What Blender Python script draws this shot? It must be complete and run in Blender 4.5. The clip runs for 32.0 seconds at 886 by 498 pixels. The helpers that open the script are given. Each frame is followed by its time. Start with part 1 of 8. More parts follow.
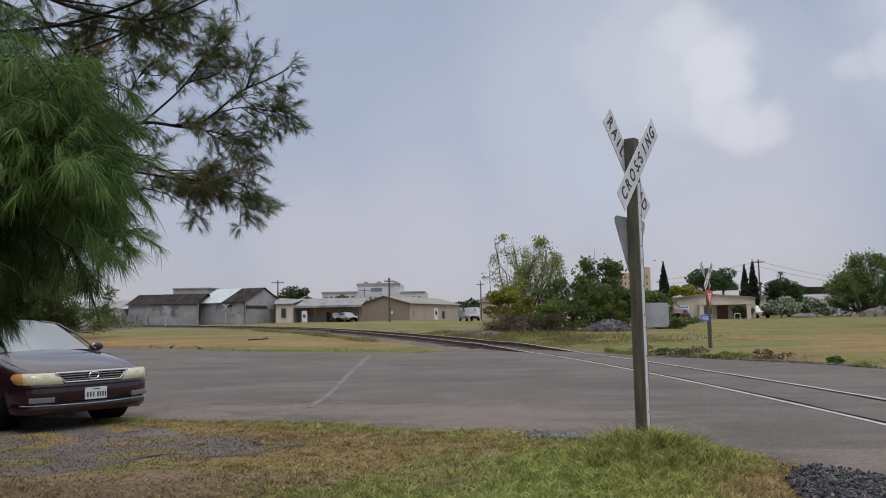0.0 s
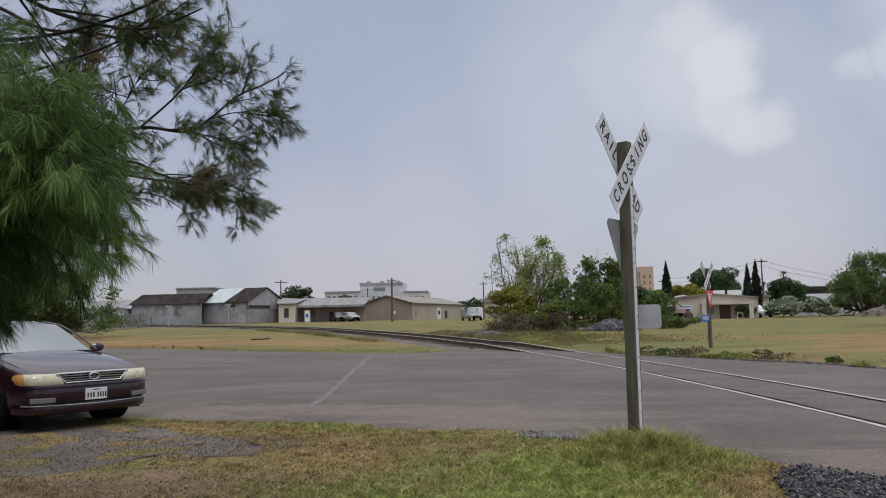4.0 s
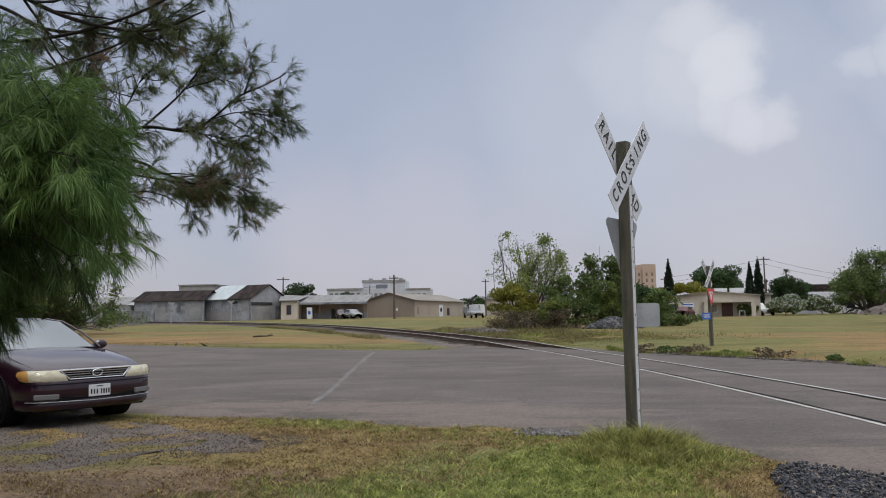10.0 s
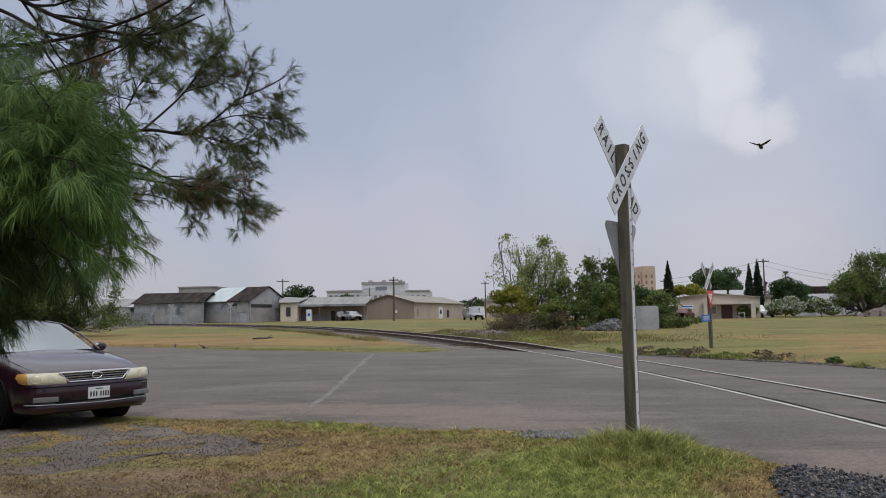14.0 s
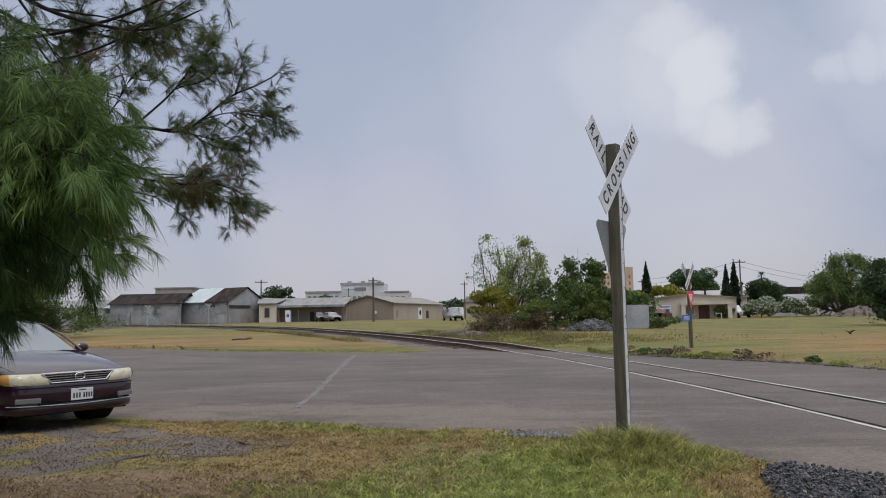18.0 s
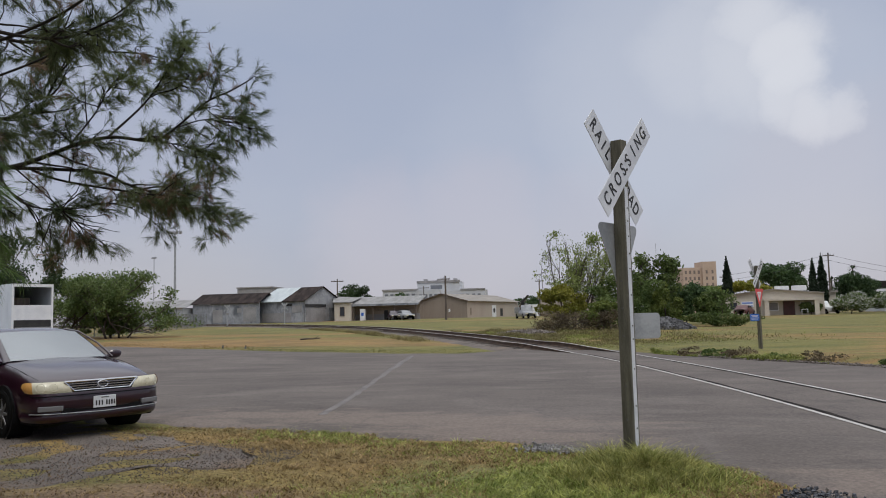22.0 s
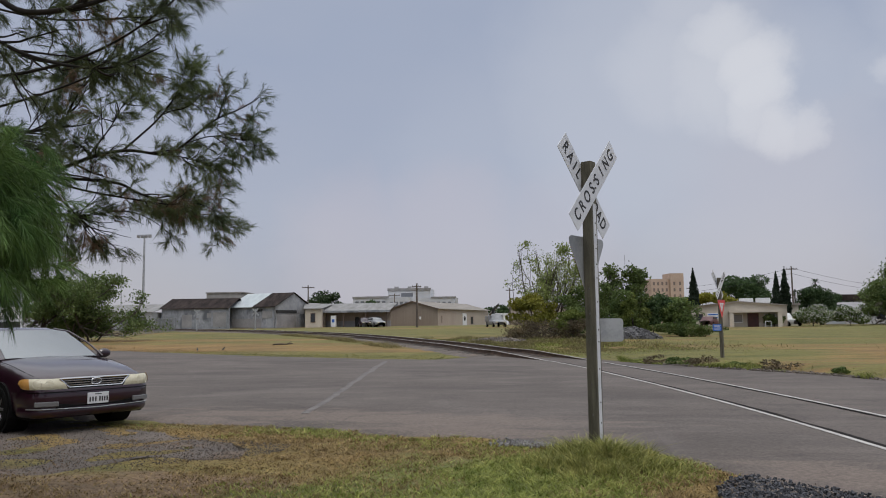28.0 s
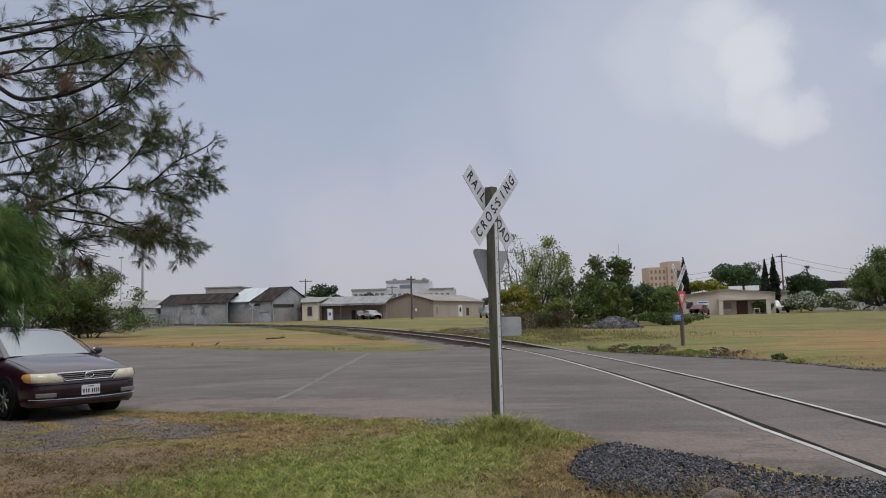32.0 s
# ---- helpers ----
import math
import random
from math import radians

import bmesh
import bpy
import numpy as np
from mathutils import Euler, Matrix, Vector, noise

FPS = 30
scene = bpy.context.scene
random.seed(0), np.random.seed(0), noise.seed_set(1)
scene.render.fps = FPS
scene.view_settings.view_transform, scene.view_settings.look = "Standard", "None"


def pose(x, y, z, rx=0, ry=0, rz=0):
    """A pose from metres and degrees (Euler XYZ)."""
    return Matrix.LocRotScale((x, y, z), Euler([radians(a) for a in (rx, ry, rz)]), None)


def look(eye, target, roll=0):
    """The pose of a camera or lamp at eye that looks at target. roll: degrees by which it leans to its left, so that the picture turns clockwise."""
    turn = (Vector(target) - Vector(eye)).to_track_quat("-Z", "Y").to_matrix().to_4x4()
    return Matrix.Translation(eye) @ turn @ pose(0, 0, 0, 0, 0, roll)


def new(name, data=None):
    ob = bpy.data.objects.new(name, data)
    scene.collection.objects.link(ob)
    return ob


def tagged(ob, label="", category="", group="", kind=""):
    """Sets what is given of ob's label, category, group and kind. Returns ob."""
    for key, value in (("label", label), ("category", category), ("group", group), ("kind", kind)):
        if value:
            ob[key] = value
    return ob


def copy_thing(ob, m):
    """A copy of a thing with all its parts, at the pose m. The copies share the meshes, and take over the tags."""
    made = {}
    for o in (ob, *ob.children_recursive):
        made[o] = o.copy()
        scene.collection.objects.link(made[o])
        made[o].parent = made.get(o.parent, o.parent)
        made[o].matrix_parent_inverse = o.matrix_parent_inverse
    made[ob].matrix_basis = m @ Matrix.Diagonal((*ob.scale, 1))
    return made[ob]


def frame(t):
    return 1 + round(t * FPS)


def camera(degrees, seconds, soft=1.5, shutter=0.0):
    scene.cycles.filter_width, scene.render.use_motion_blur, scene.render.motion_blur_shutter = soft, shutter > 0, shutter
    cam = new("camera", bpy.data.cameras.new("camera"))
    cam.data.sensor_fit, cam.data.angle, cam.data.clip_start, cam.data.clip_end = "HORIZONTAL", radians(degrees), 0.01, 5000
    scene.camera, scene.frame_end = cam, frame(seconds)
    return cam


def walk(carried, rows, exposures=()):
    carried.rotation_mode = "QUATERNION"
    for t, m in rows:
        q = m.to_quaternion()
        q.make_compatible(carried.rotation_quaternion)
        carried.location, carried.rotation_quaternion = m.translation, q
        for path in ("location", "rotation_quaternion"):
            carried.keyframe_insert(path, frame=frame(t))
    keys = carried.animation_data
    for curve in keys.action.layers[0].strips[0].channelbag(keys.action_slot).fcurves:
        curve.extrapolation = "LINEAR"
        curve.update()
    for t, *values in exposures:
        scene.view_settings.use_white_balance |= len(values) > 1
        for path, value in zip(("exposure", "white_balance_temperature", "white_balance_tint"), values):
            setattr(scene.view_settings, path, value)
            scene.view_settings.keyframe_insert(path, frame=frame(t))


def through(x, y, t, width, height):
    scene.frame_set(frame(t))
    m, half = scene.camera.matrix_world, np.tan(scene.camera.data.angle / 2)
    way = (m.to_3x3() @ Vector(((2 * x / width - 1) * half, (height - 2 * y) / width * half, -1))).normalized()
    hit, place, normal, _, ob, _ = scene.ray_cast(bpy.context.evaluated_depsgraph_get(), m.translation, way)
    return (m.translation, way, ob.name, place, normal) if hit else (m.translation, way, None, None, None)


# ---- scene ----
cam = camera(59.0, 32.0, soft=1.0)
PATH = [
    (0, (0.8, 2.018, 1.324), (0.672, 4.005, 1.505), -1.1),
    (0.5, (0.823, 2.007, 1.32), (0.695, 3.995, 1.501), -1.2),
    (1, (0.822, 2.022, 1.316), (0.692, 4.01, 1.496), -1.1),
    (1.5, (0.821, 2.032, 1.31), (0.69, 4.02, 1.49), -1.1),
    (2, (0.816, 2.038, 1.308), (0.684, 4.026, 1.488), -1.1),
    (2.5, (0.789, 2.038, 1.313), (0.656, 4.026, 1.493), -1.0),
    (3, (0.802, 2.015, 1.323), (0.668, 4.003, 1.502), -1.0),
    (3.5, (0.861, 1.956, 1.336), (0.726, 3.943, 1.516), -1.1),
    (5.5, (0.911, 1.918, 1.353), (0.77, 3.905, 1.531), -1.0),
    (6, (0.898, 1.898, 1.359), (0.756, 3.885, 1.536), -0.9),
    (6.5, (0.902, 1.893, 1.352), (0.758, 3.88, 1.528), -1.0),
    (7, (0.913, 1.889, 1.357), (0.768, 3.875, 1.534), -1.0),
    (7.5, (0.909, 1.881, 1.354), (0.765, 3.868, 1.528), -1.0),
    (8, (0.904, 1.867, 1.356), (0.76, 3.854, 1.531), -1.0),
    (8.5, (0.898, 1.857, 1.357), (0.754, 3.844, 1.532), -1.0),
    (9, (0.897, 1.855, 1.359), (0.755, 3.843, 1.533), -1.0),
    (9.5, (0.904, 1.848, 1.354), (0.763, 3.835, 1.528), -1.0),
    (10, (0.915, 1.875, 1.351), (0.773, 3.862, 1.524), -1.0),
    (10.5, (0.91, 1.882, 1.353), (0.768, 3.869, 1.528), -1.0),
    (11, (0.881, 1.873, 1.369), (0.739, 3.86, 1.542), -1.0),
    (11.5, (0.859, 1.857, 1.366), (0.718, 3.844, 1.54), -1.0),
    (12, (0.866, 1.881, 1.357), (0.727, 3.869, 1.531), -1.0),
    (12.5, (0.884, 1.873, 1.353), (0.745, 3.86, 1.529), -0.9),
    (13, (0.892, 1.874, 1.357), (0.752, 3.861, 1.533), -1.0),
    (13.5, (0.905, 1.873, 1.361), (0.765, 3.86, 1.538), -0.9),
    (14, (0.92, 1.867, 1.358), (0.779, 3.854, 1.536), -1.0),
    (14.5, (0.922, 1.872, 1.357), (0.784, 3.859, 1.535), -1.0),
    (16.5, (0.88, 1.891, 1.353), (0.777, 3.88, 1.532), -1.0),
    (17, (0.879, 1.886, 1.351), (0.786, 3.876, 1.53), -1.0),
    (17.5, (0.864, 1.883, 1.352), (0.779, 3.873, 1.53), -1.1),
    (18, (0.794, 1.875, 1.345), (0.707, 3.865, 1.524), -1.1),
    (18.5, (0.588, 1.894, 1.327), (0.501, 3.884, 1.506), -1.0),
    (19, (0.456, 1.885, 1.292), (0.386, 3.875, 1.471), -0.8),
    (19.5, (0.581, 1.921, 1.293), (0.528, 3.912, 1.472), -1.1),
    (20, (0.905, 2.012, 1.318), (0.852, 4.004, 1.495), -1.5),
    (20.5, (1.099, 2.143, 1.354), (0.996, 4.132, 1.529), -1.6),
    (21, (1.231, 2.239, 1.417), (0.997, 4.218, 1.593), -1.4),
    (21.5, (1.436, 2.308, 1.44), (1.17, 4.282, 1.616), -1.4),
    (22, (1.562, 2.319, 1.45), (1.278, 4.291, 1.626), -1.4),
    (22.5, (1.551, 2.293, 1.446), (1.252, 4.263, 1.624), -1.3),
    (23, (1.555, 2.279, 1.433), (1.246, 4.246, 1.612), -1.2),
    (23.5, (1.574, 2.279, 1.433), (1.247, 4.244, 1.613), -1.2),
    (24, (1.595, 2.285, 1.431), (1.261, 4.248, 1.612), -1.1),
    (24.5, (1.6, 2.278, 1.43), (1.262, 4.24, 1.612), -1.0),
    (25, (1.609, 2.279, 1.43), (1.267, 4.242, 1.612), -0.9),
    (25.5, (1.613, 2.276, 1.437), (1.267, 4.238, 1.619), -0.9),
    (27.5, (1.493, 1.92, 1.403), (1.204, 3.889, 1.593), -0.6),
    (28, (1.522, 1.627, 1.399), (1.312, 3.606, 1.594), -0.7),
    (28.5, (1.526, 1.242, 1.41), (1.398, 3.229, 1.604), -0.9),
    (29, (1.444, 0.881, 1.407), (1.419, 2.871, 1.603), -0.9),
    (29.5, (1.408, 0.434, 1.413), (1.418, 2.425, 1.609), -1.1),
    (30, (1.386, 0.118, 1.401), (1.423, 2.108, 1.595), -1.1),
    (30.5, (1.638, -0.106, 1.403), (1.648, 1.885, 1.592), -1.2),
    (31, (1.994, -0.112, 1.421), (1.967, 1.88, 1.606), -1.3),
    (31.5, (2.287, 0.039, 1.464), (2.184, 2.029, 1.636), -1.5),
    (32, (2.583, 0.057, 1.476), (2.373, 2.038, 1.648), -1.5),
]
walk(cam, [(t, look(eye, target, roll)) for t, eye, target, roll in PATH],
     exposures=[(0.0, 0.05, 6380, 10), (20.0, 0.07, 6380, 10), (24.0, 0.0, 6420, 10), (28.0, -0.04, 6420, 10), (31.0, -0.06, 6420, 10), (32.0, 0.03, 6400, 10)])

# ---- world, sun, exposure ----
world = bpy.data.worlds.new("world")
scene.world = world
world.use_nodes = True
SUN_EL, SUN_AZ = 58.0, 150.0          # degrees above the ground, and clockwise from +y


def build_sky():
    nt = world.node_tree
    nt.nodes.clear()
    N, L = nt.nodes.new, nt.links.new
    out, bg = N("ShaderNodeOutputWorld"), N("ShaderNodeBackground")
    sky = N("ShaderNodeTexSky")
    sky.sky_type, sky.sun_disc = "NISHITA", False
    sky.sun_elevation, sky.sun_rotation = radians(SUN_EL), radians(SUN_AZ)
    coord, sep = N("ShaderNodeTexCoord"), N("ShaderNodeSeparateXYZ")
    L(coord.outputs["Generated"], sep.inputs[0])

    def math_node(op, a, b=None, clamp=False):
        n = N("ShaderNodeMath")
        n.operation, n.use_clamp = op, clamp
        for k, v in enumerate((a, b)):
            if v is None:
                continue
            if isinstance(v, (int, float)):
                n.inputs[k].default_value = v
            else:
                L(v, n.inputs[k])
        return n.outputs[0]

    def noise_node(scale, detail, dist, stretch, rough=0.5):
        mp = N("ShaderNodeMapping")
        mp.inputs["Scale"].default_value = stretch
        L(coord.outputs["Generated"], mp.inputs[0])
        n = N("ShaderNodeTexNoise")
        n.inputs["Scale"].default_value, n.inputs["Detail"].default_value = scale, detail
        n.inputs["Distortion"].default_value, n.inputs["Roughness"].default_value = dist, rough
        L(mp.outputs[0], n.inputs["Vector"])
        return n.outputs["Fac"]

    def ramp(fac, stops):
        r = N("ShaderNodeValToRGB")
        r.color_ramp.interpolation = "EASE"
        while len(r.color_ramp.elements) < len(stops):
            r.color_ramp.elements.new(0.5)
        for e, (p, c) in zip(r.color_ramp.elements, stops):
            e.position, e.color = p, (*c, 1)
        L(fac, r.inputs[0])
        return r.outputs[0]

    def mix(fac, a, b, kind="MIX"):
        m = N("ShaderNodeMix")
        m.data_type, m.blend_type = "RGBA", kind
        if isinstance(fac, (int, float)):
            m.inputs[0].default_value = fac
        else:
            L(fac, m.inputs[0])
        for k, v in ((6, a), (7, b)):
            if isinstance(v, tuple):
                m.inputs[k].default_value = (*v, 1)
            else:
                L(v, m.inputs[k])
        return m.outputs[2]

    up = sep.outputs["Z"]
    # veil of high cloud: grey-violet at the horizon, bluer above, bright overhead
    veil = ramp(up, [(0.0, (0.452, 0.436, 0.484)), (0.06, (0.437, 0.430, 0.488)), (0.17, (0.41, 0.435, 0.535)), (0.38, (0.37, 0.42, 0.54)), (0.55, (0.98, 1.02, 1.09)), (1.0, (2.15, 2.18, 2.2))])
    soft = noise_node(2.1, 4, 0.2, (1, 1, 3.0))
    veil = mix(math_node("MULTIPLY", math_node("SUBTRACT", soft, 0.36, True), 1.5, True), veil, (0.53, 0.53, 0.57))
    # the cloud bank on the right: bright core, halo, streak, and bluer gaps beside it
    wob = N("ShaderNodeTexNoise")
    wob.inputs["Scale"].default_value, wob.inputs["Detail"].default_value, wob.inputs["Roughness"].default_value = 9.0, 8, 0.62
    L(coord.outputs["Generated"], wob.inputs["Vector"])
    off, mad = N("ShaderNodeVectorMath"), N("ShaderNodeVectorMath")
    off.operation, mad.operation = "SUBTRACT", "MULTIPLY_ADD"
    L(wob.outputs["Color"], off.inputs[0])
    off.inputs[1].default_value = (0.5, 0.5, 0.5)
    L(off.outputs[0], mad.inputs[0])
    mad.inputs[1].default_value = (0.075, 0.075, 0.075)
    L(coord.outputs["Generated"], mad.inputs[2])
    nrm = N("ShaderNodeVectorMath")
    nrm.operation = "NORMALIZE"
    L(mad.outputs[0], nrm.inputs[0])

    def lobe(d, inner, outer, weight):
        dot = N("ShaderNodeVectorMath")
        dot.operation = "DOT_PRODUCT"
        L(nrm.outputs[0], dot.inputs[0])
        dot.inputs[1].default_value = Vector(d).normalized()
        mr = N("ShaderNodeMapRange")
        mr.interpolation_type = "SMOOTHSTEP"
        mr.inputs[1].default_value, mr.inputs[2].default_value = math.cos(radians(outer)), math.cos(radians(inner))
        mr.inputs[3].default_value, mr.inputs[4].default_value = 0.0, weight
        L(dot.outputs["Value"], mr.inputs[0])
        return mr.outputs[0]

    def most(lobes):
        v = lobe(*lobes[0])
        for q in lobes[1:]:
            v = math_node("MAXIMUM", v, lobe(*q))
        return v

    blue = most([((0.333, 0.901, 0.278), 0.4, 3.7, 0.85), ((0.359, 0.875, 0.324), 0.7, 6.5, 0.75), ((0.321, 0.886, 0.335), 0.4, 3.6, 0.60), ((-0.108, 0.954, 0.280), 2.0, 19.6, 0.65), ((0.465, 0.869, 0.168), 0.9, 8.9, 0.35), ((0.445, 0.836, 0.321), 0.4, 3.6, 0.40), ((-0.227, 0.954, 0.196), 1.6, 15.5, 0.40), ((0.466, 0.878, 0.108), 0.4, 3.6, 0.55), ((0.412, 0.906, 0.095), 0.3, 3.0, 0.35)])
    halo = most([((0.145, 0.952, 0.268), 1.4, 13.7, 0.60), ((0.247, 0.951, 0.188), 1.4, 13.1, 0.50), ((0.291, 0.923, 0.251), 0.9, 8.9, 0.50), ((0.445, 0.854, 0.269), 0.7, 6.5, 0.50), ((0.380, 0.887, 0.263), 0.4, 3.6, 0.45), ((0.485, 0.819, 0.307), 0.9, 8.9, 0.60), ((0.003, 0.984, 0.176), 1.4, 13.1, 0.25)])
    core = most([((0.234, 0.917, 0.322), 0.3, 3.1, 0.70), ((0.208, 0.926, 0.315), 0.3, 2.7, 0.40), ((0.261, 0.919, 0.296), 0.3, 3.3, 0.90), ((0.277, 0.923, 0.269), 0.3, 2.7, 0.90), ((0.272, 0.930, 0.245), 0.3, 2.5, 0.75), ((0.300, 0.927, 0.225), 0.2, 2.3, 0.85), ((0.323, 0.920, 0.220), 0.2, 1.8, 0.70), ((0.229, 0.931, 0.282), 0.5, 4.5, 0.50), ((0.172, 0.937, 0.303), 0.5, 4.8, 0.30), ((0.494, 0.819, 0.292), 0.3, 3.3, 0.50), ((0.464, 0.840, 0.282), 0.2, 2.4, 0.50), ((0.431, 0.860, 0.274), 0.2, 1.9, 0.45), ((0.397, 0.878, 0.269), 0.2, 1.5, 0.40), ((0.478, 0.813, 0.334), 0.5, 4.8, 0.45), ((0.196, 0.907, 0.373), 0.4, 3.6, 0.25)])
    col = mix(blue, veil, (0.375, 0.425, 0.545))
    col = mix(halo, col, (0.565, 0.59, 0.66))
    col = mix(core, col, (0.72, 0.725, 0.76))
    rosy = most([((-0.099, 0.989, 0.106), 0.8, 7.7, 0.50), ((-0.216, 0.972, 0.096), 0.7, 7.1, 0.50), ((0.030, 0.995, 0.098), 0.7, 6.5, 0.35), ((0.306, 0.945, 0.116), 0.9, 8.9, 0.30)])
    col = mix(rosy, col, (0.565, 0.52, 0.57))
    bg.inputs["Strength"].default_value = 1.0
    # the clear sky above the veil counts for little
    dim = N("ShaderNodeVectorMath")
    dim.operation = "SCALE"
    dim.inputs["Scale"].default_value = 0.10
    L(sky.outputs[0], dim.inputs[0])
    final = mix(0.9, dim.outputs[0], col)
    L(final, bg.inputs["Color"])
    L(bg.outputs[0], out.inputs[0])


build_sky()
sun = new("sun", bpy.data.lights.new("sun", "SUN"))
sun.data.energy, sun.data.angle, sun.data.color = 0.75, radians(18), (1.0, 0.95, 0.88)
_az, _el = radians(SUN_AZ), radians(SUN_EL)
sun.matrix_world = look((math.sin(_az) * math.cos(_el) * 50, math.cos(_az) * math.cos(_el) * 50, math.sin(_el) * 50), (0, 0, 0))


# ---- materials ----
def material(name, a, b, rough=0.8, scale=4.0, fine=60.0, bump=0.3, metal=0.0, space="Object", coat=0.0, vary=0.0, spots=None, stretch=(1, 1, 1), depth=0.01, spec=0.5):
    """Two colours mixed by a coarse and a fine noise, with relief. vary: change of value from object to object or island to island."""
    m = bpy.data.materials.new(name)
    m.use_nodes = True
    nt = m.node_tree
    N, L = nt.nodes.new, nt.links.new
    p = nt.nodes["Principled BSDF"]
    co, mp = N("ShaderNodeTexCoord"), N("ShaderNodeMapping")
    mp.inputs["Scale"].default_value = stretch
    L(co.outputs[space], mp.inputs[0])

    def noise_tex(s, d):
        n = N("ShaderNodeTexNoise")
        n.inputs["Scale"].default_value, n.inputs["Detail"].default_value = s, d
        L(mp.outputs[0], n.inputs["Vector"])
        return n.outputs["Fac"]

    coarse, grain = noise_tex(scale, 5), noise_tex(fine, 3)
    add = N("ShaderNodeMath")
    add.operation = "MULTIPLY_ADD"
    L(grain, add.inputs[0])
    add.inputs[1].default_value = 0.45
    sub = N("ShaderNodeMath")
    sub.operation = "SUBTRACT"
    L(coarse, sub.inputs[0])
    sub.inputs[1].default_value = 0.22
    L(sub.outputs[0], add.inputs[2])
    r = N("ShaderNodeValToRGB")
    r.color_ramp.elements[0].position, r.color_ramp.elements[0].color = 0.32, (*a, 1)
    r.color_ramp.elements[1].position, r.color_ramp.elements[1].color = 0.68, (*b, 1)
    L(add.outputs[0], r.inputs[0])
    col = r.outputs[0]
    if spots:
        c2, s2, lo = spots
        n2 = noise_tex(s2, 6)
        r2 = N("ShaderNodeValToRGB")
        r2.color_ramp.elements[0].position, r2.color_ramp.elements[1].position = lo, lo + 0.12
        L(n2, r2.inputs[0])
        mx = N("ShaderNodeMix")
        mx.data_type = "RGBA"
        L(r2.outputs[0], mx.inputs[0])
        L(col, mx.inputs[6])
        mx.inputs[7].default_value = (*c2, 1)
        col = mx.outputs[2]
    if vary:
        info, geo, hsv = N("ShaderNodeObjectInfo"), N("ShaderNodeNewGeometry"), N("ShaderNodeHueSaturation")
        s = N("ShaderNodeMath")
        s.operation = "ADD"
        L(info.outputs["Random"], s.inputs[0])
        L(geo.outputs["Random Per Island"], s.inputs[1])
        mr = N("ShaderNodeMapRange")
        mr.inputs[1].default_value, mr.inputs[2].default_value = 0.0, 2.0
        mr.inputs[3].default_value, mr.inputs[4].default_value = 1 - vary, 1 + vary
        L(s.outputs[0], mr.inputs[0])
        L(mr.outputs[0], hsv.inputs["Value"])
        L(col, hsv.inputs["Color"])
        col = hsv.outputs[0]
    L(col, p.inputs["Base Color"])
    p.inputs["Roughness"].default_value, p.inputs["Metallic"].default_value = rough, metal
    p.inputs["Specular IOR Level"].default_value = spec
    if coat:
        p.inputs["Coat Weight"].default_value, p.inputs["Coat Roughness"].default_value = coat, 0.06
    if bump:
        bn = N("ShaderNodeBump")
        bn.inputs["Strength"].default_value, bn.inputs["Distance"].default_value = bump, depth
        L(grain, bn.inputs["Height"])
        L(bn.outputs[0], p.inputs["Normal"])
    return m


def plain(name, c, rough=0.5, metal=0.0, coat=0.0):
    m = bpy.data.materials.new(name)
    m.use_nodes = True
    p = m.node_tree.nodes["Principled BSDF"]
    p.inputs["Base Color"].default_value = (*c, 1)
    p.inputs["Roughness"].default_value, p.inputs["Metallic"].default_value, p.inputs["Coat Weight"].default_value = rough, metal, coat
    return m


def leafy(name, a, b, vary=0.35, scale=1.2, through=0.35):
    m = material(name, a, b, rough=0.6, scale=scale, fine=9, bump=0, vary=vary, space="Object", spec=0.25)
    nt = m.node_tree
    p, o = nt.nodes["Principled BSDF"], nt.nodes["Material Output"]
    tr, mix = nt.nodes.new("ShaderNodeBsdfTranslucent"), nt.nodes.new("ShaderNodeMixShader")
    nt.links.new(p.inputs["Base Color"].links[0].from_socket, tr.inputs["Color"])
    mix.inputs[0].default_value = through
    nt.links.new(p.outputs[0], mix.inputs[1])
    nt.links.new(tr.outputs[0], mix.inputs[2])
    nt.links.new(mix.outputs[0], o.inputs[0])
    return m


M = {}
M["gravel_dirt"] = material("gravel_dirt", (0.092, 0.076, 0.066), (0.160, 0.132, 0.114), 0.95, 1.1, 45, 1.0, spots=((0.17, 0.125, 0.092), 0.8, 0.55), depth=0.02)
M["drive_stone"] = material("drive_stone", (0.095, 0.080, 0.070), (0.20, 0.170, 0.148), 0.9, 3, 40, 0.4, vary=0.3)
M["pile_stone"] = material("pile_stone", (0.045, 0.045, 0.048), (0.145, 0.142, 0.145), 0.9, 3, 40, 0.4, vary=0.4)
M["pale_stone"] = material("pale_chippings", (0.13, 0.125, 0.125), (0.33, 0.315, 0.30), 0.85, 3, 40, 0.4, vary=0.5)
M["ballast"] = material("ballast", (0.008, 0.009, 0.012), (0.046, 0.047, 0.054), 0.75, 9, 40, 0.5, vary=1.0)
M["steel"] = material("rail_steel", (0.36, 0.335, 0.31), (0.56, 0.53, 0.49), 0.5, 3, 50, 0.1, metal=0.3)
M["groove"] = material("flangeway_dark", (0.006, 0.0055, 0.005), (0.03, 0.026, 0.023), 0.95, 3, 30, 0.8, spec=0.1)
M["rust"] = material("rust", (0.05, 0.033, 0.026), (0.12, 0.075, 0.05), 0.85, 4, 60, 0.4)
M["tie"] = material("creosote_timber", (0.035, 0.03, 0.027), (0.09, 0.075, 0.065), 0.9, 6, 50, 0.6, vary=0.3)
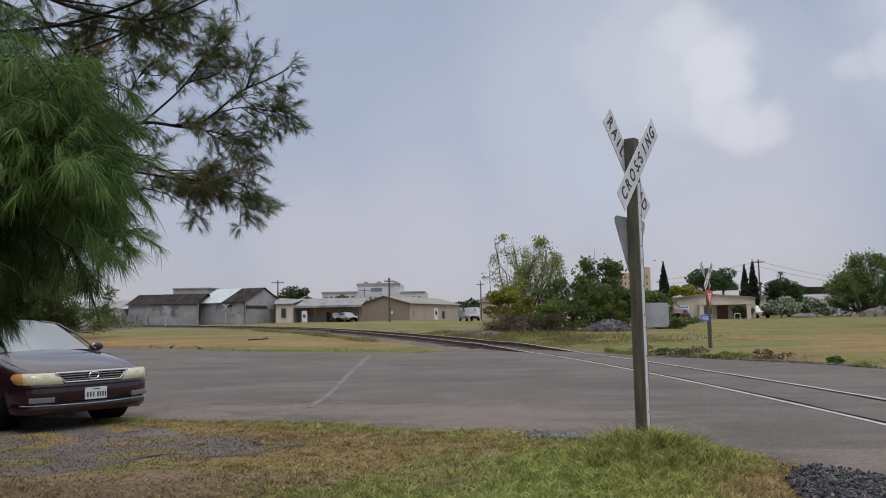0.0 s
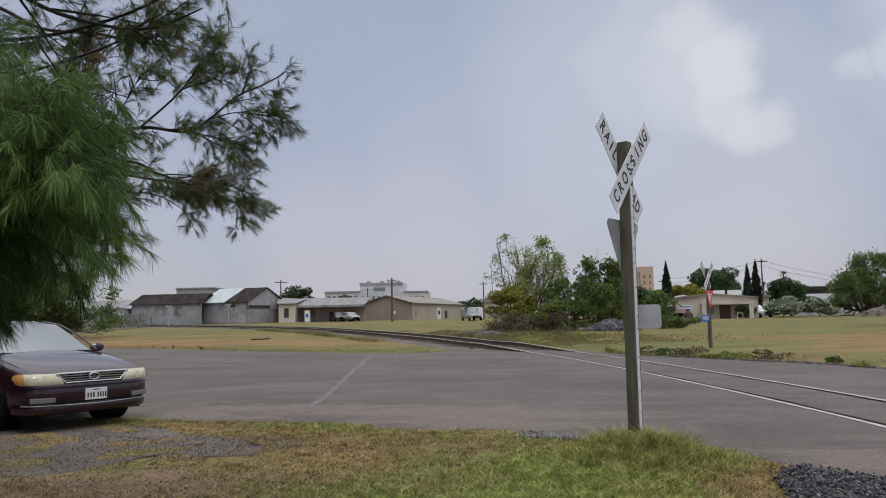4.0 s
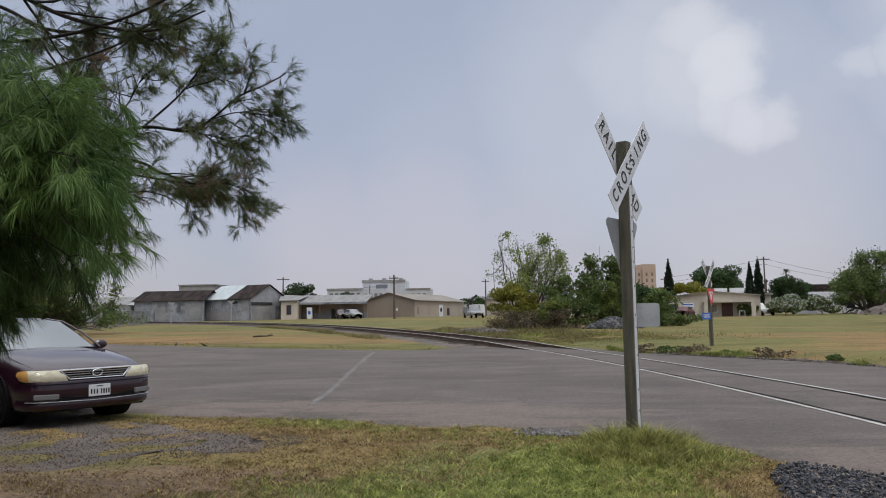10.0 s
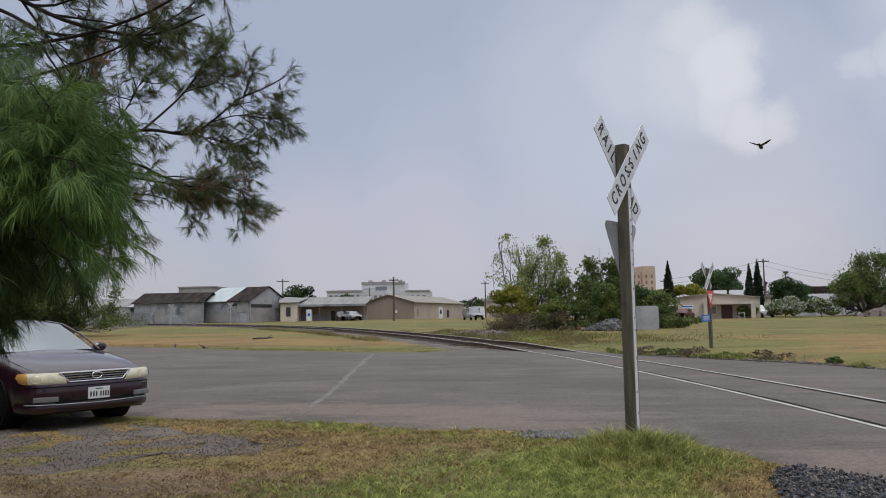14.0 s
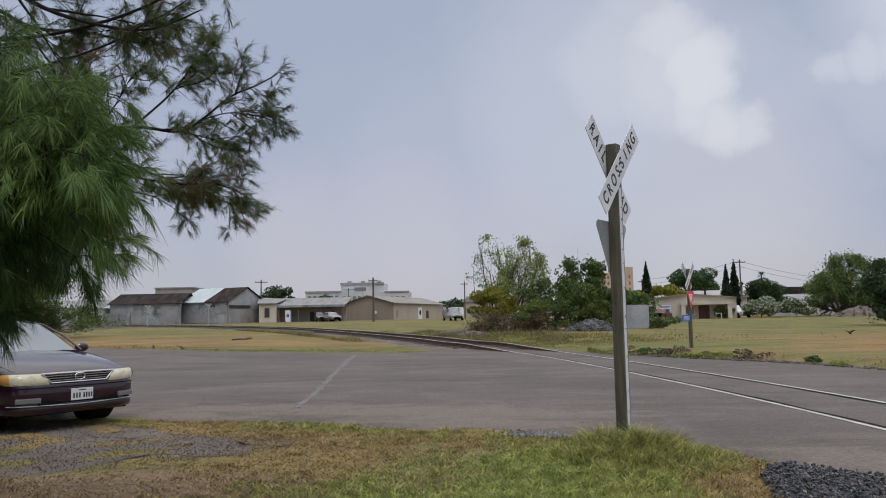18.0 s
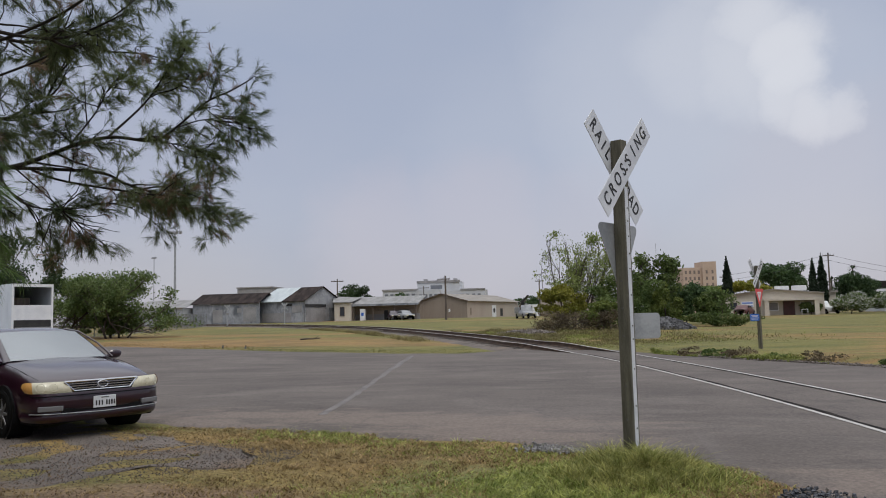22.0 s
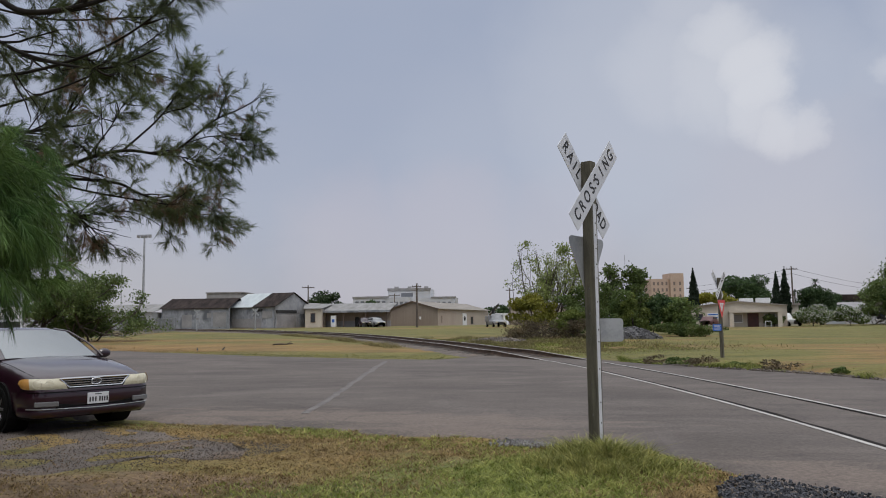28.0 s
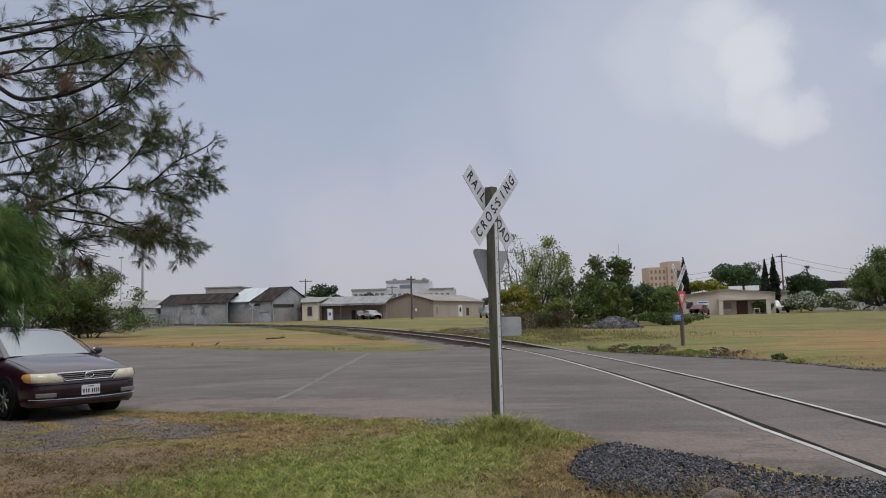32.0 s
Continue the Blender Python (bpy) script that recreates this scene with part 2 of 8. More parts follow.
M["post_wood"] = material("post_timber", (0.055, 0.05, 0.036), (0.13, 0.118, 0.085), 0.85, 3, 40, 0.5, stretch=(6, 6, 0.6))
M["sign_white"] = material("sign_sheeting", (0.52, 0.53, 0.56), (0.66, 0.67, 0.70), 0.45, 5, 80, 0.05)
M["sign_black"] = plain("sign_black", (0.02, 0.02, 0.022), 0.6)
M["sign_red"] = material("sign_red", (0.5, 0.03, 0.03), (0.62, 0.05, 0.05), 0.4, 5, 50, 0.0)
M["sign_blue"] = material("sign_blue", (0.02, 0.10, 0.42), (0.03, 0.14, 0.52), 0.4, 5, 50, 0.0)
M["sign_back"] = material("aluminium_back", (0.30, 0.31, 0.32), (0.42, 0.43, 0.44), 0.5, 4, 40, 0.1, metal=0.4)
M["bolt"] = plain("bolt_steel", (0.12, 0.11, 0.1), 0.5, 0.8)
M["paint_line"] = material("worn_line", (0.115, 0.102, 0.096), (0.185, 0.168, 0.158), 0.9, 3, 30, 0.3)
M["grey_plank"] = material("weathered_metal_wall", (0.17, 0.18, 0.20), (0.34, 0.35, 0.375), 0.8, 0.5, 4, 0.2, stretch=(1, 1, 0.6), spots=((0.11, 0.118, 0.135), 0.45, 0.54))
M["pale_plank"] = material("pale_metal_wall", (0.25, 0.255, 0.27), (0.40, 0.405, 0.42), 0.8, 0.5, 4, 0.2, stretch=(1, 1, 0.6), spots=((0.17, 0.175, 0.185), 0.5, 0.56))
M["rust_roof"] = material("rusted_roof", (0.016, 0.013, 0.013), (0.055, 0.042, 0.038), 0.95, 0.6, 5, 0.3, stretch=(2.5, 0.6, 1), spec=0.1)
M["pale_roof"] = material("galvanised_roof", (0.20, 0.195, 0.19), (0.29, 0.285, 0.28), 0.85, 0.7, 6, 0.2, stretch=(2, 0.5, 1), spec=0.2)
M["roof_sheet"] = material("bright_roof_sheets", (0.36, 0.40, 0.42), (0.46, 0.50, 0.51), 0.7, 0.7, 6, 0.2, stretch=(2, 0.5, 1))
M["cream"] = material("cream_wall", (0.46, 0.41, 0.34), (0.55, 0.50, 0.42), 0.8, 0.6, 6, 0.15)
# darker and lighter tan: shade and light on the walls put into the colour
M["tan"] = material("tan_wall_shaded", (0.225, 0.18, 0.145), (0.28, 0.23, 0.185), 0.65, 0.4, 8, 0.2, stretch=(1, 1, 0.3))
M["tan_lit"] = material("tan_wall_lit", (0.37, 0.31, 0.255), (0.43, 0.37, 0.305), 0.65, 0.4, 8, 0.2, stretch=(1, 1, 0.3))
M["roof_tan"] = material("tan_roof", (0.22, 0.20, 0.18), (0.29, 0.265, 0.235), 0.8, 0.5, 6, 0.2, stretch=(2, .5, 1), spec=0.2)
M["brown_trim"] = material("brown_trim", (0.10, 0.07, 0.055), (0.14, 0.1, 0.08), 0.6, 2, 20, 0.1)
M["brick_grey"] = material("grey_block", (0.22, 0.215, 0.22), (0.31, 0.30, 0.30), 0.85, 0.7, 5, 0.3)
M["white_wall"] = material("white_wall", (0.43, 0.44, 0.465), (0.54, 0.545, 0.565), 0.8, 0.2, 3, 0.1)
M["tower"] = material("tower_brick", (0.42, 0.31, 0.24), (0.50, 0.38, 0.30), 0.85, 0.15, 1.5, 0.1)
M["window_far"] = plain("hazy_window", (0.16, 0.17, 0.19), 0.3)
M["window_tower"] = plain("tower_window", (0.17, 0.13, 0.115), 0.4)
M["dark_glass"] = plain("dark_window", (0.03, 0.035, 0.045), 0.15)
M["dark"] = material("dark_opening", (0.02, 0.02, 0.022), (0.04, 0.038, 0.036), 0.8, 2, 20, 0)
M["door_red"] = material("dark_red_door", (0.05, 0.016, 0.015), (0.08, 0.022, 0.02), 0.5, 2, 20, 0)
M["litter"] = leafy("dead_leaf", (0.10, 0.065, 0.04), (0.20, 0.135, 0.08), 0.7)
M["white_paint"] = material("white_paint", (0.66, 0.67, 0.68), (0.78, 0.78, 0.78), 0.5, 2, 30, 0.05)
M["pole_wood"] = material("pole_timber", (0.07, 0.055, 0.045), (0.14, 0.115, 0.095), 0.9, 2, 20, 0.3, stretch=(3, 3, 0.4))
M["galv"] = material("galvanised_steel", (0.33, 0.34, 0.36), (0.45, 0.46, 0.48), 0.45, 3, 20, 0.1, metal=0.6)
M["bark"] = material("bark", (0.045, 0.035, 0.03), (0.11, 0.09, 0.075), 0.95, 8, 60, 0.8, stretch=(2, 2, 0.5))
M["twig"] = material("twig_bark", (0.010, 0.008, 0.007), (0.03, 0.024, 0.02), 0.95, 8, 60, 0.3)
# one tree's needles: close ones darkened for self-shade, far ones paled for skylight
M["needle"] = leafy("needle_green_shaded", (0.030, 0.072, 0.018), (0.125, 0.19, 0.052), 0.8, through=0.22)
M["needle_far"] = leafy("needle_grey_green_lit", (0.055, 0.082, 0.032), (0.15, 0.175, 0.075), 0.55)
M["needle_dry"] = leafy("needle_dry", (0.14, 0.085, 0.05), (0.23, 0.16, 0.10), 0.35)
M["leaf_light"] = leafy("leaf_light_green", (0.14, 0.18, 0.05), (0.26, 0.30, 0.10), 0.35)
M["leaf_elm"] = leafy("leaf_fresh_green", (0.075, 0.12, 0.035), (0.18, 0.225, 0.08), 0.5)
M["silver"] = material("silver_paint", (0.20, 0.205, 0.215), (0.27, 0.275, 0.285), 0.4, 2, 30, 0.0, coat=0.3)
M["leaf_yellow"] = leafy("leaf_yellow_green", (0.165, 0.18, 0.028), (0.35, 0.325, 0.058), 0.4)
M["leaf_bright"] = leafy("leaf_bright_green", (0.09, 0.125, 0.03), (0.21, 0.25, 0.065), 0.5)
M["rank_grass"] = leafy("rank_grass", (0.15, 0.125, 0.055), (0.30, 0.265, 0.12), 0.5, scale=0.5)
M["leaf_mid"] = leafy("leaf_mid_green", (0.062, 0.102, 0.03), (0.155, 0.20, 0.063), 0.55)
M["leaf_dark"] = leafy("leaf_dark_green", (0.028, 0.055, 0.022), (0.075, 0.115, 0.045), 0.5)
M["leaf_brown"] = leafy("thicket_brown", (0.10, 0.082, 0.05), (0.20, 0.155, 0.095), 0.5)
M["leaf_white"] = leafy("white_blossom", (0.45, 0.46, 0.42), (0.65, 0.65, 0.6), 0.3)
M["cypress"] = leafy("cypress_green", (0.012, 0.022, 0.012), (0.03, 0.045, 0.025), 0.3)
M["grass_near"] = leafy("grass_green", (0.095, 0.13, 0.02), (0.36, 0.375, 0.115), 0.85, scale=5.5)
M["grass_dry"] = leafy("grass_straw", (0.16, 0.105, 0.042), (0.46, 0.345, 0.17), 0.8, scale=4.5)
M["grass_tall"] = leafy("grass_tall_green", (0.11, 0.13, 0.025), (0.38, 0.36, 0.13), 0.85, scale=7)


def ground_material():
    """Earth under mown grass: green, straw and worn brown patches, at two scales."""
    m = bpy.data.materials.new("mown_field")
    m.use_nodes = True
    nt = m.node_tree
    N, L = nt.nodes.new, nt.links.new
    p, co = nt.nodes["Principled BSDF"], N("ShaderNodeTexCoord")

    def noise_tex(s, d, st=(1, 1, 1)):
        mp, n = N("ShaderNodeMapping"), N("ShaderNodeTexNoise")
        mp.inputs["Scale"].default_value = st
        L(co.outputs["Object"], mp.inputs[0])
        n.inputs["Scale"].default_value, n.inputs["Detail"].default_value = s, d
        L(mp.outputs[0], n.inputs["Vector"])
        return n.outputs["Fac"]

    def ramp(f, stops):
        r = N("ShaderNodeValToRGB")
        while len(r.color_ramp.elements) < len(stops):
            r.color_ramp.elements.new(0.5)
        for e, (q, c) in zip(r.color_ramp.elements, stops):
            e.position, e.color = q, (*c, 1)
        L(f, r.inputs[0])
        return r.outputs[0]

    def mix(f, a, b, kind="MIX"):
        x = N("ShaderNodeMix")
        x.data_type, x.blend_type = "RGBA", kind
        if isinstance(f, (int, float)):
            x.inputs[0].default_value = f
        else:
            L(f, x.inputs[0])
        L(a, x.inputs[6]), L(b, x.inputs[7])
        return x.outputs[2]

    big, mid, fine = noise_tex(0.085, 5, (0.4, 1.8, 1)), noise_tex(0.5, 5, (0.6, 1.4, 1)), noise_tex(19, 5)
    mown = noise_tex(0.9, 6, (0.3, 1.5, 1))
    green = ramp(mid, [(0.3, (0.105, 0.107, 0.022)), (0.7, (0.185, 0.168, 0.045))])
    straw = ramp(mid, [(0.3, (0.185, 0.113, 0.038)), (0.7, (0.275, 0.178, 0.063))])
    body = mix(ramp(big, [(0.47, (0, 0, 0)), (0.60, (1, 1, 1))]), green, straw)
    grain = mix(1.0, ramp(fine, [(0.28, (0.5, 0.48, 0.47)), (0.72, (1.35, 1.32, 1.3))]), ramp(mown, [(0.32, (0.66, 0.68, 0.66)), (0.5, (1.0, 1.0, 1.0)), (0.7, (1.2, 1.16, 1.12))]), "MULTIPLY")
    # the verge by the sign is lusher than the trodden ground beside it
    def ellipse(x, y, rx, ry):
        mp, ln = N("ShaderNodeMapping"), N("ShaderNodeVectorMath")
        mp.inputs["Location"].default_value = (-x / rx, -y / ry, 0)
        mp.inputs["Scale"].default_value = (1 / rx, 1 / ry, 0)
        L(co.outputs["Object"], mp.inputs[0])
        ln.operation = "LENGTH"
        L(mp.outputs[0], ln.inputs[0])
        ad = N("ShaderNodeMath")
        ad.operation = "ADD"
        L(ln.outputs["Value"], ad.inputs[0])
        L(mid, ad.inputs[1])
        return ramp(ad.outputs[0], [(0.0, (1, 1, 1)), (0.85, (1, 1, 1)), (1.0, (0, 0, 0))])

    lush = ramp(mid, [(0.3, (0.11, 0.135, 0.03)), (0.7, (0.18, 0.19, 0.055))])
    trodden = ramp(mid, [(0.3, (0.17, 0.115, 0.068)), (0.7, (0.27, 0.185, 0.11))])
    for q in ((-24, 49, 34, 13), (22, 30, 34, 20), (32, 44, 44, 13), (-40, 62, 40, 10)):
        body = mix(ellipse(*q), body, straw)
    for q in ((-5.5, 37.0, 14, 6), (8.5, 34, 12, 14), (0, 80, 120, 30), (18, 50, 30, 10)):
        body = mix(ellipse(*q), body, green)
    body = mix(ellipse(-1.6, 7.0, 9.0, 5.5), body, trodden)
    body = mix(ellipse(0.75, 8.3, 3.2, 4.6), body, lush)
    L(mix(1.0, body, grain, "MULTIPLY"), p.inputs["Base Color"])
    p.inputs["Roughness"].default_value = 0.95
    bn = N("ShaderNodeBump")
    bn.inputs["Strength"].default_value, bn.inputs["Distance"].default_value = 0.8, 0.05
    L(fine, bn.inputs["Height"])
    L(bn.outputs[0], p.inputs["Normal"])
    return m


def asphalt_material():
    """Old asphalt: speckled stone, long worn streaks, cracks, and dust drifted over the apron by the verge."""
    m = bpy.data.materials.new("asphalt")
    m.use_nodes = True
    nt = m.node_tree
    N, L = nt.nodes.new, nt.links.new
    p, co = nt.nodes["Principled BSDF"], N("ShaderNodeTexCoord")

    def noise_tex(s, d, st=(1, 1, 1), dist=0.0):
        mp, n = N("ShaderNodeMapping"), N("ShaderNodeTexNoise")
        mp.inputs["Scale"].default_value = st
        L(co.outputs["Object"], mp.inputs[0])
        n.inputs["Scale"].default_value, n.inputs["Detail"].default_value, n.inputs["Distortion"].default_value = s, d, dist
        L(mp.outputs[0], n.inputs["Vector"])
        return n.outputs["Fac"]

    def ramp(f, stops):
        r = N("ShaderNodeValToRGB")
        while len(r.color_ramp.elements) < len(stops):
            r.color_ramp.elements.new(0.5)
        for e, (q, c) in zip(r.color_ramp.elements, stops):
            e.position, e.color = q, ((c, c, c) if isinstance(c, (int, float)) else c) + (1,)
        L(f, r.inputs[0])
        return r.outputs[0]

    def mix(f, a, b, kind="MIX"):
        x = N("ShaderNodeMix")
        x.data_type, x.blend_type = "RGBA", kind
        for k, v in ((0, f), (6, a), (7, b)):
            if isinstance(v, (int, float)):
                x.inputs[k].default_value = v
            elif isinstance(v, tuple):
                x.inputs[k].default_value = (*v, 1)
            else:
                L(v, x.inputs[k])
        return x.outputs[2]

    big, streak, mid, speck, grit = noise_tex(0.22, 5), noise_tex(0.55, 8, (0.5, 0.95, 1), 1.8), noise_tex(2.6, 6, (0.6, 1.2, 1)), noise_tex(26, 3), noise_tex(75, 2)
    col = ramp(big, [(0.36, (0.094, 0.080, 0.073)), (0.64, (0.132, 0.112, 0.101))])
    col = mix(ramp(streak, [(0.50, 0.0), (0.66, 0.42)]), col, (0.170, 0.146, 0.134))
    col = mix(ramp(streak, [(0.30, 0.42), (0.46, 0.0)]), col, (0.070, 0.061, 0.058))
    col = mix(ramp(mid, [(0.56, 0.0), (0.72, 0.35)]), col, (0.155, 0.135, 0.122))

    def ellipse(x, y, rx, ry, turn=0.0):
        mp, ln, ad = N("ShaderNodeMapping"), N("ShaderNodeVectorMath"), N("ShaderNodeMath")
        mp.vector_type = "TEXTURE"
        mp.inputs["Location"].default_value = (x, y, 0)
        mp.inputs["Rotation"].default_value = (0, 0, radians(turn))
        mp.inputs["Scale"].default_value = (rx, ry, 1000)
        L(co.outputs["Object"], mp.inputs[0])
        ln.operation, ad.operation = "LENGTH", "ADD"
        L(mp.outputs[0], ln.inputs[0])
        L(ln.outputs["Value"], ad.inputs[0])
        L(mid, ad.inputs[1])
        return ramp(ad.outputs[0], [(0.0, 0.85), (0.75, 0.75), (1.0, 0.0)])

    dust = (0.176, 0.143, 0.124)
    for q in ((4.3, 9.0, 2.4, 1.9, -40), (0.8, 12.0, 4.6, 1.2, -16), (-3.6, 13.4, 3.0, 0.9, -24), (4.8, 5.5, 1.6, 4.5, 8), (-1.0, 13.6, 9.0, 2.0, -14), (5.6, 8.6, 2.6, 2.6, 0)):
        col = mix(ellipse(*q), col, dust)
    col = mix(1.0, col, ramp(speck, [(0.28, 0.78), (0.5, 1.0), (0.74, 1.24)]), "MULTIPLY")
    col = mix(1.0, col, ramp(grit, [(0.25, 0.8), (0.75, 1.2)]), "MULTIPLY")
    # cracks
    vo, mp = N("ShaderNodeTexVoronoi"), N("ShaderNodeMapping")
    vo.feature = "DISTANCE_TO_EDGE"
    vo.inputs["Scale"].default_value = 0.33
    wn, wm = N("ShaderNodeTexNoise"), N("ShaderNodeVectorMath")
    wn.inputs["Scale"].default_value, wn.inputs["Detail"].default_value = 1.4, 5
    L(co.outputs["Object"], wn.inputs["Vector"])
    wm.operation = "MULTIPLY_ADD"
    L(wn.outputs["Color"], wm.inputs[0])
    wm.inputs[1].default_value = (1.3, 1.3, 0)
    L(co.outputs["Object"], wm.inputs[2])
    L(wm.outputs[0], vo.inputs["Vector"])
    crack = ramp(vo.outputs["Distance"], [(0.0, 0.45), (0.006, 0.0)])
    col = mix(crack, col, (0.05, 0.046, 0.046))
    L(col, p.inputs["Base Color"])
    p.inputs["Roughness"].default_value, p.inputs["Specular IOR Level"].default_value = 0.92, 0.25
    bn = N("ShaderNodeBump")
    bn.inputs["Strength"].default_value, bn.inputs["Distance"].default_value = 0.4, 0.008
    L(speck, bn.inputs["Height"])
    L(bn.outputs[0], p.inputs["Normal"])
    return m


M["asphalt"] = asphalt_material()
M["field"] = ground_material()
M["concrete"] = material("old_concrete", (0.20, 0.175, 0.145), (0.32, 0.28, 0.235), 0.9, 1.5, 30, 0.4)
M["trailer_white"] = material("trailer_white", (0.56, 0.60, 0.64), (0.66, 0.70, 0.73), 0.45, 0.8, 12, 0.05)
M["car_red"] = material("faded_red_paint", (0.07, 0.02, 0.02), (0.11, 0.03, 0.028), 0.45, 2, 30, 0.0, coat=0.3)
M["bird_black"] = material("black_feathers", (0.012, 0.012, 0.014), (0.03, 0.028, 0.03), 0.5, 20, 90, 0.2)
M["chain"] = material("chain_link_wire", (0.16, 0.165, 0.17), (0.24, 0.245, 0.25), 0.6, 4, 20, 0.0, metal=0.5)


# ---- mesh helpers ----
def part(name, bm, mat, parent=None, label=""):
    """Links a bmesh as one mesh object under a thing or a part."""
    me = bpy.data.meshes.new(name)
    bm.to_mesh(me)
    bm.free()
    me.materials.append(mat)
    ob = new(name, me)
    if parent:
        ob.parent = parent
    if label:
        tagged(ob, label)
    return ob


def sheet(name, verts, faces, mat, parent=None, smooth=False, label=""):
    me = bpy.data.meshes.new(name)
    me.from_pydata([tuple(map(float, v)) for v in verts], [], [tuple(map(int, f)) for f in faces])
    me.materials.append(mat)
    if smooth:
        me.shade_smooth()
    ob = new(name, me)
    if parent:
        ob.parent = parent
    if label:
        tagged(ob, label)
    return ob


def thing(name, x, y, z, rz=0, label="", category="", group="", kind="", rx=0, ry=0):
    ob = new(name)
    ob.empty_display_size = 0.2
    ob.matrix_world = pose(x, y, z, rx, ry, rz)
    return tagged(ob, label, category, group, kind)


def box(bm, x0, x1, y0, y1, z0, z1, bevel=0.0, m=None):
    t = Matrix.Translation(((x0 + x1) / 2, (y0 + y1) / 2, (z0 + z1) / 2)) @ Matrix.Diagonal((abs(x1 - x0), abs(y1 - y0), abs(z1 - z0), 1))
    r = bmesh.ops.create_cube(bm, size=1, matrix=(m or Matrix()) @ t)
    if bevel:
        es = list({e for v in r["verts"] for e in v.link_edges})
        bmesh.ops.bevel(bm, geom=es, offset=bevel, segments=2, affect="EDGES", profile=0.6)
    return bm


def rod(bm, a, b, r0, r1=None, seg=8):
    a, b = Vector(a), Vector(b)
    d = b - a
    q = d.to_track_quat("Z", "Y").to_matrix().to_4x4()
    bmesh.ops.create_cone(bm, cap_ends=True, segments=seg, radius1=r0, radius2=r0 if r1 is None else r1, depth=d.length, matrix=Matrix.Translation((a + b) / 2) @ q)
    return bm


def poly(bm, pts, thick, m=None):
    """A plate: outline in x and z, from y = 0 to thick."""
    m = m or Matrix()
    front = [bm.verts.new(m @ Vector((x, 0, z))) for x, z in pts]
    back = [bm.verts.new(m @ Vector((x, thick, z))) for x, z in pts]
    bm.faces.new(front)
    bm.faces.new(back[::-1])
    for i in range(len(pts)):
        j = (i + 1) % len(pts)
        bm.faces.new((front[j], front[i], back[i], back[j]))
    return bm


def text_mesh(body, size, depth=0.002):
    """Letters in the built-in font as a bmesh, centred, in x and y."""
    cu = bpy.data.curves.new("letters", "FONT")
    cu.body, cu.size, cu.extrude, cu.align_x, cu.align_y = body, size, depth, "CENTER", "CENTER"
    cu.offset = size * 0.016
    ob = bpy.data.objects.new("letters", cu)
    scene.collection.objects.link(ob)
    me = bpy.data.meshes.new_from_object(ob.evaluated_get(bpy.context.evaluated_depsgraph_get()))
    bm = bmesh.new()
    bm.from_mesh(me)
    bpy.data.objects.remove(ob)
    bpy.data.meshes.remove(me)
    return bm


rng = np.random.default_rng(7)


def rand_dirs(n, g=None):
    v = (g or rng).normal(size=(n, 3))
    return v / np.linalg.norm(v, axis=1, keepdims=True)


def leaf_cloud(blobs, count, size, seed, flat=0.0, droop=0.0, tri=False):
    """Small leaves in and near the shells of ellipsoid clumps: (x, y, z, rx, ry, rz). Vertices and faces."""
    g = np.random.default_rng(seed)
    blobs = np.array(blobs, float)
    w = (blobs[:, 3] * blobs[:, 4] * blobs[:, 5]) ** (2 / 3)
    pick = g.choice(len(blobs), count, p=w / w.sum())
    d = rand_dirs(count, g)
    rad = g.uniform(0.45, 1.08, count) ** 0.5
    pos = blobs[pick, :3] + d * blobs[pick, 3:6] * rad[:, None]
    pos += g.normal(size=(count, 3)) * 0.06 * blobs[pick, 3:6]
    a = rand_dirs(count, g)
    a[:, 2] = a[:, 2] * (1 - flat) - droop
    a /= np.linalg.norm(a, axis=1, keepdims=True)
    b = np.cross(a, rand_dirs(count, g))
    b /= np.linalg.norm(b, axis=1, keepdims=True) + 1e-9
    s = size * g.uniform(0.6, 1.4, (count, 1))
    if tri:
        v = np.stack([pos - b * s * 0.4, pos + b * s * 0.4, pos + a * s], 1).reshape(-1, 3)
        f = np.arange(count * 3).reshape(-1, 3)
    else:
        v = np.stack([pos - a * s * 0.5, pos + b * s * 0.3, pos + a * s * 0.5, pos - b * s * 0.3], 1).reshape(-1, 3)
        f = np.arange(count * 4).reshape(-1, 4)
    return v, f


def tube(path, radii, seg=6):
    """Vertices and faces of a tapered tube along points."""
    path = np.array(path, float)
    vs, fs = [], []
    for i, (p, r) in enumerate(zip(path, radii)):
        d = path[min(i + 1, len(path) - 1)] - path[max(i - 1, 0)]
        d /= np.linalg.norm(d) + 1e-9
        u = np.cross(d, (0.3, 0.2, 1.0) if abs(d[2]) < 0.9 else (1.0, 0, 0))
        u /= np.linalg.norm(u)
        w = np.cross(d, u)
        for k in range(seg):
            c = 2 * math.pi * k / seg
            vs.append(p + r * (math.cos(c) * u + math.sin(c) * w))
    for i in range(len(path) - 1):
        for k in range(seg):
            a, b = i * seg + k, i * seg + (k + 1) % seg
            fs.append((a, b, b + seg, a + seg))
    fs.append(tuple(range(seg))[::-1])
    fs.append(tuple(range((len(path) - 1) * seg, len(path) * seg)))
    return vs, fs


def curve(pts, n=14):
    p = [Vector(q) for q in pts]
    out = []
    for i in range(len(p) - 1):
        a, b, c, d = p[max(i - 1, 0)], p[i], p[i + 1], p[min(i + 2, len(p) - 1)]
        for k in range(n):
            s = k / n
            out.append(0.5 * ((2 * b) + (c - a) * s + (2 * a - 5 * b + 4 * c - d) * s * s + (3 * b - a - 3 * c + d) * s ** 3))
    return [tuple(q) for q in out] + [tuple(p[-1])]


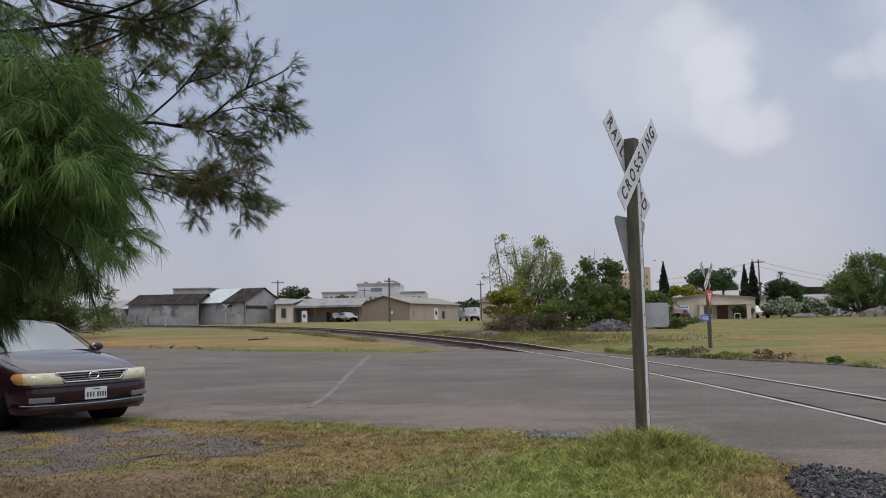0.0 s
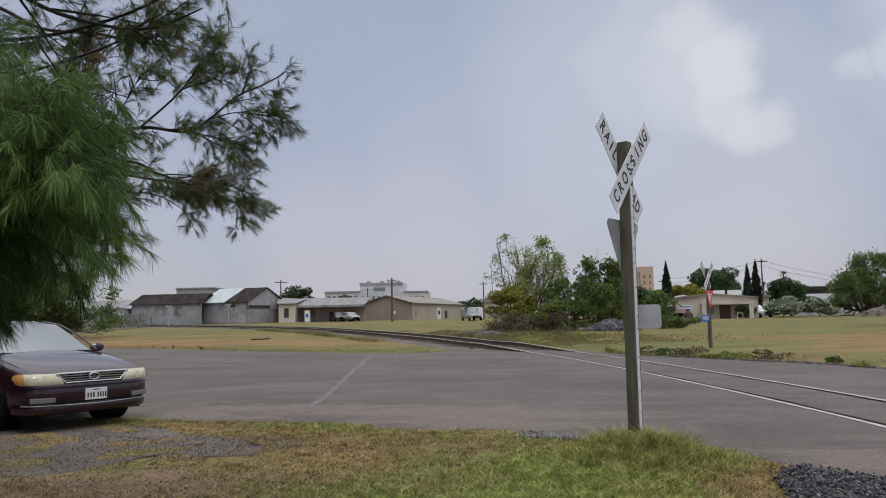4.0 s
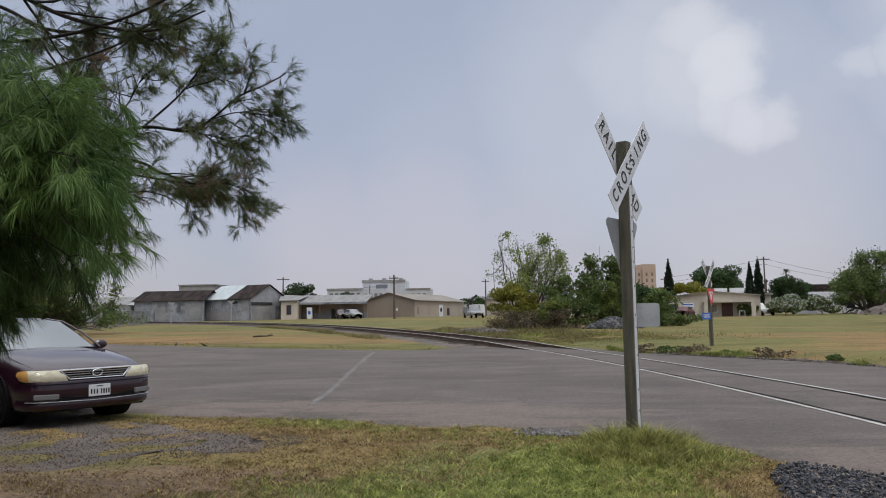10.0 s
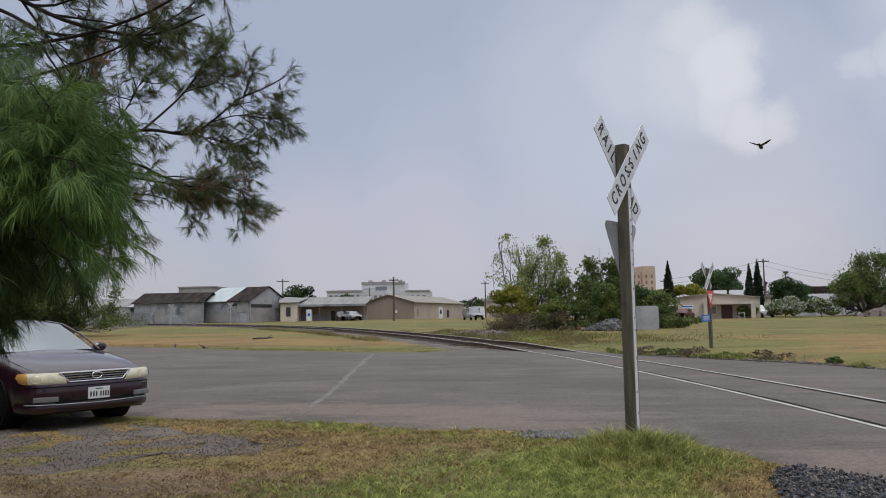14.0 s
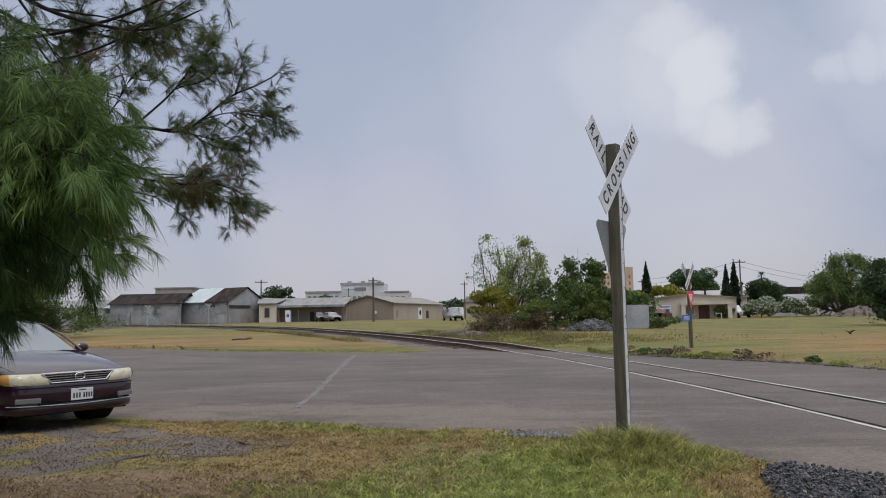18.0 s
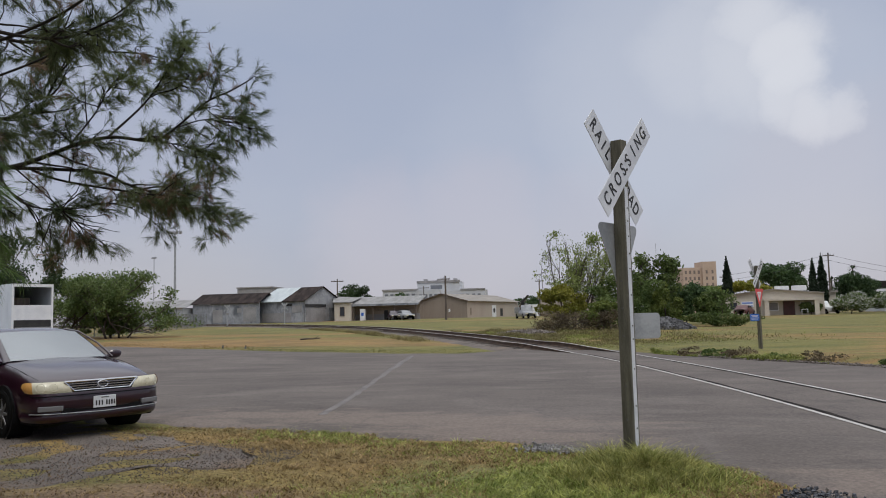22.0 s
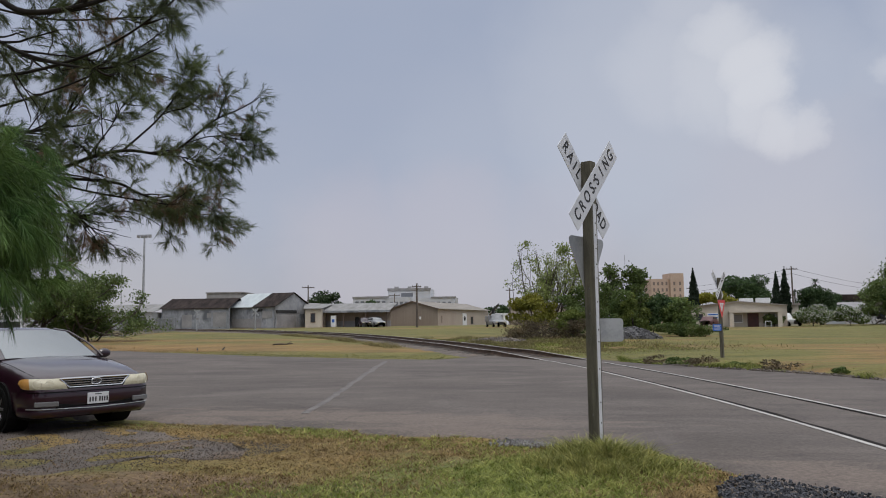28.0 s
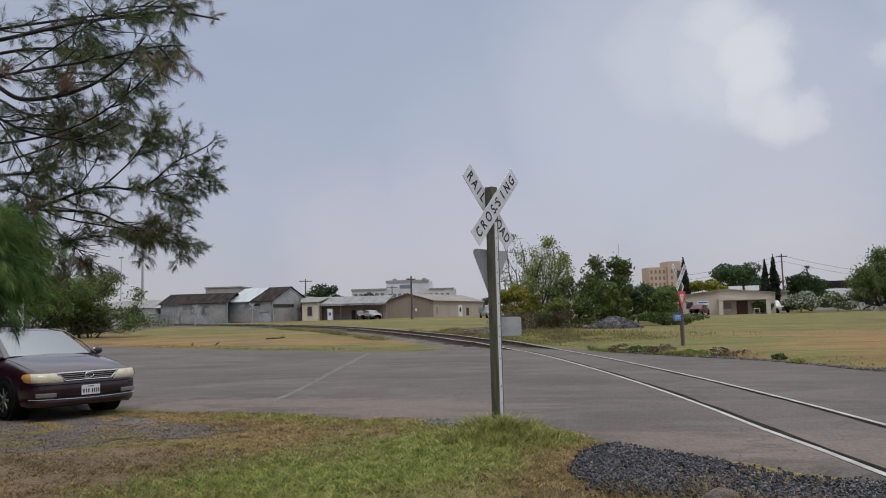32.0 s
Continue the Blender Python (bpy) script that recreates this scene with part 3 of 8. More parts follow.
class Mass:
    """Collects vertices and faces for one mesh."""

    def __init__(self):
        self.v, self.f, self.n = [], [], 0

    def add(self, v, f):
        self.v.append(np.asarray(v, float).reshape(-1, 3))
        self.f += [tuple(int(i) + self.n for i in q) for q in f]
        self.n += len(self.v[-1])
        return self

    def made(self, name, mat, parent=None, smooth=False, label=""):
        me = bpy.data.meshes.new(name)
        me.from_pydata(np.concatenate(self.v).tolist(), [], self.f)
        me.materials.append(mat)
        if smooth:
            me.shade_smooth()
        ob = new(name, me)
        if parent:
            ob.parent = parent
        if label:
            tagged(ob, label)
        return ob


# ---- ground, road, track ----
NEAR_EDGE = [(-70, 31), (-40, 23.6), (-16, 17.2), (-8, 14.9), (-4.7, 13.6), (-4.0, 13.3), (-3.0, 13.0), (-2.0, 12.7), (-1.2, 12.45), (-0.4, 12.1), (0.4, 11.85), (1.1, 11.45), (1.9, 11.0), (2.6, 10.7), (2.95, 10.1), (3.2, 9.7), (3.4, 9.35), (3.7, 9.05), (4.1, 8.7), (5.1, 7.6), (5.5, 7.0), (7.6, 5.0), (14, 2.0), (40, -6), (90, -20)]
FAR_EDGE = [(-70, 56), (-40, 51), (-24, 45.2), (-18, 41.2), (-14, 38.6), (-10.4, 36.3), (-7.4, 34.8), (-4.7, 33.4), (-2.2, 32.8), (-0.4, 34.2), (1.0, 34.0), (3.9, 33.0), (4.8, 30.6), (5.8, 28.7), (6.7, 26.9), (7.6, 25.3), (8.4, 24.0), (9.2, 22.3), (9.75, 20.2), (10.3, 18.2), (11.1, 16.9), (14, 15.2), (40, 6), (90, -12)]


def rise(x, y):
    """Height of the land: level by the crossing, rising towards the far side."""
    far = 0.0153 * min(max(0.0, y - 30.0), 95.0) * (1 - 0.38 * min(max((x - 6.0) / 22.0, 0), 1))
    verge = 0.0
    if 4.0 < x < 34.0 and 14.0 < y < 46.0:
        beyond = y - float(np.interp(x, *zip(*FAR_EDGE)))
        verge = 0.2 * min(max((beyond - 1.0) / 3.0, 0), 1) * min(max((46 - y) / 14.0, 0), 1) * min((x - 4.0) / 3.0, 1)
    bank = 0.13 * math.exp(-(((x - 2.2) / 0.75) ** 2 + ((y - 9.6) / 0.8) ** 2))
    return far + verge + bank


def rows_between(lo, hi, step):
    return list(np.arange(lo, hi, step))


def make_ground():
    xs = rows_between(-3000, -200, 700) + rows_between(-200, -40, 16) + rows_between(-40, -8, 4) + rows_between(-8, 8, 0.2) + rows_between(8, 16, 0.8) + rows_between(16, 40, 2) + rows_between(40, 200, 16) + rows_between(200, 3001, 700)
    ys = rows_between(-600, -40, 140) + rows_between(-40, 2, 4) + rows_between(2, 14, 0.2) + rows_between(14, 38, 0.8) + rows_between(38, 60, 2) + rows_between(60, 160, 6) + rows_between(160, 400, 40) + rows_between(400, 4001, 600)
    v = []
    for y in ys:
        for x in xs:
            j = (0.03 if y < 14 and abs(x) < 9 else 0.02) * noise.noise((x * 1.7, y * 1.7, 0)) if abs(x) < 60 and -5 < y < 110 else 0
            v.append((x, y, rise(x, y) + j - 0.02))
    w = len(xs)
    f = [(r * w + c, r * w + c + 1, r * w + w + c + 1, r * w + w + c) for r in range(len(ys) - 1) for c in range(w - 1)]
    tagged(sheet("ground", v, f, M["field"], smooth=True), "mown field of green and straw-coloured grass", "ground", kind="structure")


def strip(name, near, far, mat, lift, label, cat, cells=10, jag=0.12, fine=0.5, kind="structure", skirt=0.01, smooth=True):
    """A thin sheet between two lines of points, with ragged edges, lying on the ground."""
    def walk_line(line):
        out = []
        for (x0, y0), (x1, y1) in zip(line, line[1:]):
            n = max(1, int(math.hypot(x1 - x0, y1 - y0) / fine))
            out += [(x0 + (x1 - x0) * k / n, y0 + (y1 - y0) * k / n) for k in range(n)]
        return out + [line[-1]]
    a, b = walk_line(near), walk_line(far)
    n = max(len(a), len(b))
    a = [a[round(i * (len(a) - 1) / (n - 1))] for i in range(n)]
    b = [b[round(i * (len(b) - 1) / (n - 1))] for i in range(n)]
    v, f = [], []
    for i in range(n):
        for k in range(cells + 1):
            s = k / cells if 0 < k < cells else (-0.012 if k == 0 else 1.012)
            s = (0.0 if k == 1 else 1.0 if k == cells - 1 else s)
            s = -skirt if k == 0 else 1 + skirt if k == cells else s
            x, y = a[i][0] + (b[i][0] - a[i][0]) * s, a[i][1] + (b[i][1] - a[i][1]) * s
            edge = jag if k in (0, 1, cells - 1, cells) else 0
            x += edge * noise.noise((x * 1.7, y * 1.7, 3))
            y += edge * 1.6 * noise.noise((x * 1.3, y * 1.3, 9))
            v.append((x, y, rise(x, y) + (lift if 0 < k < cells else -0.06)))
    c = cells + 1
    f = [(i * c + k, (i + 1) * c + k, (i + 1) * c + k + 1, i * c + k + 1) for i in range(n - 1) for k in range(cells)]
    return tagged(sheet(name, v, f, mat, smooth=smooth), label, cat, kind=kind)


def rail_line():
    """Middle of the track, from behind the camera over the crossing and away to the left."""
    pts = [(6.75, -40), (6.75, -15), (6.62, 0), (6.32, 7.4), (6.10, 10.0), (5.97, 12.0), (5.80, 14.0), (5.60, 16.0), (5.36, 18.0), (5.10, 20.0), (4.52, 24.0), (3.84, 28.0), (3.18, 31.0), (1.95, 33.5), (0.80, 35.6), (0.02, 37.0), (-1.75, 42.0), (-3.2, 45.5), (-5.2, 50.0), (-7.9, 56.0), (-11.4, 63.0), (-15.4, 70.0), (-23, 80.6), (-34, 93.5), (-60, 115), (-110, 140)]
    out = []
    p = [Vector((*q, 0)) for q in pts]
    for i in range(len(p) - 1):
        a, b, c, d = p[max(i - 1, 0)], p[i], p[i + 1], p[min(i + 2, len(p) - 1)]
        n = max(2, int((c - b).length / 0.8))
        for k in range(n):
            s = k / n
            out.append(0.5 * ((2 * b) + (c - a) * s + (2 * a - 5 * b + 4 * c - d) * s * s + (3 * b - a - 3 * c + d) * s ** 3))
    return out


TRACK = rail_line()


def track_z(y):
    """Top of rail over the land: flush in the road, proud outside it."""
    return 0.030 + 0.215 * min(max((y - 31.5) / 4.0, 0), 1) + 0.03 * min(max((7.5 - y) / 3, 0), 1)


def make_track():
    railway = thing("railway_track", 0, 0, 0, label="curving single railway track with worn steel rails", category="railway track", kind="structure")
    prof = [(-0.036, 0), (-0.036, -0.035), (-0.009, -0.05), (-0.009, -0.14), (-0.07, -0.155), (-0.07, -0.17), (0.07, -0.17), (0.07, -0.155), (0.009, -0.14), (0.009, -0.05), (0.036, -0.035), (0.036, 0)]
    for side in (-0.755, 0.755):
        v, f = [], []
        hv, hf = [], []
        for i, p in enumerate(TRACK):
            d = (TRACK[min(i + 1, len(TRACK) - 1)] - TRACK[max(i - 1, 0)]).normalized()
            nrm = Vector((d.y, -d.x, 0))
            c = p + nrm * side
            z = rise(c.x, c.y) + track_z(c.y)
            for u, w in prof:
                q = c + nrm * u
                v.append((q.x, q.y, z + w))
            for u, w in ((-0.036, 0.0), (-0.032, 0.006), (0.032, 0.006), (0.036, 0.0)):
                q = c + nrm * u
                hv.append((q.x, q.y, z + w))
        k = len(prof)
        for i in range(len(TRACK) - 1):
            f += [(i * k + j, i * k + (j + 1) % k, (i + 1) * k + (j + 1) % k, (i + 1) * k + j) for j in range(k)]
            hf += [(i * 4 + j, i * 4 + j + 1, i * 4 + j + 5, i * 4 + j + 4) for j in range(3)]
        rail = sheet("rail", v, f, M["rust"], railway)
        sheet("rail_head", hv, hf, M["steel"], rail, label="shiny worn running surface")
        # groove on the gauge side as a flat near-black strip, within the road
        gv, inner = [], -1 if side > 0 else 1
        for i, p in enumerate(TRACK):
            if not 5.5 < p.y < 33.0:
                continue
            d = (TRACK[min(i + 1, len(TRACK) - 1)] - TRACK[max(i - 1, 0)]).normalized()
            nrm = Vector((d.y, -d.x, 0))
            wide = (0.10 if side < 0 else 0.07) * (1 + 0.9 * noise.noise((p.x * 3, p.y * 3, 7)))
            for u in (0.034, 0.04 + wide):
                q = p + nrm * (side + inner * u)
                gv.append((q.x, q.y, rise(q.x, q.y) + 0.0325))
        sheet("flangeway", gv, [(2 * i, 2 * i + 1, 2 * i + 3, 2 * i + 2) for i in range(len(gv) // 2 - 1)], M["groove"], rail, label="dark groove beside the rail")
    # stone bed under the sleepers
    v, f = [], []
    for i, p in enumerate(TRACK):
        d = (TRACK[min(i + 1, len(TRACK) - 1)] - TRACK[max(i - 1, 0)]).normalized()
        nrm = Vector((d.y, -d.x, 0))
        for o, h in ((-2.3, -0.12), (-1.5, -0.20), (0.0, -0.20), (1.5, -0.20), (2.3, -0.12)):
            q = p + nrm * (o + 0.15 * noise.noise((p.x, p.y, o)))
            base = rise(q.x, q.y)
            inroad = 7.0 < p.y < 33.0
            top = base - 0.2 if inroad else (base - 0.08 if abs(o) > 2 else base + track_z(p.y) + h + 0.02 * noise.noise((q.x * 2, q.y * 2, 1)))
            v.append((q.x, q.y, top))
    f = [(i * 5 + k, i * 5 + k + 1, i * 5 + k + 6, i * 5 + k + 5) for i in range(len(TRACK) - 1) for k in range(4)]
    sheet("ballast_bed", v, f, M["gravel_dirt"], railway, smooth=True)
    # timber sleepers, outside the road
    tie_bm = bmesh.new()
    box(tie_bm, -1.28, 1.28, -0.11, 0.11, -0.16, 0.0, 0.012)
    tie_me = bpy.data.meshes.new("sleeper")
    tie_bm.to_mesh(tie_me)
    tie_bm.free()
    tie_me.materials.append(M["tie"])
    dist, last = 0.0, TRACK[0]
    for i, p in enumerate(TRACK[1:-1], 1):
        dist += (p - last).length
        last = p
        if dist < 0.56 or 7.0 < p.y < 32.5 or p.y < -6 or p.y > 90:
            continue
        dist = 0.0
        d = (TRACK[i + 1] - TRACK[i - 1]).normalized()
        ob = new("sleeper", tie_me)
        ob.parent = railway
        ob.matrix_local = Matrix.Translation((p.x, p.y, rise(p.x, p.y) + track_z(p.y) - 0.19)) @ Matrix.Rotation(math.atan2(-d.x, d.y), 4, "Z")


def stones(name, area, count, size, mat, lift, label, seed, spread=0.0):
    """Loose broken stones scattered over a patch. area(u, v) gives the plan."""
    g = np.random.default_rng(seed)
    base = np.array([(-1, -1, -1), (1, -1, -1), (1, 1, -1), (-1, 1, -1), (-0.8, -0.8, 1), (0.8, -0.8, 1), (0.8, 0.8, 1), (-0.8, 0.8, 1)], float) * 0.5
    quad = [(3, 2, 1, 0), (4, 5, 6, 7), (0, 1, 5, 4), (1, 2, 6, 5), (2, 3, 7, 6), (3, 0, 4, 7)]
    ms = Mass()
    V = []
    for _ in range(count):
        x, y = area(g.random(), g.random(), g)
        s = size * g.uniform(0.5, 1.5) * np.array([1, g.uniform(0.6, 1), g.uniform(0.45, 0.8)])
        jit = base * s + g.normal(size=(8, 3)) * size * 0.11
        q = np.array(Euler(g.uniform(0, 6.28, 3) * (0.25, 0.25, 1)).to_matrix())
        V.append(jit @ q.T + (x, y, rise(x, y) + lift + g.random() * spread))
    V = np.array(V).reshape(-1, 3)
    F = (np.arange(count)[:, None, None] * 8 + np.array(quad)[None]).reshape(-1, 4)
    ob = sheet(name, V, F, mat)
    return tagged(ob, label, "gravel", kind="stuff")


def blades(name, spots, height, width, mat, label, seed, lean=0.5):
    """Grass blades at (x, y, height factor)."""
    g = np.random.default_rng(seed)
    n = len(spots)
    spots = np.asarray(spots, float)
    z = np.array([rise(x, y) for x, y in spots[:, :2]]) - 0.015
    root = np.c_[spots[:, :2], z]
    az = g.uniform(0, 6.283, n)
    side = np.c_[np.cos(az), np.sin(az), np.zeros(n)] * (width * g.uniform(0.6, 1.4, n))[:, None]
    h = height * spots[:, 2] * g.uniform(0.5, 1.3, n)
    ln = g.normal(size=(n, 2)) * (lean * h)[:, None]
    mid = root + np.c_[ln * 0.35, h * 0.62]
    tip = root + np.c_[ln, h]
    v = np.stack([root - side, root + side, mid + side * 0.7, mid - side * 0.7, tip], 1).reshape(-1, 3)
    k = np.arange(n)[:, None] * 5
    f = [tuple(q) for q in (k + [0, 1, 2, 3]).tolist()] + [tuple(q) for q in (k + [3, 2, 4]).tolist()]
    return tagged(sheet(name, v, f, mat), label, "grass", kind="stuff")


def inside(x, y, line):
    """y of a line of points over x."""
    px, py = zip(*line)
    return np.interp(x, px, py)


make_ground()
strip("road", NEAR_EDGE, FAR_EDGE, M["asphalt"], 0.025, "worn grey asphalt road and crossing apron", "road", cells=14, jag=0.18)
strip("driveway", [(-30, 9.5), (-12, 8.6), (-6, 8.5), (-3.9, 9.0), (-3.2, 9.3), (-2.7, 10.0), (-2.1, 10.15), (-1.65, 10.15)], [(-30, 19.5), (-12, 15.4), (-6, 13.8), (-4.3, 12.96), (-3.7, 12.4), (-3.1, 11.9), (-2.4, 11.5), (-1.8, 10.8)], M["gravel_dirt"], -0.016, "gravel and dirt parking strip beside the road", "driveway", cells=24, jag=0.28, fine=0.3, skirt=0.07, smooth=False)
make_track()


# ---- crossing signs ----
def round_rect(w, h, r, seg=4):
    out = []
    for cx, cz, a0 in ((w - r, h - r, 0), (-w + r, h - r, 90), (-w + r, -h + r, 180), (w - r, -h + r, 270)):
        out += [(cx + r * math.cos(radians(a0 + 90 * k / seg)), cz + r * math.sin(radians(a0 + 90 * k / seg))) for k in range(seg + 1)]
    return out


def yield_outline(w, r=0.045):
    pts = [Vector((-w / 2, 0)), Vector((0, -w * 0.87)), Vector((w / 2, 0))]
    out = []
    for i, p in enumerate(pts):
        a, b = (pts[i - 1] - p).normalized(), (pts[(i + 1) % 3] - p).normalized()
        s, e = p + a * r * 1.7, p + b * r * 1.7
        out += [((1 - t) ** 2 * s + 2 * t * (1 - t) * (p * 0.72 + (s + e) * 0.14) + t * t * e) for t in (0, 0.33, 0.67, 1)]
    return [tuple(v) for v in out]


def crossing_sign():
    """Square timber post; its front looks along local -y. One blade before the post, one behind it."""
    root = thing("crossing_sign", 2.18, 9.69, 0.0, 56.0, label="white railroad crossbuck sign on a square timber post with yield sign", category="crossing sign", group="crossing signs", ry=0)
    s = 0.0545
    post = part("post", box(bmesh.new(), -s, s, -s, s, -0.3, 3.06, 0.006), M["post_wood"], root)
    bm = box(bmesh.new(), -0.028, 0.028, -s - 0.004, -s, 0.05, 2.62, 0.0)
    part("reflective_strip", bm, M["sign_white"], post, "white reflective strip")
    for z in (0.42, 0.62, 0.95, 1.22, 1.34, 1.62, 1.86, 2.0, 2.16, 2.3, 2.42):
        part("bolt", rod(bmesh.new(), (0.004, -s - 0.008, z), (0.004, -s - 0.003, z), 0.008, seg=8), M["bolt"], post)
    for z in (0.5, 0.8, 1.25, 1.5, 1.75):
        part("bolt", rod(bmesh.new(), (-s - 0.004, 0.0, z), (-s + 0.002, 0.0, z), 0.011, seg=8), M["bolt"], post)
    cz = 2.82
    for text, ang, y, dx, dz in (("CROSSING", 45, -s - 0.012, 0.0, 0.0), ("RAILROAD", -45, s + 0.004, 0.024, -0.012)):
        turn = Matrix.Translation((dx, y, cz + dz)) @ Matrix.Rotation(radians(-ang), 4, "Y")
        blade = part("blade", poly(bmesh.new(), [(-0.61, -0.114), (0.61, -0.114), (0.61, 0.114), (-0.61, 0.114)], 0.006, turn), M["sign_white"], root, "white blade lettered " + text)
        for side in (1, -1):
            up = Matrix.Rotation(radians(90), 4, "X") if side == 1 else Matrix.Rotation(radians(180), 4, "Z") @ Matrix.Rotation(radians(90), 4, "X")
            off = Matrix.Translation((0, -0.0015 if side == 1 else 0.0075, 0))
            for k, c in enumerate(text):
                bm = text_mesh(c, 0.178, 0.0012)
                mid = (max(v.co.x for v in bm.verts) + min(v.co.x for v in bm.verts)) / 2
                slot = (-0.505, -0.385, -0.275, -0.17, 0.17, 0.275, 0.39, 0.505)[k] if text == "RAILROAD" else -0.495 + 0.99 * k / (len(text) - 1)
                bmesh.ops.transform(bm, matrix=Matrix.Translation((slot, 0, 0)) @ Matrix.Diagonal((0.80, 1, 1, 1)) @ Matrix.Translation((-mid, 0, 0)), verts=bm.verts)
                bmesh.ops.transform(bm, matrix=turn @ off @ up, verts=bm.verts)
                part("letter", bm, M["sign_black"], blade)
        for u in (-0.035, 0.035):
            c = turn @ Vector((u * 0.6, -0.004, u))
            part("bolt", rod(bmesh.new(), c + Vector((0, -0.006, 0)), c + Vector((0, 0.01, 0)), 0.012, seg=8), M["bolt"], blade)
    # yield sign behind the post, looking away
    top = 2.285
    back = Matrix.Translation((0.03, s + 0.004, top))
    ys = part("yield_sign", poly(bmesh.new(), yield_outline(0.76), 0.004, back), M["sign_back"], root, "bare metal back of a yield sign")
    part("red_face", poly(bmesh.new(), yield_outline(0.75), 0.002, Matrix.Translation((0.03, s + 0.0085, top - 0.003))), M["sign_red"], ys, "red border of the yield sign")
    part("white_centre", poly(bmesh.new(), [(x * 0.52, z * 0.52 - 0.105) for x, z in yield_outline(0.75)], 0.002, Matrix.Translation((0.03, s + 0.0108, top))), M["sign_white"], ys, "white centre of the yield sign")
    bars = bmesh.new()
    box(bars, -0.045, 0.105, s + 0.0132, s + 0.0142, top - 0.19, top - 0.165)
    part("lettering", bars, M["sign_red"], ys, "short red bar of lettering")
    # notice plate beside the post
    pl = Matrix.Rotation(radians(-42), 4, "Z")
    tr = pl @ Matrix.Translation((0.175, 0.055, 1.335))
    plate = part("notice_plate", poly(bmesh.new(), round_rect(0.165, 0.118, 0.03), 0.004, tr), M["sign_back"], root, "bare metal back of a notice plate")
    part("blue_face", poly(bmesh.new(), round_rect(0.16, 0.113, 0.028), 0.002, tr @ Matrix.Translation((0, 0.0055, 0))), M["sign_blue"], plate, "blue face of the notice plate")
    bars = bmesh.new()
    for z, w in ((0.06, 0.12), (0.025, 0.10), (-0.02, 0.13), (-0.06, 0.11)):
        box(bars, -w, w, 0.0085, 0.0092, z - 0.009, z + 0.009, m=tr)
    part("lettering", bars, M["sign_white"], plate, "white bars of lettering")
    bm = bmesh.new()
    box(bm, 0.03, 0.10, 0.035, 0.05, 1.30, 1.33, m=pl)
    part("bracket", bm, M["galv"], plate)
    return root


sign = crossing_sign()
far_sign = copy_thing(sign, pose(8.2, 29.8, -0.11, 0, 0, 236.0))
tagged(far_sign, "railroad crossbuck with red yield sign and blue plate in grass")


# ---- buildings ----
def wall_box(name, parent, x0, x1, y0, y1, z0, z1, mat, label=""):
    return part(name, box(bmesh.new(), x0, x1, y0, y1, z0, z1), mat, parent, label)


def slab(name, parent, quad, t, mat, label=""):
    """A roof sheet: four corners and a thickness."""
    bm = bmesh.new()
    lo = [bm.verts.new(q) for q in quad]
    hi = [bm.verts.new((q[0], q[1], q[2] + t)) for q in quad]
    bm.faces.new(lo[::-1]), bm.faces.new(hi)
    for i in range(4):
        j = (i + 1) % 4
        bm.faces.new((lo[i], lo[j], hi[j], hi[i]))
    return part(name, bm, mat, parent, label)


def ribs(name, parent, x0, x1, y, z0, z1, step, mat):
    bm = bmesh.new()
    x = x0
    while x < x1:
        box(bm, x, x + 0.06, y - 0.03, y, z0, z1)
        x += step
    return part(name, bm, mat, parent)


def prism(name, parent, x0, x1, y, z0, eave, peak, t, mat):
    """A gable wall in the x-z plane."""
    return part(name, poly(bmesh.new(), [(x0, z0), (x1, z0), (x1, eave), ((x0 + x1) / 2, peak), (x0, eave)], t, Matrix.Translation((0, y, 0))), mat, parent)


def opening(name, parent, x0, x1, y, z0, z1, mat, frame_mat=None, f=0.08):
    ob = part(name, box(bmesh.new(), x0, x1, y - 0.04, y + 0.02, z0, z1), mat, parent)
    if frame_mat:
        bm = bmesh.new()
        box(bm, x0 - f, x0, y - 0.08, y + 0.02, z0 - f, z1 + f)
        box(bm, x1, x1 + f, y - 0.08, y + 0.02, z0 - f, z1 + f)
        box(bm, x0, x1, y - 0.08, y + 0.02, z1, z1 + f)
        box(bm, x0, x1, y - 0.08, y + 0.02, z0 - f, z0)
        part("frame", bm, frame_mat, ob)
    return ob


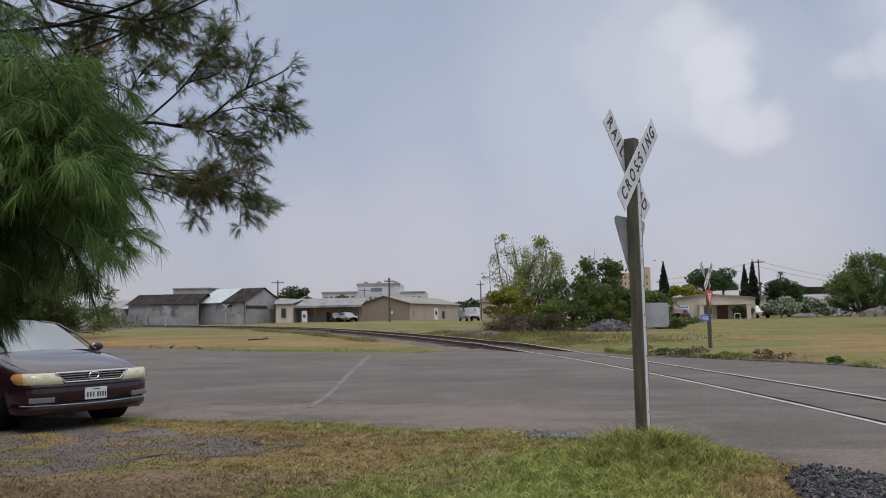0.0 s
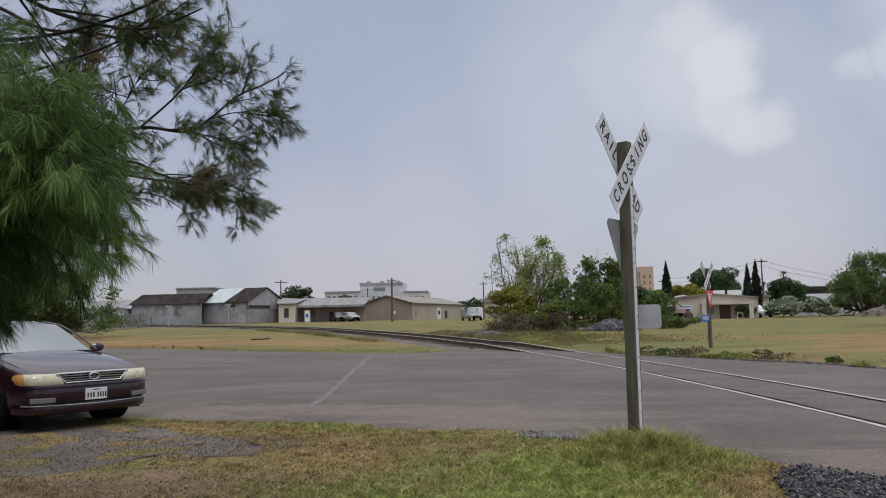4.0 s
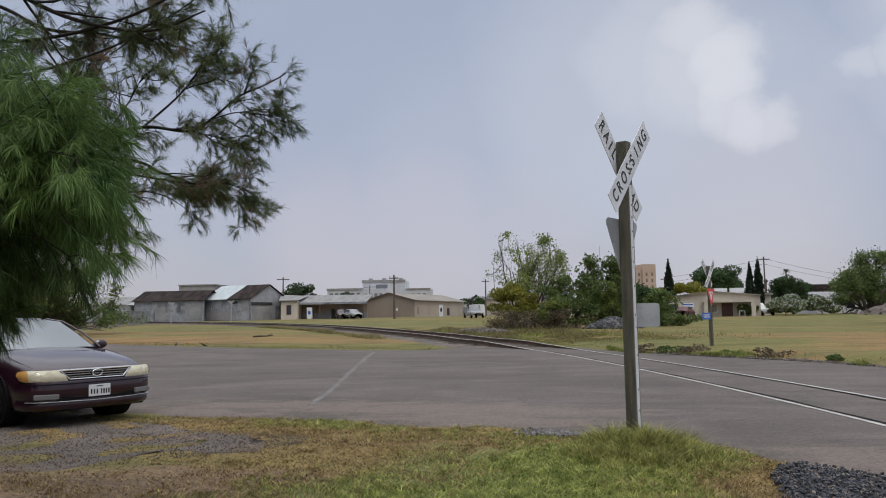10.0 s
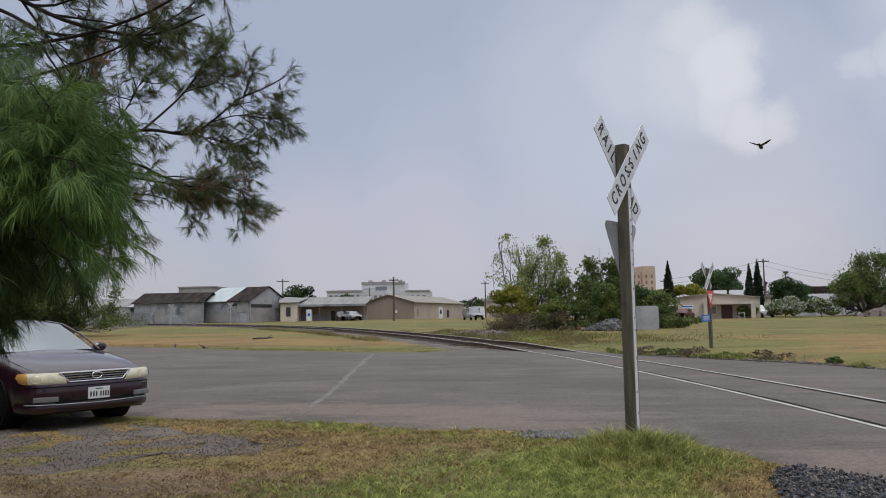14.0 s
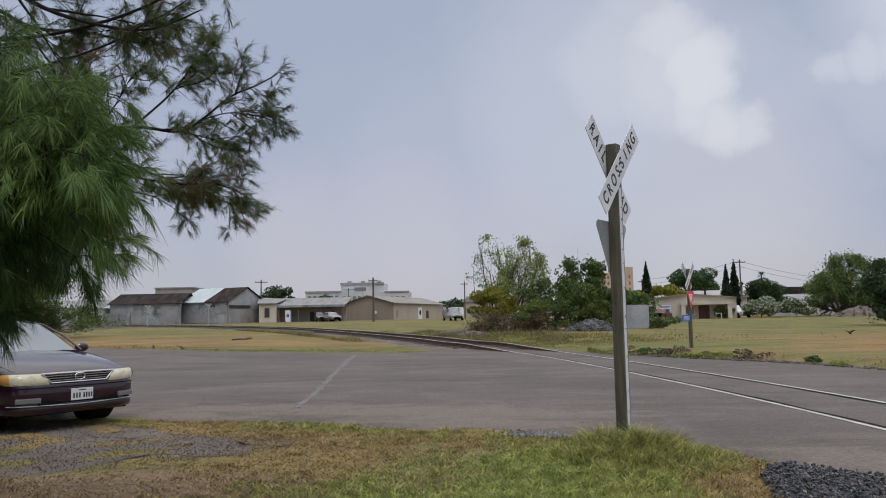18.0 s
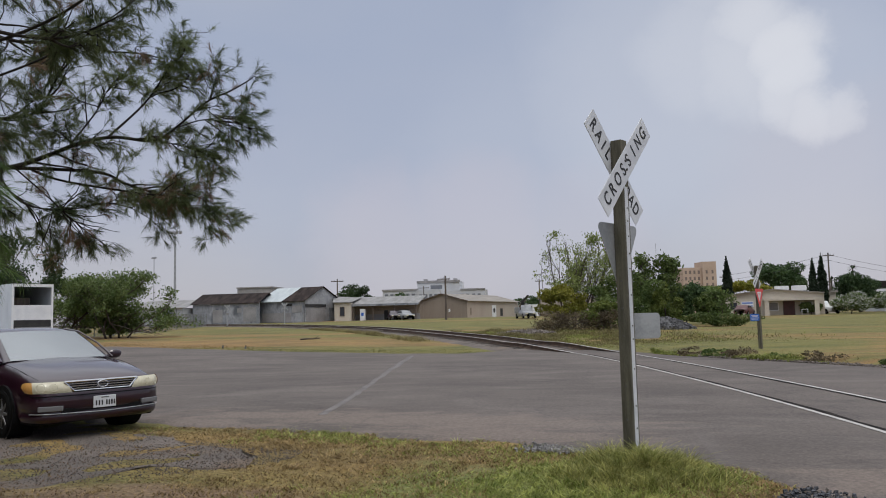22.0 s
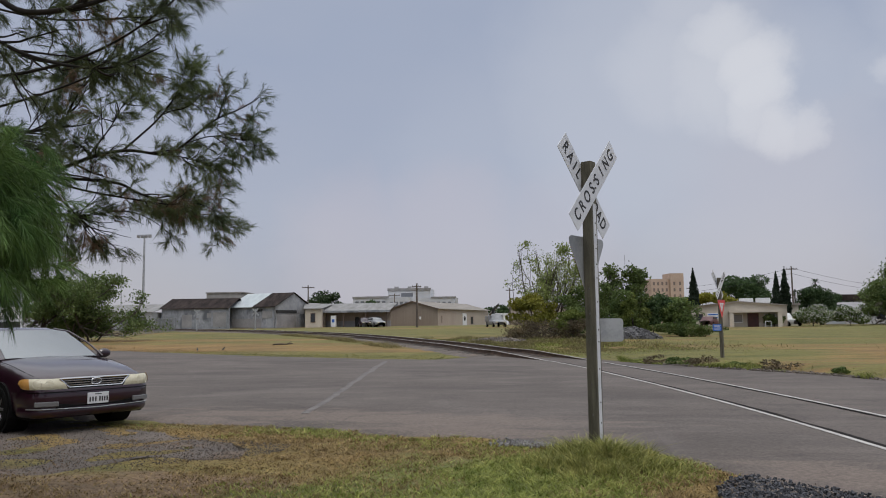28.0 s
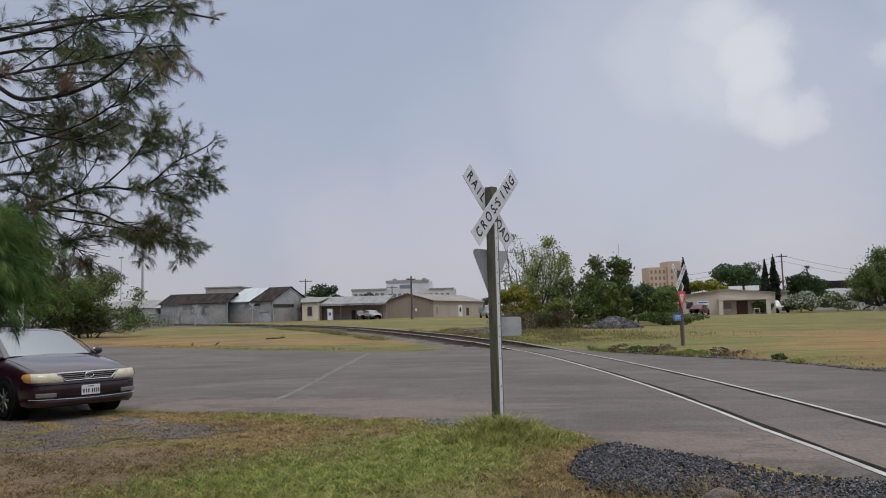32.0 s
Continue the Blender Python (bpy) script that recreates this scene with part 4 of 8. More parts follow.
def warehouse():
    b = thing("warehouse", -54.8, 118, 1.36, label="long grey weathered warehouse with rusted sheet roof", category="warehouse", kind="structure")
    # long low part, ridge along the street
    wall_box("wall", b, 0, 10.9, 0, 0.25, -0.3, 3.1, M["grey_plank"])
    wall_box("wall", b, 0, 0.25, 0.25, 8, -0.3, 3.1, M["grey_plank"])
    wall_box("wall", b, 0, 10.5, 8, 8.25, -0.3, 3.2, M["grey_plank"])
    slab("roof", b, [(-0.3, -0.3, 3.1), (10.9, -0.3, 3.1), (10.9, 4.2, 4.75), (-0.3, 4.2, 4.75)], 0.08, M["rust_roof"], "dark rusted sheet roof")
    slab("roof", b, [(-0.3, 4.2, 4.75), (10.9, 4.2, 4.75), (10.9, 8.5, 3.2), (-0.3, 8.5, 3.2)], 0.08, M["rust_roof"])
    # taller hall, turned away from the street, with its gable to the east
    hall = Matrix.Translation((18.1, 0.0, 0.0)) @ Matrix.Rotation(radians(-20), 4, "Z")

    def put(name, bm, mat, label=""):
        bmesh.ops.transform(bm, matrix=hall, verts=bm.verts)
        return part(name, bm, mat, b, label)

    def roof_sheet(quad, mat, label=""):
        bm = bmesh.new()
        lo = [bm.verts.new(q) for q in quad]
        hi = [bm.verts.new((q[0], q[1], q[2] + 0.08)) for q in quad]
        bm.faces.new(lo[::-1]), bm.faces.new(hi)
        for i in range(4):
            bm.faces.new((lo[i], lo[(i + 1) % 4], hi[(i + 1) % 4], hi[i]))
        put("roof", bm, mat, label)

    put("wall", box(bmesh.new(), -9.0, 0, 0, 0.25, -0.3, 3.3), M["grey_plank"])
    put("wall", box(bmesh.new(), -9.0, 0, 9.0, 9.25, -0.3, 3.3), M["grey_plank"])
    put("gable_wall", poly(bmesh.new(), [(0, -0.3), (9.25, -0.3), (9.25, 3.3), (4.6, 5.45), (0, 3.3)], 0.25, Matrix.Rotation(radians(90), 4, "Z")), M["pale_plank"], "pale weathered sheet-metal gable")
    roof_sheet([(-9.2, -0.35, 3.2), (-4.2, -0.35, 3.2), (-4.2, 4.6, 5.5), (-9.2, 4.6, 5.5)], M["roof_sheet"], "pale galvanised roof sheets")
    roof_sheet([(-4.2, -0.35, 3.2), (0.25, -0.35, 3.2), (0.25, 4.6, 5.5), (-4.2, 4.6, 5.5)], M["rust_roof"], "dark rusted sheet roof")
    roof_sheet([(-9.2, 4.6, 5.5), (0.25, 4.6, 5.5), (0.25, 9.6, 3.2), (-9.2, 9.6, 3.2)], M["rust_roof"])
    put("panel", box(bmesh.new(), -8.4, -2.6, -0.04, 0.0, 0.1, 1.5), M["brick_grey"])
    put("panel", box(bmesh.new(), -2.4, -0.5, -0.05, 0.0, 1.5, 2.6), M["brick_grey"])
    put("gap", box(bmesh.new(), -3.6, -2.4, -0.03, 0.0, 2.55, 2.9), M["dark"])
    put("door", box(bmesh.new(), 0.0, 0.05, 0.4, 5.2, -0.1, 2.2), M["brick_grey"], "sliding sheet door")
    put("door_hood", box(bmesh.new(), 0.0, 0.12, 0.2, 5.3, 2.3, 2.75), M["dark"], "dark strip over the sliding door")
    put("panel", box(bmesh.new(), 0.0, 0.06, 6.2, 7.4, 0.3, 2.2), M["grey_plank"])
    for k in range(8):
        put("seam", box(bmesh.new(), -8.6 + k * 1.15, -8.55 + k * 1.15, -0.03, 0, -0.2, 3.2), M["grey_plank"])
    for x0, x1, z0, z1 in ((3.3, 4.9, 0.2, 2.2), (7.3, 8.0, 1.7, 2.4), (8.3, 10.4, 0.3, 2.5)):
        opening("panel", b, x0, x1, 0, z0, z1, M["brick_grey"])
    ribs("seam", b, 0.6, 9.6, -0.0, -0.2, 3.0, 1.3, M["grey_plank"])


def left_shed():
    b = thing("shed", -64, 116, 1.4, label="low pale metal shed with sloping roof", category="shed", kind="structure")
    wall_box("wall", b, 0, 8.6, 0, 0.2, -0.4, 2.6, M["white_wall"])
    wall_box("wall", b, 8.4, 8.6, 0.2, 6, -0.4, 2.6, M["white_wall"])
    slab("roof", b, [(-0.4, -0.5, 2.55), (9.0, -0.5, 2.55), (9.6, 6, 3.9), (-0.4, 6, 3.9)], 0.08, M["pale_roof"])
    ribs("seam", b, 0.3, 8.4, 0, -0.3, 2.5, 0.9, M["grey_plank"])
    opening("window", b, 3.6, 4.6, 0, 0.9, 1.7, M["dark_glass"], M["brown_trim"])
    opening("door", b, 6.4, 7.3, 0, -0.2, 1.8, M["brick_grey"], M["grey_plank"])


def storage_row():
    b = thing("storage_building", -32.8, 122, 1.42, label="long low storage building with open bays", category="building", kind="structure")
    # cream end unit
    wall_box("wall", b, 0, 2.6, -1.2, 5, -0.3, 2.75, M["cream"], "cream plastered end wall")
    slab("roof", b, [(-0.2, -1.5, 2.8), (2.8, -1.5, 2.8), (2.8, 5, 3.6), (-1.8, 5, 3.9)], 0.1, M["pale_roof"])
    opening("window", b, 0.95, 1.55, -1.2, 0.8, 2.1, M["dark_glass"], M["brown_trim"])
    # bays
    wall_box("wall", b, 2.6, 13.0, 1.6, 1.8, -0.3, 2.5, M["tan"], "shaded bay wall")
    wall_box("lower_wall", b, 2.6, 13.0, 1.55, 1.6, -0.3, 0.9, M["brick_grey"])
    slab("roof", b, [(2.3, -0.5, 2.4), (13.2, -0.5, 2.4), (13.2, 6.5, 3.7), (-1.0, 6.5, 3.7)], 0.12, M["pale_roof"])
    wall_box("fascia", b, 2.4, 13.2, -0.58, -0.5, 2.2, 2.5, M["grey_plank"])
    for x in (2.7, 5.9, 9.3, 12.7):
        rod_bm = rod(bmesh.new(), (x, -0.3, -0.4), (x, -0.3, 2.4), 0.07)
        part("post", rod_bm, M["brown_trim"], b)
    opening("door", b, 7.3, 7.9, 1.55, -0.2, 1.5, M["dark"])
    opening("door", b, 10.6, 11.2, 1.55, -0.2, 1.5, M["dark"])
    vend = thing("vending_machine", -32.8 + 4.25, 121.6, 1.42, label="white and blue vending machine under the bay roof", category="vending machine")
    part("cabinet", box(bmesh.new(), -0.4, 0.4, 0, 0.7, -0.03, 1.75, 0.03), M["white_paint"], vend)
    part("front_panel", box(bmesh.new(), -0.2, 0.2, -0.02, 0.0, 0.7, 1.2), M["sign_blue"], vend)


def tan_building():
    b = thing("metal_building", -22.6, 137.5, 1.42, -18, label="tan metal building with low gable roof", category="building", kind="structure")
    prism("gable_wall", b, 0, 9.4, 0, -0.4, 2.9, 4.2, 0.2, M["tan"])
    # same metal as the gable, its brighter light painted as a lighter tan
    wall_box("side_wall", b, 9.2, 9.4, 0.2, 24, -0.4, 2.9, M["tan_lit"])
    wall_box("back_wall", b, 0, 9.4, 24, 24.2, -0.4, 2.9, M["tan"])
    slab("roof", b, [(4.7, -0.3, 4.2), (9.8, -0.3, 2.8), (9.8, 24.4, 2.8), (4.7, 24.4, 4.2)], 0.08, M["roof_tan"])
    slab("roof", b, [(-0.4, -0.3, 2.8), (4.7, -0.3, 4.2), (4.7, 24.4, 4.2), (-0.4, 24.4, 2.8)], 0.08, M["roof_tan"])
    for (xa, za, xb, zb) in ((-0.4, 2.76, 4.7, 4.16), (9.8, 2.76, 4.7, 4.16)):
        slab("trim", b, [(xa, -0.36, za), (xb, -0.36, zb), (xb, -0.3, zb), (xa, -0.3, za)], 0.14, M["brown_trim"])
    bm = bmesh.new()
    for k in range(14):
        box(bm, 0.4 + k * 0.66, 0.46 + k * 0.66, -0.03, 0, -0.3, 2.85)
    part("seam", bm, M["tan"], b)
    part("wall_lamp", box(bmesh.new(), 6.0, 6.3, -0.12, 0, 1.1, 1.6), M["white_paint"], b)
    for y0, y1, z0, z1, mt in ((11, 12.9, -0.2, 2.2, M["white_paint"]), (15, 16.1, 0.2, 1.6, M["dark"]), (1.4, 1.9, 0.5, 1.7, M["tan"])):
        part("door" if z0 < 0 else "window", box(bmesh.new(), 9.4, 9.45, y0, y1, z0, z1), mt, b)
    part("door_emblem", rod(bmesh.new(), (9.45, 11.95, 1.25), (9.47, 11.95, 1.25), 0.45, seg=16), M["dark"], b)
    wall_box("white_annex", b, 9.2, 12.6, 24.3, 27, -0.4, 2.3, M["white_paint"], "white annex wall")


def far_blocks():
    b = thing("hospital_building", -65.4, 300, 0.4, label="distant white multi-storey building with window rows", category="building", kind="structure")
    wall_box("wall", b, 0, 14, 0, 14, 0, 12.2, M["white_wall"])
    wall_box("parapet", b, -0.2, 14.2, -0.3, 0.0, 11.9, 12.6, M["brick_grey"])
    wall_box("upper_storey", b, 13.2, 29.8, 3, 16, 0, 15.4, M["white_wall"])
    wall_box("parapet", b, 13.0, 30.0, 2.7, 3.0, 14.8, 15.7, M["brick_grey"])
    wall_box("entrance_block", b, 14.0, 22.5, -3, 2, 0, 11.9, M["white_wall"])
    wall_box("wing", b, 22.5, 39.6, 2, 14, 0, 11.9, M["white_wall"])
    wall_box("parapet", b, 30.2, 39.8, 1.7, 2.0, 11.7, 12.2, M["brick_grey"])
    for k in range(6):
        opening("window", b, 0.9 + k * 2.1, 2.2 + k * 2.1, 0, 8.6, 10.8, M["window_far"])
    for k in range(4):
        opening("window", b, 15.0 + k * 1.9, 16.2 + k * 1.9, -3, 8.3, 10.3, M["window_far"])
    for k in range(7):
        opening("window", b, 23.6 + k * 2.2, 24.8 + k * 2.2, 2, 8.4, 10.2, M["window_far"])
    opening("window", b, 18.4, 23.0, 3, 12.4, 13.9, M["window_far"])
    for x in (15.2, 20.5, 27.0):
        part("roof_unit", box(bmesh.new(), x, x + 1.4, 6, 8, 15.4, 16.5), M["brick_grey"], b)
    t = thing("tower_building", 64.5, 408, 0.2, 12, label="distant tan brick tower with rows of windows", category="building", kind="structure")
    wall_box("wall", t, 0, 14, 0, 10, 0, 23.5, M["tower"])
    wall_box("stair_tower", t, 9.5, 16.5, -1.5, 9, 0, 26.3, M["tower"])
    for r in range(5):
        for k in range(4):
            opening("window", t, 0.9 + k * 2.2, 1.9 + k * 2.2, 0, 7.5 + r * 3.2, 9.2 + r * 3.2, M["window_tower"])
        for k in range(2):
            opening("window", t, 11 + k * 3, 12 + k * 3, -1.5, 7.5 + r * 3.2, 9.2 + r * 3.2, M["window_tower"])
    f = thing("flat_roof_building", -78, 190, 3.6, label="distant tan flat-roofed block", category="building", kind="structure")
    wall_box("wall", f, 0, 9, 0, 8, 0, 6.5, M["brick_grey"])
    wall_box("roof_cap", f, -0.2, 9.2, -0.2, 8.2, 6.5, 6.8, M["brick_grey"])
    h = thing("house", 72, 190, 0.8, label="distant grey house with dark roof", category="house", kind="structure")
    wall_box("wall", h, 0, 14, 0, 8, 0, 5.2, M["brick_grey"])
    wall_box("roof", h, -0.5, 14.5, -0.5, 8.5, 5.2, 6.6, M["rust_roof"])
    wh = thing("white_house", 50.0, 128, 0.7, label="low white house behind shrubs", category="house", kind="structure")
    wall_box("wall", wh, 0, 13, 0, 8, 0, 2.5, M["white_wall"])
    slab("roof", wh, [(-0.4, -0.5, 2.4), (13.4, -0.5, 2.4), (13.4, 4, 3.5), (-0.4, 4, 3.5)], 0.15, M["brick_grey"])
    for x in (1.2, 4.5, 8.0, 11.0):
        opening("window", wh, x, x + 1.3, 0, 0.9, 2.0, M["dark_glass"], M["white_paint"])
    gb = thing("grey_building", 77, 142, 0.7, label="distant grey building with a long flat roof", category="building", kind="structure")
    wall_box("wall", gb, 0, 22, 0, 10, 0, 9.3, M["brick_grey"])
    wall_box("roof", gb, -0.5, 22.5, -0.5, 10.5, 9.3, 9.8, M["roof_tan"])
    for k in range(7):
        opening("window", gb, 1.0 + k * 3, 2.8 + k * 3, 0, 6.4, 8.2, M["dark_glass"])
    lw = thing("long_building", -3, 205, 1.4, label="distant low building with grey roof", category="building", kind="structure")
    wall_box("wall", lw, 0, 22, 0, 8, 0, 4.3, M["tan_lit"])
    wall_box("roof", lw, -0.4, 22.4, -0.4, 8.4, 4.3, 5.0, M["brick_grey"])


def school():
    b = thing("community_building", 24.4, 113, 0.72, -11.0, label="cream single-storey building with recessed red entrance", category="building", kind="structure")
    prism("gable_wall", b, -0.3, 11.6, 0.0, -0.3, 2.82, 3.42, 0.25, M["cream"])
    slab("roof", b, [(-0.35, -0.4, 2.80), (5.65, -0.4, 3.42), (5.65, 12, 3.42), (-0.35, 12, 2.80)], 0.12, M["roof_tan"])
    slab("roof", b, [(5.65, -0.4, 3.42), (11.9, -0.4, 2.80), (11.9, 12, 2.80), (5.65, 12, 3.42)], 0.12, M["roof_tan"])
    wall_box("side_wall", b, 11.6, 11.85, 0.25, 12, -0.3, 2.8, M["cream"])
    wall_box("side_wall", b, -0.3, -0.05, 0.25, 12, -0.3, 2.75, M["cream"])
    wall_box("canopy", b, 4.4, 11.2, -1.6, 0.0, 1.95, 2.2, M["cream"], "flat entrance canopy")
    for x in (4.5, 10.5):
        wall_box("pillar", b, x, x + 0.55, -1.55, -1.0, -0.3, 1.95, M["cream"])
    opening("door", b, 6.9, 8.2, 0, -0.2, 1.8, M["door_red"], M["brown_trim"])
    for x0, x1 in ((4.9, 6.2), (9.0, 10.3)):
        opening("window", b, x0, x1, 0, 0.7, 1.7, M["brick_grey"], M["white_paint"])
    opening("window", b, 0.3, 1.1, 0, 1.0, 1.8, M["dark_glass"], M["brown_trim"])
    panel = part("name_board", box(bmesh.new(), 1.7, 3.2, -0.1, -0.03, 1.2, 1.95), M["white_paint"], b, "white name board with blue bars")
    bm = bmesh.new()
    box(bm, 1.8, 3.1, -0.12, -0.1, 1.3, 1.42)
    box(bm, 1.8, 3.1, -0.12, -0.1, 1.68, 1.84)
    part("lettering", bm, M["sign_blue"], panel)
    for x in (6.2, 8.4):
        part("roof_unit", box(bmesh.new(), x, x + 1.8, 4, 5.5, 3.3, 4.0, 0.04), M["white_paint"], b, "white rooftop air unit")
    bm = bmesh.new()
    for a, c in (((8.9, -1.9, -0.2), (8.9, -1.9, 0.75)), ((9.6, -1.9, -0.2), (9.6, -1.9, 0.75)), ((8.9, -1.9, 0.75), (9.6, -1.9, 0.75))):
        rod(bm, a, c, 0.035)
    part("handrail", bm, M["white_paint"], b)
    w = thing("side_wing", 36.5, 118, 0.7, label="cream side wing behind cypress trees", category="building", kind="structure")
    wall_box("wall", w, 0, 3.4, 0, 6, -0.2, 3.0, M["cream"])
    wall_box("roof", w, -0.2, 3.6, -0.3, 6.2, 3.0, 3.25, M["roof_tan"])


warehouse()
left_shed()
storage_row()
tan_building()
far_blocks()
school()


# ---- poles and wires ----
def utility_pole(x, y, h, arm=1.6, rz=0, label="wooden utility pole with crossarm"):
    p = thing("utility_pole", x, y, rise(x, y), rz, label=label, category="utility pole", group="utility poles")
    part("pole", rod(bmesh.new(), (0, 0, -0.3), (0, 0, h), 0.17, 0.11), M["pole_wood"], p)
    part("crossarm", box(bmesh.new(), -arm / 2, arm / 2, -0.16, -0.06, h - 0.55, h - 0.4), M["pole_wood"], p)
    for k in (-0.45, -0.2, 0.2, 0.45):
        part("insulator", rod(bmesh.new(), (k * arm, -0.11, h - 0.4), (k * arm, -0.11, h - 0.2), 0.05, 0.03, 6), M["galv"], p)
    return p


def light_pole(x, y, h, label, wide=1.5, r=0.3):
    p = thing("light_pole", x, y, rise(x, y), label=label, category="light pole", group="light poles")
    part("pole", rod(bmesh.new(), (0, 0, -0.3), (0, 0, h), r, r * 0.55, 10), M["galv"], p)
    part("lamp_bar", box(bmesh.new(), -wide, wide, -0.1, 0.1, h - 0.2, h), M["galv"], p)
    for k in (-0.8, -0.27, 0.27, 0.8):
        part("floodlight", box(bmesh.new(), (k - 0.16) * wide, (k + 0.16) * wide, -0.4, 0.1, h - 0.2 - 0.3 * wide, h - 0.2, 0.04), M["brick_grey"], p)


utility_pole(-13.73, 110, 6.1, 1.3)
utility_pole(-41.2, 152, 8.2, 2.4, 20)
utility_pole(-33, 205, 8.5, 3.0)
utility_pole(-2.0, 165, 7.6)
utility_pole(45.2, 136.5, 9.6, 1.8)
utility_pole(31.5, 150, 7.2, 1.4)
utility_pole(78, 165, 6.5, 2.4)
light_pole(-74.2, 150, 18.8, "tall grey floodlight pole")
light_pole(-95, 180, 16.5, "thin grey floodlight pole beyond the trees", 0.6, 0.15)
aerial = thing("radio_mast", 22.3, 170, 1.4, label="thin radio mast above the shrubs", category="mast")
part("mast", rod(bmesh.new(), (0, 0, -0.2), (0, 0, 14.5), 0.07, 0.04), M["galv"], aerial)


def wire(a, b, sag, label):
    pts = [(a[0] + (b[0] - a[0]) * s, a[1] + (b[1] - a[1]) * s, a[2] + (b[2] - a[2]) * s - sag * 4 * s * (1 - s)) for s in np.linspace(0, 1, 14)]
    ms = Mass()
    ms.add(*tube(pts, [0.022] * 14, 4))
    tagged(ms.made("overhead_wire", M["dark"]), label, "wire", group="overhead wires")


for dz in (0.0, -0.9):
    wire((45.2, 136.4, 10.2 + dz), (31.5, 150, 7.9 + dz), 0.3, "thin dark overhead wire between poles")
    wire((45.2, 136.4, 10.2 + dz), (78, 165, 7.4 + dz), 0.6, "thin dark overhead wire to the next pole")
    wire((78, 165, 7.4 + dz), (150, 215, 8.4 + dz), 0.8, "thin dark overhead wire into the distance")


# ---- car ----
M["car_paint"] = material("dark_plum_paint", (0.014, 0.0025, 0.008), (0.024, 0.0045, 0.013), 0.35, 2, 90, 0.0, metal=0.0, coat=0.9, spec=0.3)
M["car_glass"] = plain("car_glass", (0.03, 0.034, 0.038), 0.02)
M["car_glass"].node_tree.nodes["Principled BSDF"].inputs["IOR"].default_value = 2.0
# pale bluish base puts part of the sky's reflection into the glass colour
M["windscreen"] = plain("windscreen_glass", (0.10, 0.12, 0.135), 0.03)
M["windscreen"].node_tree.nodes["Principled BSDF"].inputs["IOR"].default_value = 2.8
M["fog_glass"] = plain("fog_lamp_glass", (0.16, 0.16, 0.165), 0.2)
M["chrome"] = plain("chrome", (0.55, 0.55, 0.56), 0.18, 1.0)
M["rubber"] = material("tyre_rubber", (0.004, 0.004, 0.004), (0.010, 0.010, 0.010), 0.95, 8, 60, 0.2, spec=0.1)
M["alloy"] = material("alloy_rim", (0.13, 0.13, 0.135), (0.2, 0.2, 0.205), 0.45, 8, 40, 0.0, metal=0.7)
M["lens"] = material("hazed_lens", (0.50, 0.46, 0.33), (0.62, 0.58, 0.44), 0.25, 9, 50, 0.0, coat=0.6)
M["lens_rim"] = material("lens_rim", (0.56, 0.53, 0.41), (0.66, 0.63, 0.52), 0.3, 9, 50, 0.0)
M["amber"] = material("amber_lens", (0.50, 0.25, 0.06), (0.60, 0.33, 0.11), 0.25, 9, 50, 0.0, coat=0.5)
M["plate_white"] = plain("plate_white", (0.6, 0.61, 0.63), 0.5)
M["black_trim"] = material("black_trim", (0.004, 0.004, 0.0045), (0.008, 0.008, 0.009), 0.7, 5, 40, 0.0, spec=0.15)


def loft(stations, smooth=True):
    """Rings of (x, [(y, z), ...]) joined into a skin."""
    v = [(x, y, z) for x, ring in stations for y, z in ring]
    k = len(stations[0][1])
    f = [(i * k + j, i * k + j + 1, (i + 1) * k + j + 1, (i + 1) * k + j) for i in range(len(stations) - 1) for j in range(k - 1)]
    return v, f


def car_body_ring(x, hw, sill, belt, top, crown):
    """Half ring from the sill over the shoulder to the middle of hood or deck, and its mirror."""
    half = [(hw * 0.90, sill), (hw * 0.985, sill + 0.10), (hw, (sill + belt) * 0.5), (hw * 0.985, belt - 0.10), (hw * 0.93, belt - 0.015), (hw * 0.80, belt + (top - belt) * 0.55), (hw * 0.5, top - crown * 0.35), (0.0, top)]
    return [(-y, z) for y, z in half] + [(y, z) for y, z in half[-2::-1]]


def wheel(parent, x, y, side):
    w = new("wheel")
    w.parent = parent
    w.location = (x, y, 0.315)
    bm = bmesh.new()
    ring = [(0.20, -0.095), (0.265, -0.105), (0.30, -0.095), (0.315, -0.06), (0.315, 0.06), (0.30, 0.095), (0.265, 0.105), (0.20, 0.095)]
    seg = 28
    vs = [[bm.verts.new((r * math.cos(2 * math.pi * k / seg), u, r * math.sin(2 * math.pi * k / seg))) for r, u in ring] for k in range(seg)]
    for k in range(seg):
        for j in range(len(ring)):
            bm.faces.new((vs[k][j], vs[k][(j + 1) % len(ring)], vs[(k + 1) % seg][(j + 1) % len(ring)], vs[(k + 1) % seg][j]))
    part("tyre", bm, M["rubber"], w)
    bm = bmesh.new()
    o = side * 0.075
    rod(bm, (0, o - 0.02, 0), (0, o + 0.02, 0), 0.055, seg=14)
    for k in range(7):
        a = 2 * math.pi * k / 7
        c, s = math.cos(a), math.sin(a)
        rod(bm, (0.04 * c, o, 0.04 * s), (0.2 * c, o - side * 0.01, 0.2 * s), 0.03, 0.024, 6)
    for k in range(24):
        a, b = 2 * math.pi * k / 24, 2 * math.pi * (k + 1) / 24
        rod(bm, (0.2 * math.cos(a), o, 0.2 * math.sin(a)), (0.2 * math.cos(b), o, 0.2 * math.sin(b)), 0.012, seg=5)
    part("rim", bm, M["alloy"], w, "seven-spoke alloy rim")
    part("hub_shadow", rod(bmesh.new(), (0, o - side * 0.05, 0), (0, o - side * 0.04, 0), 0.2, seg=20), M["black_trim"], w)


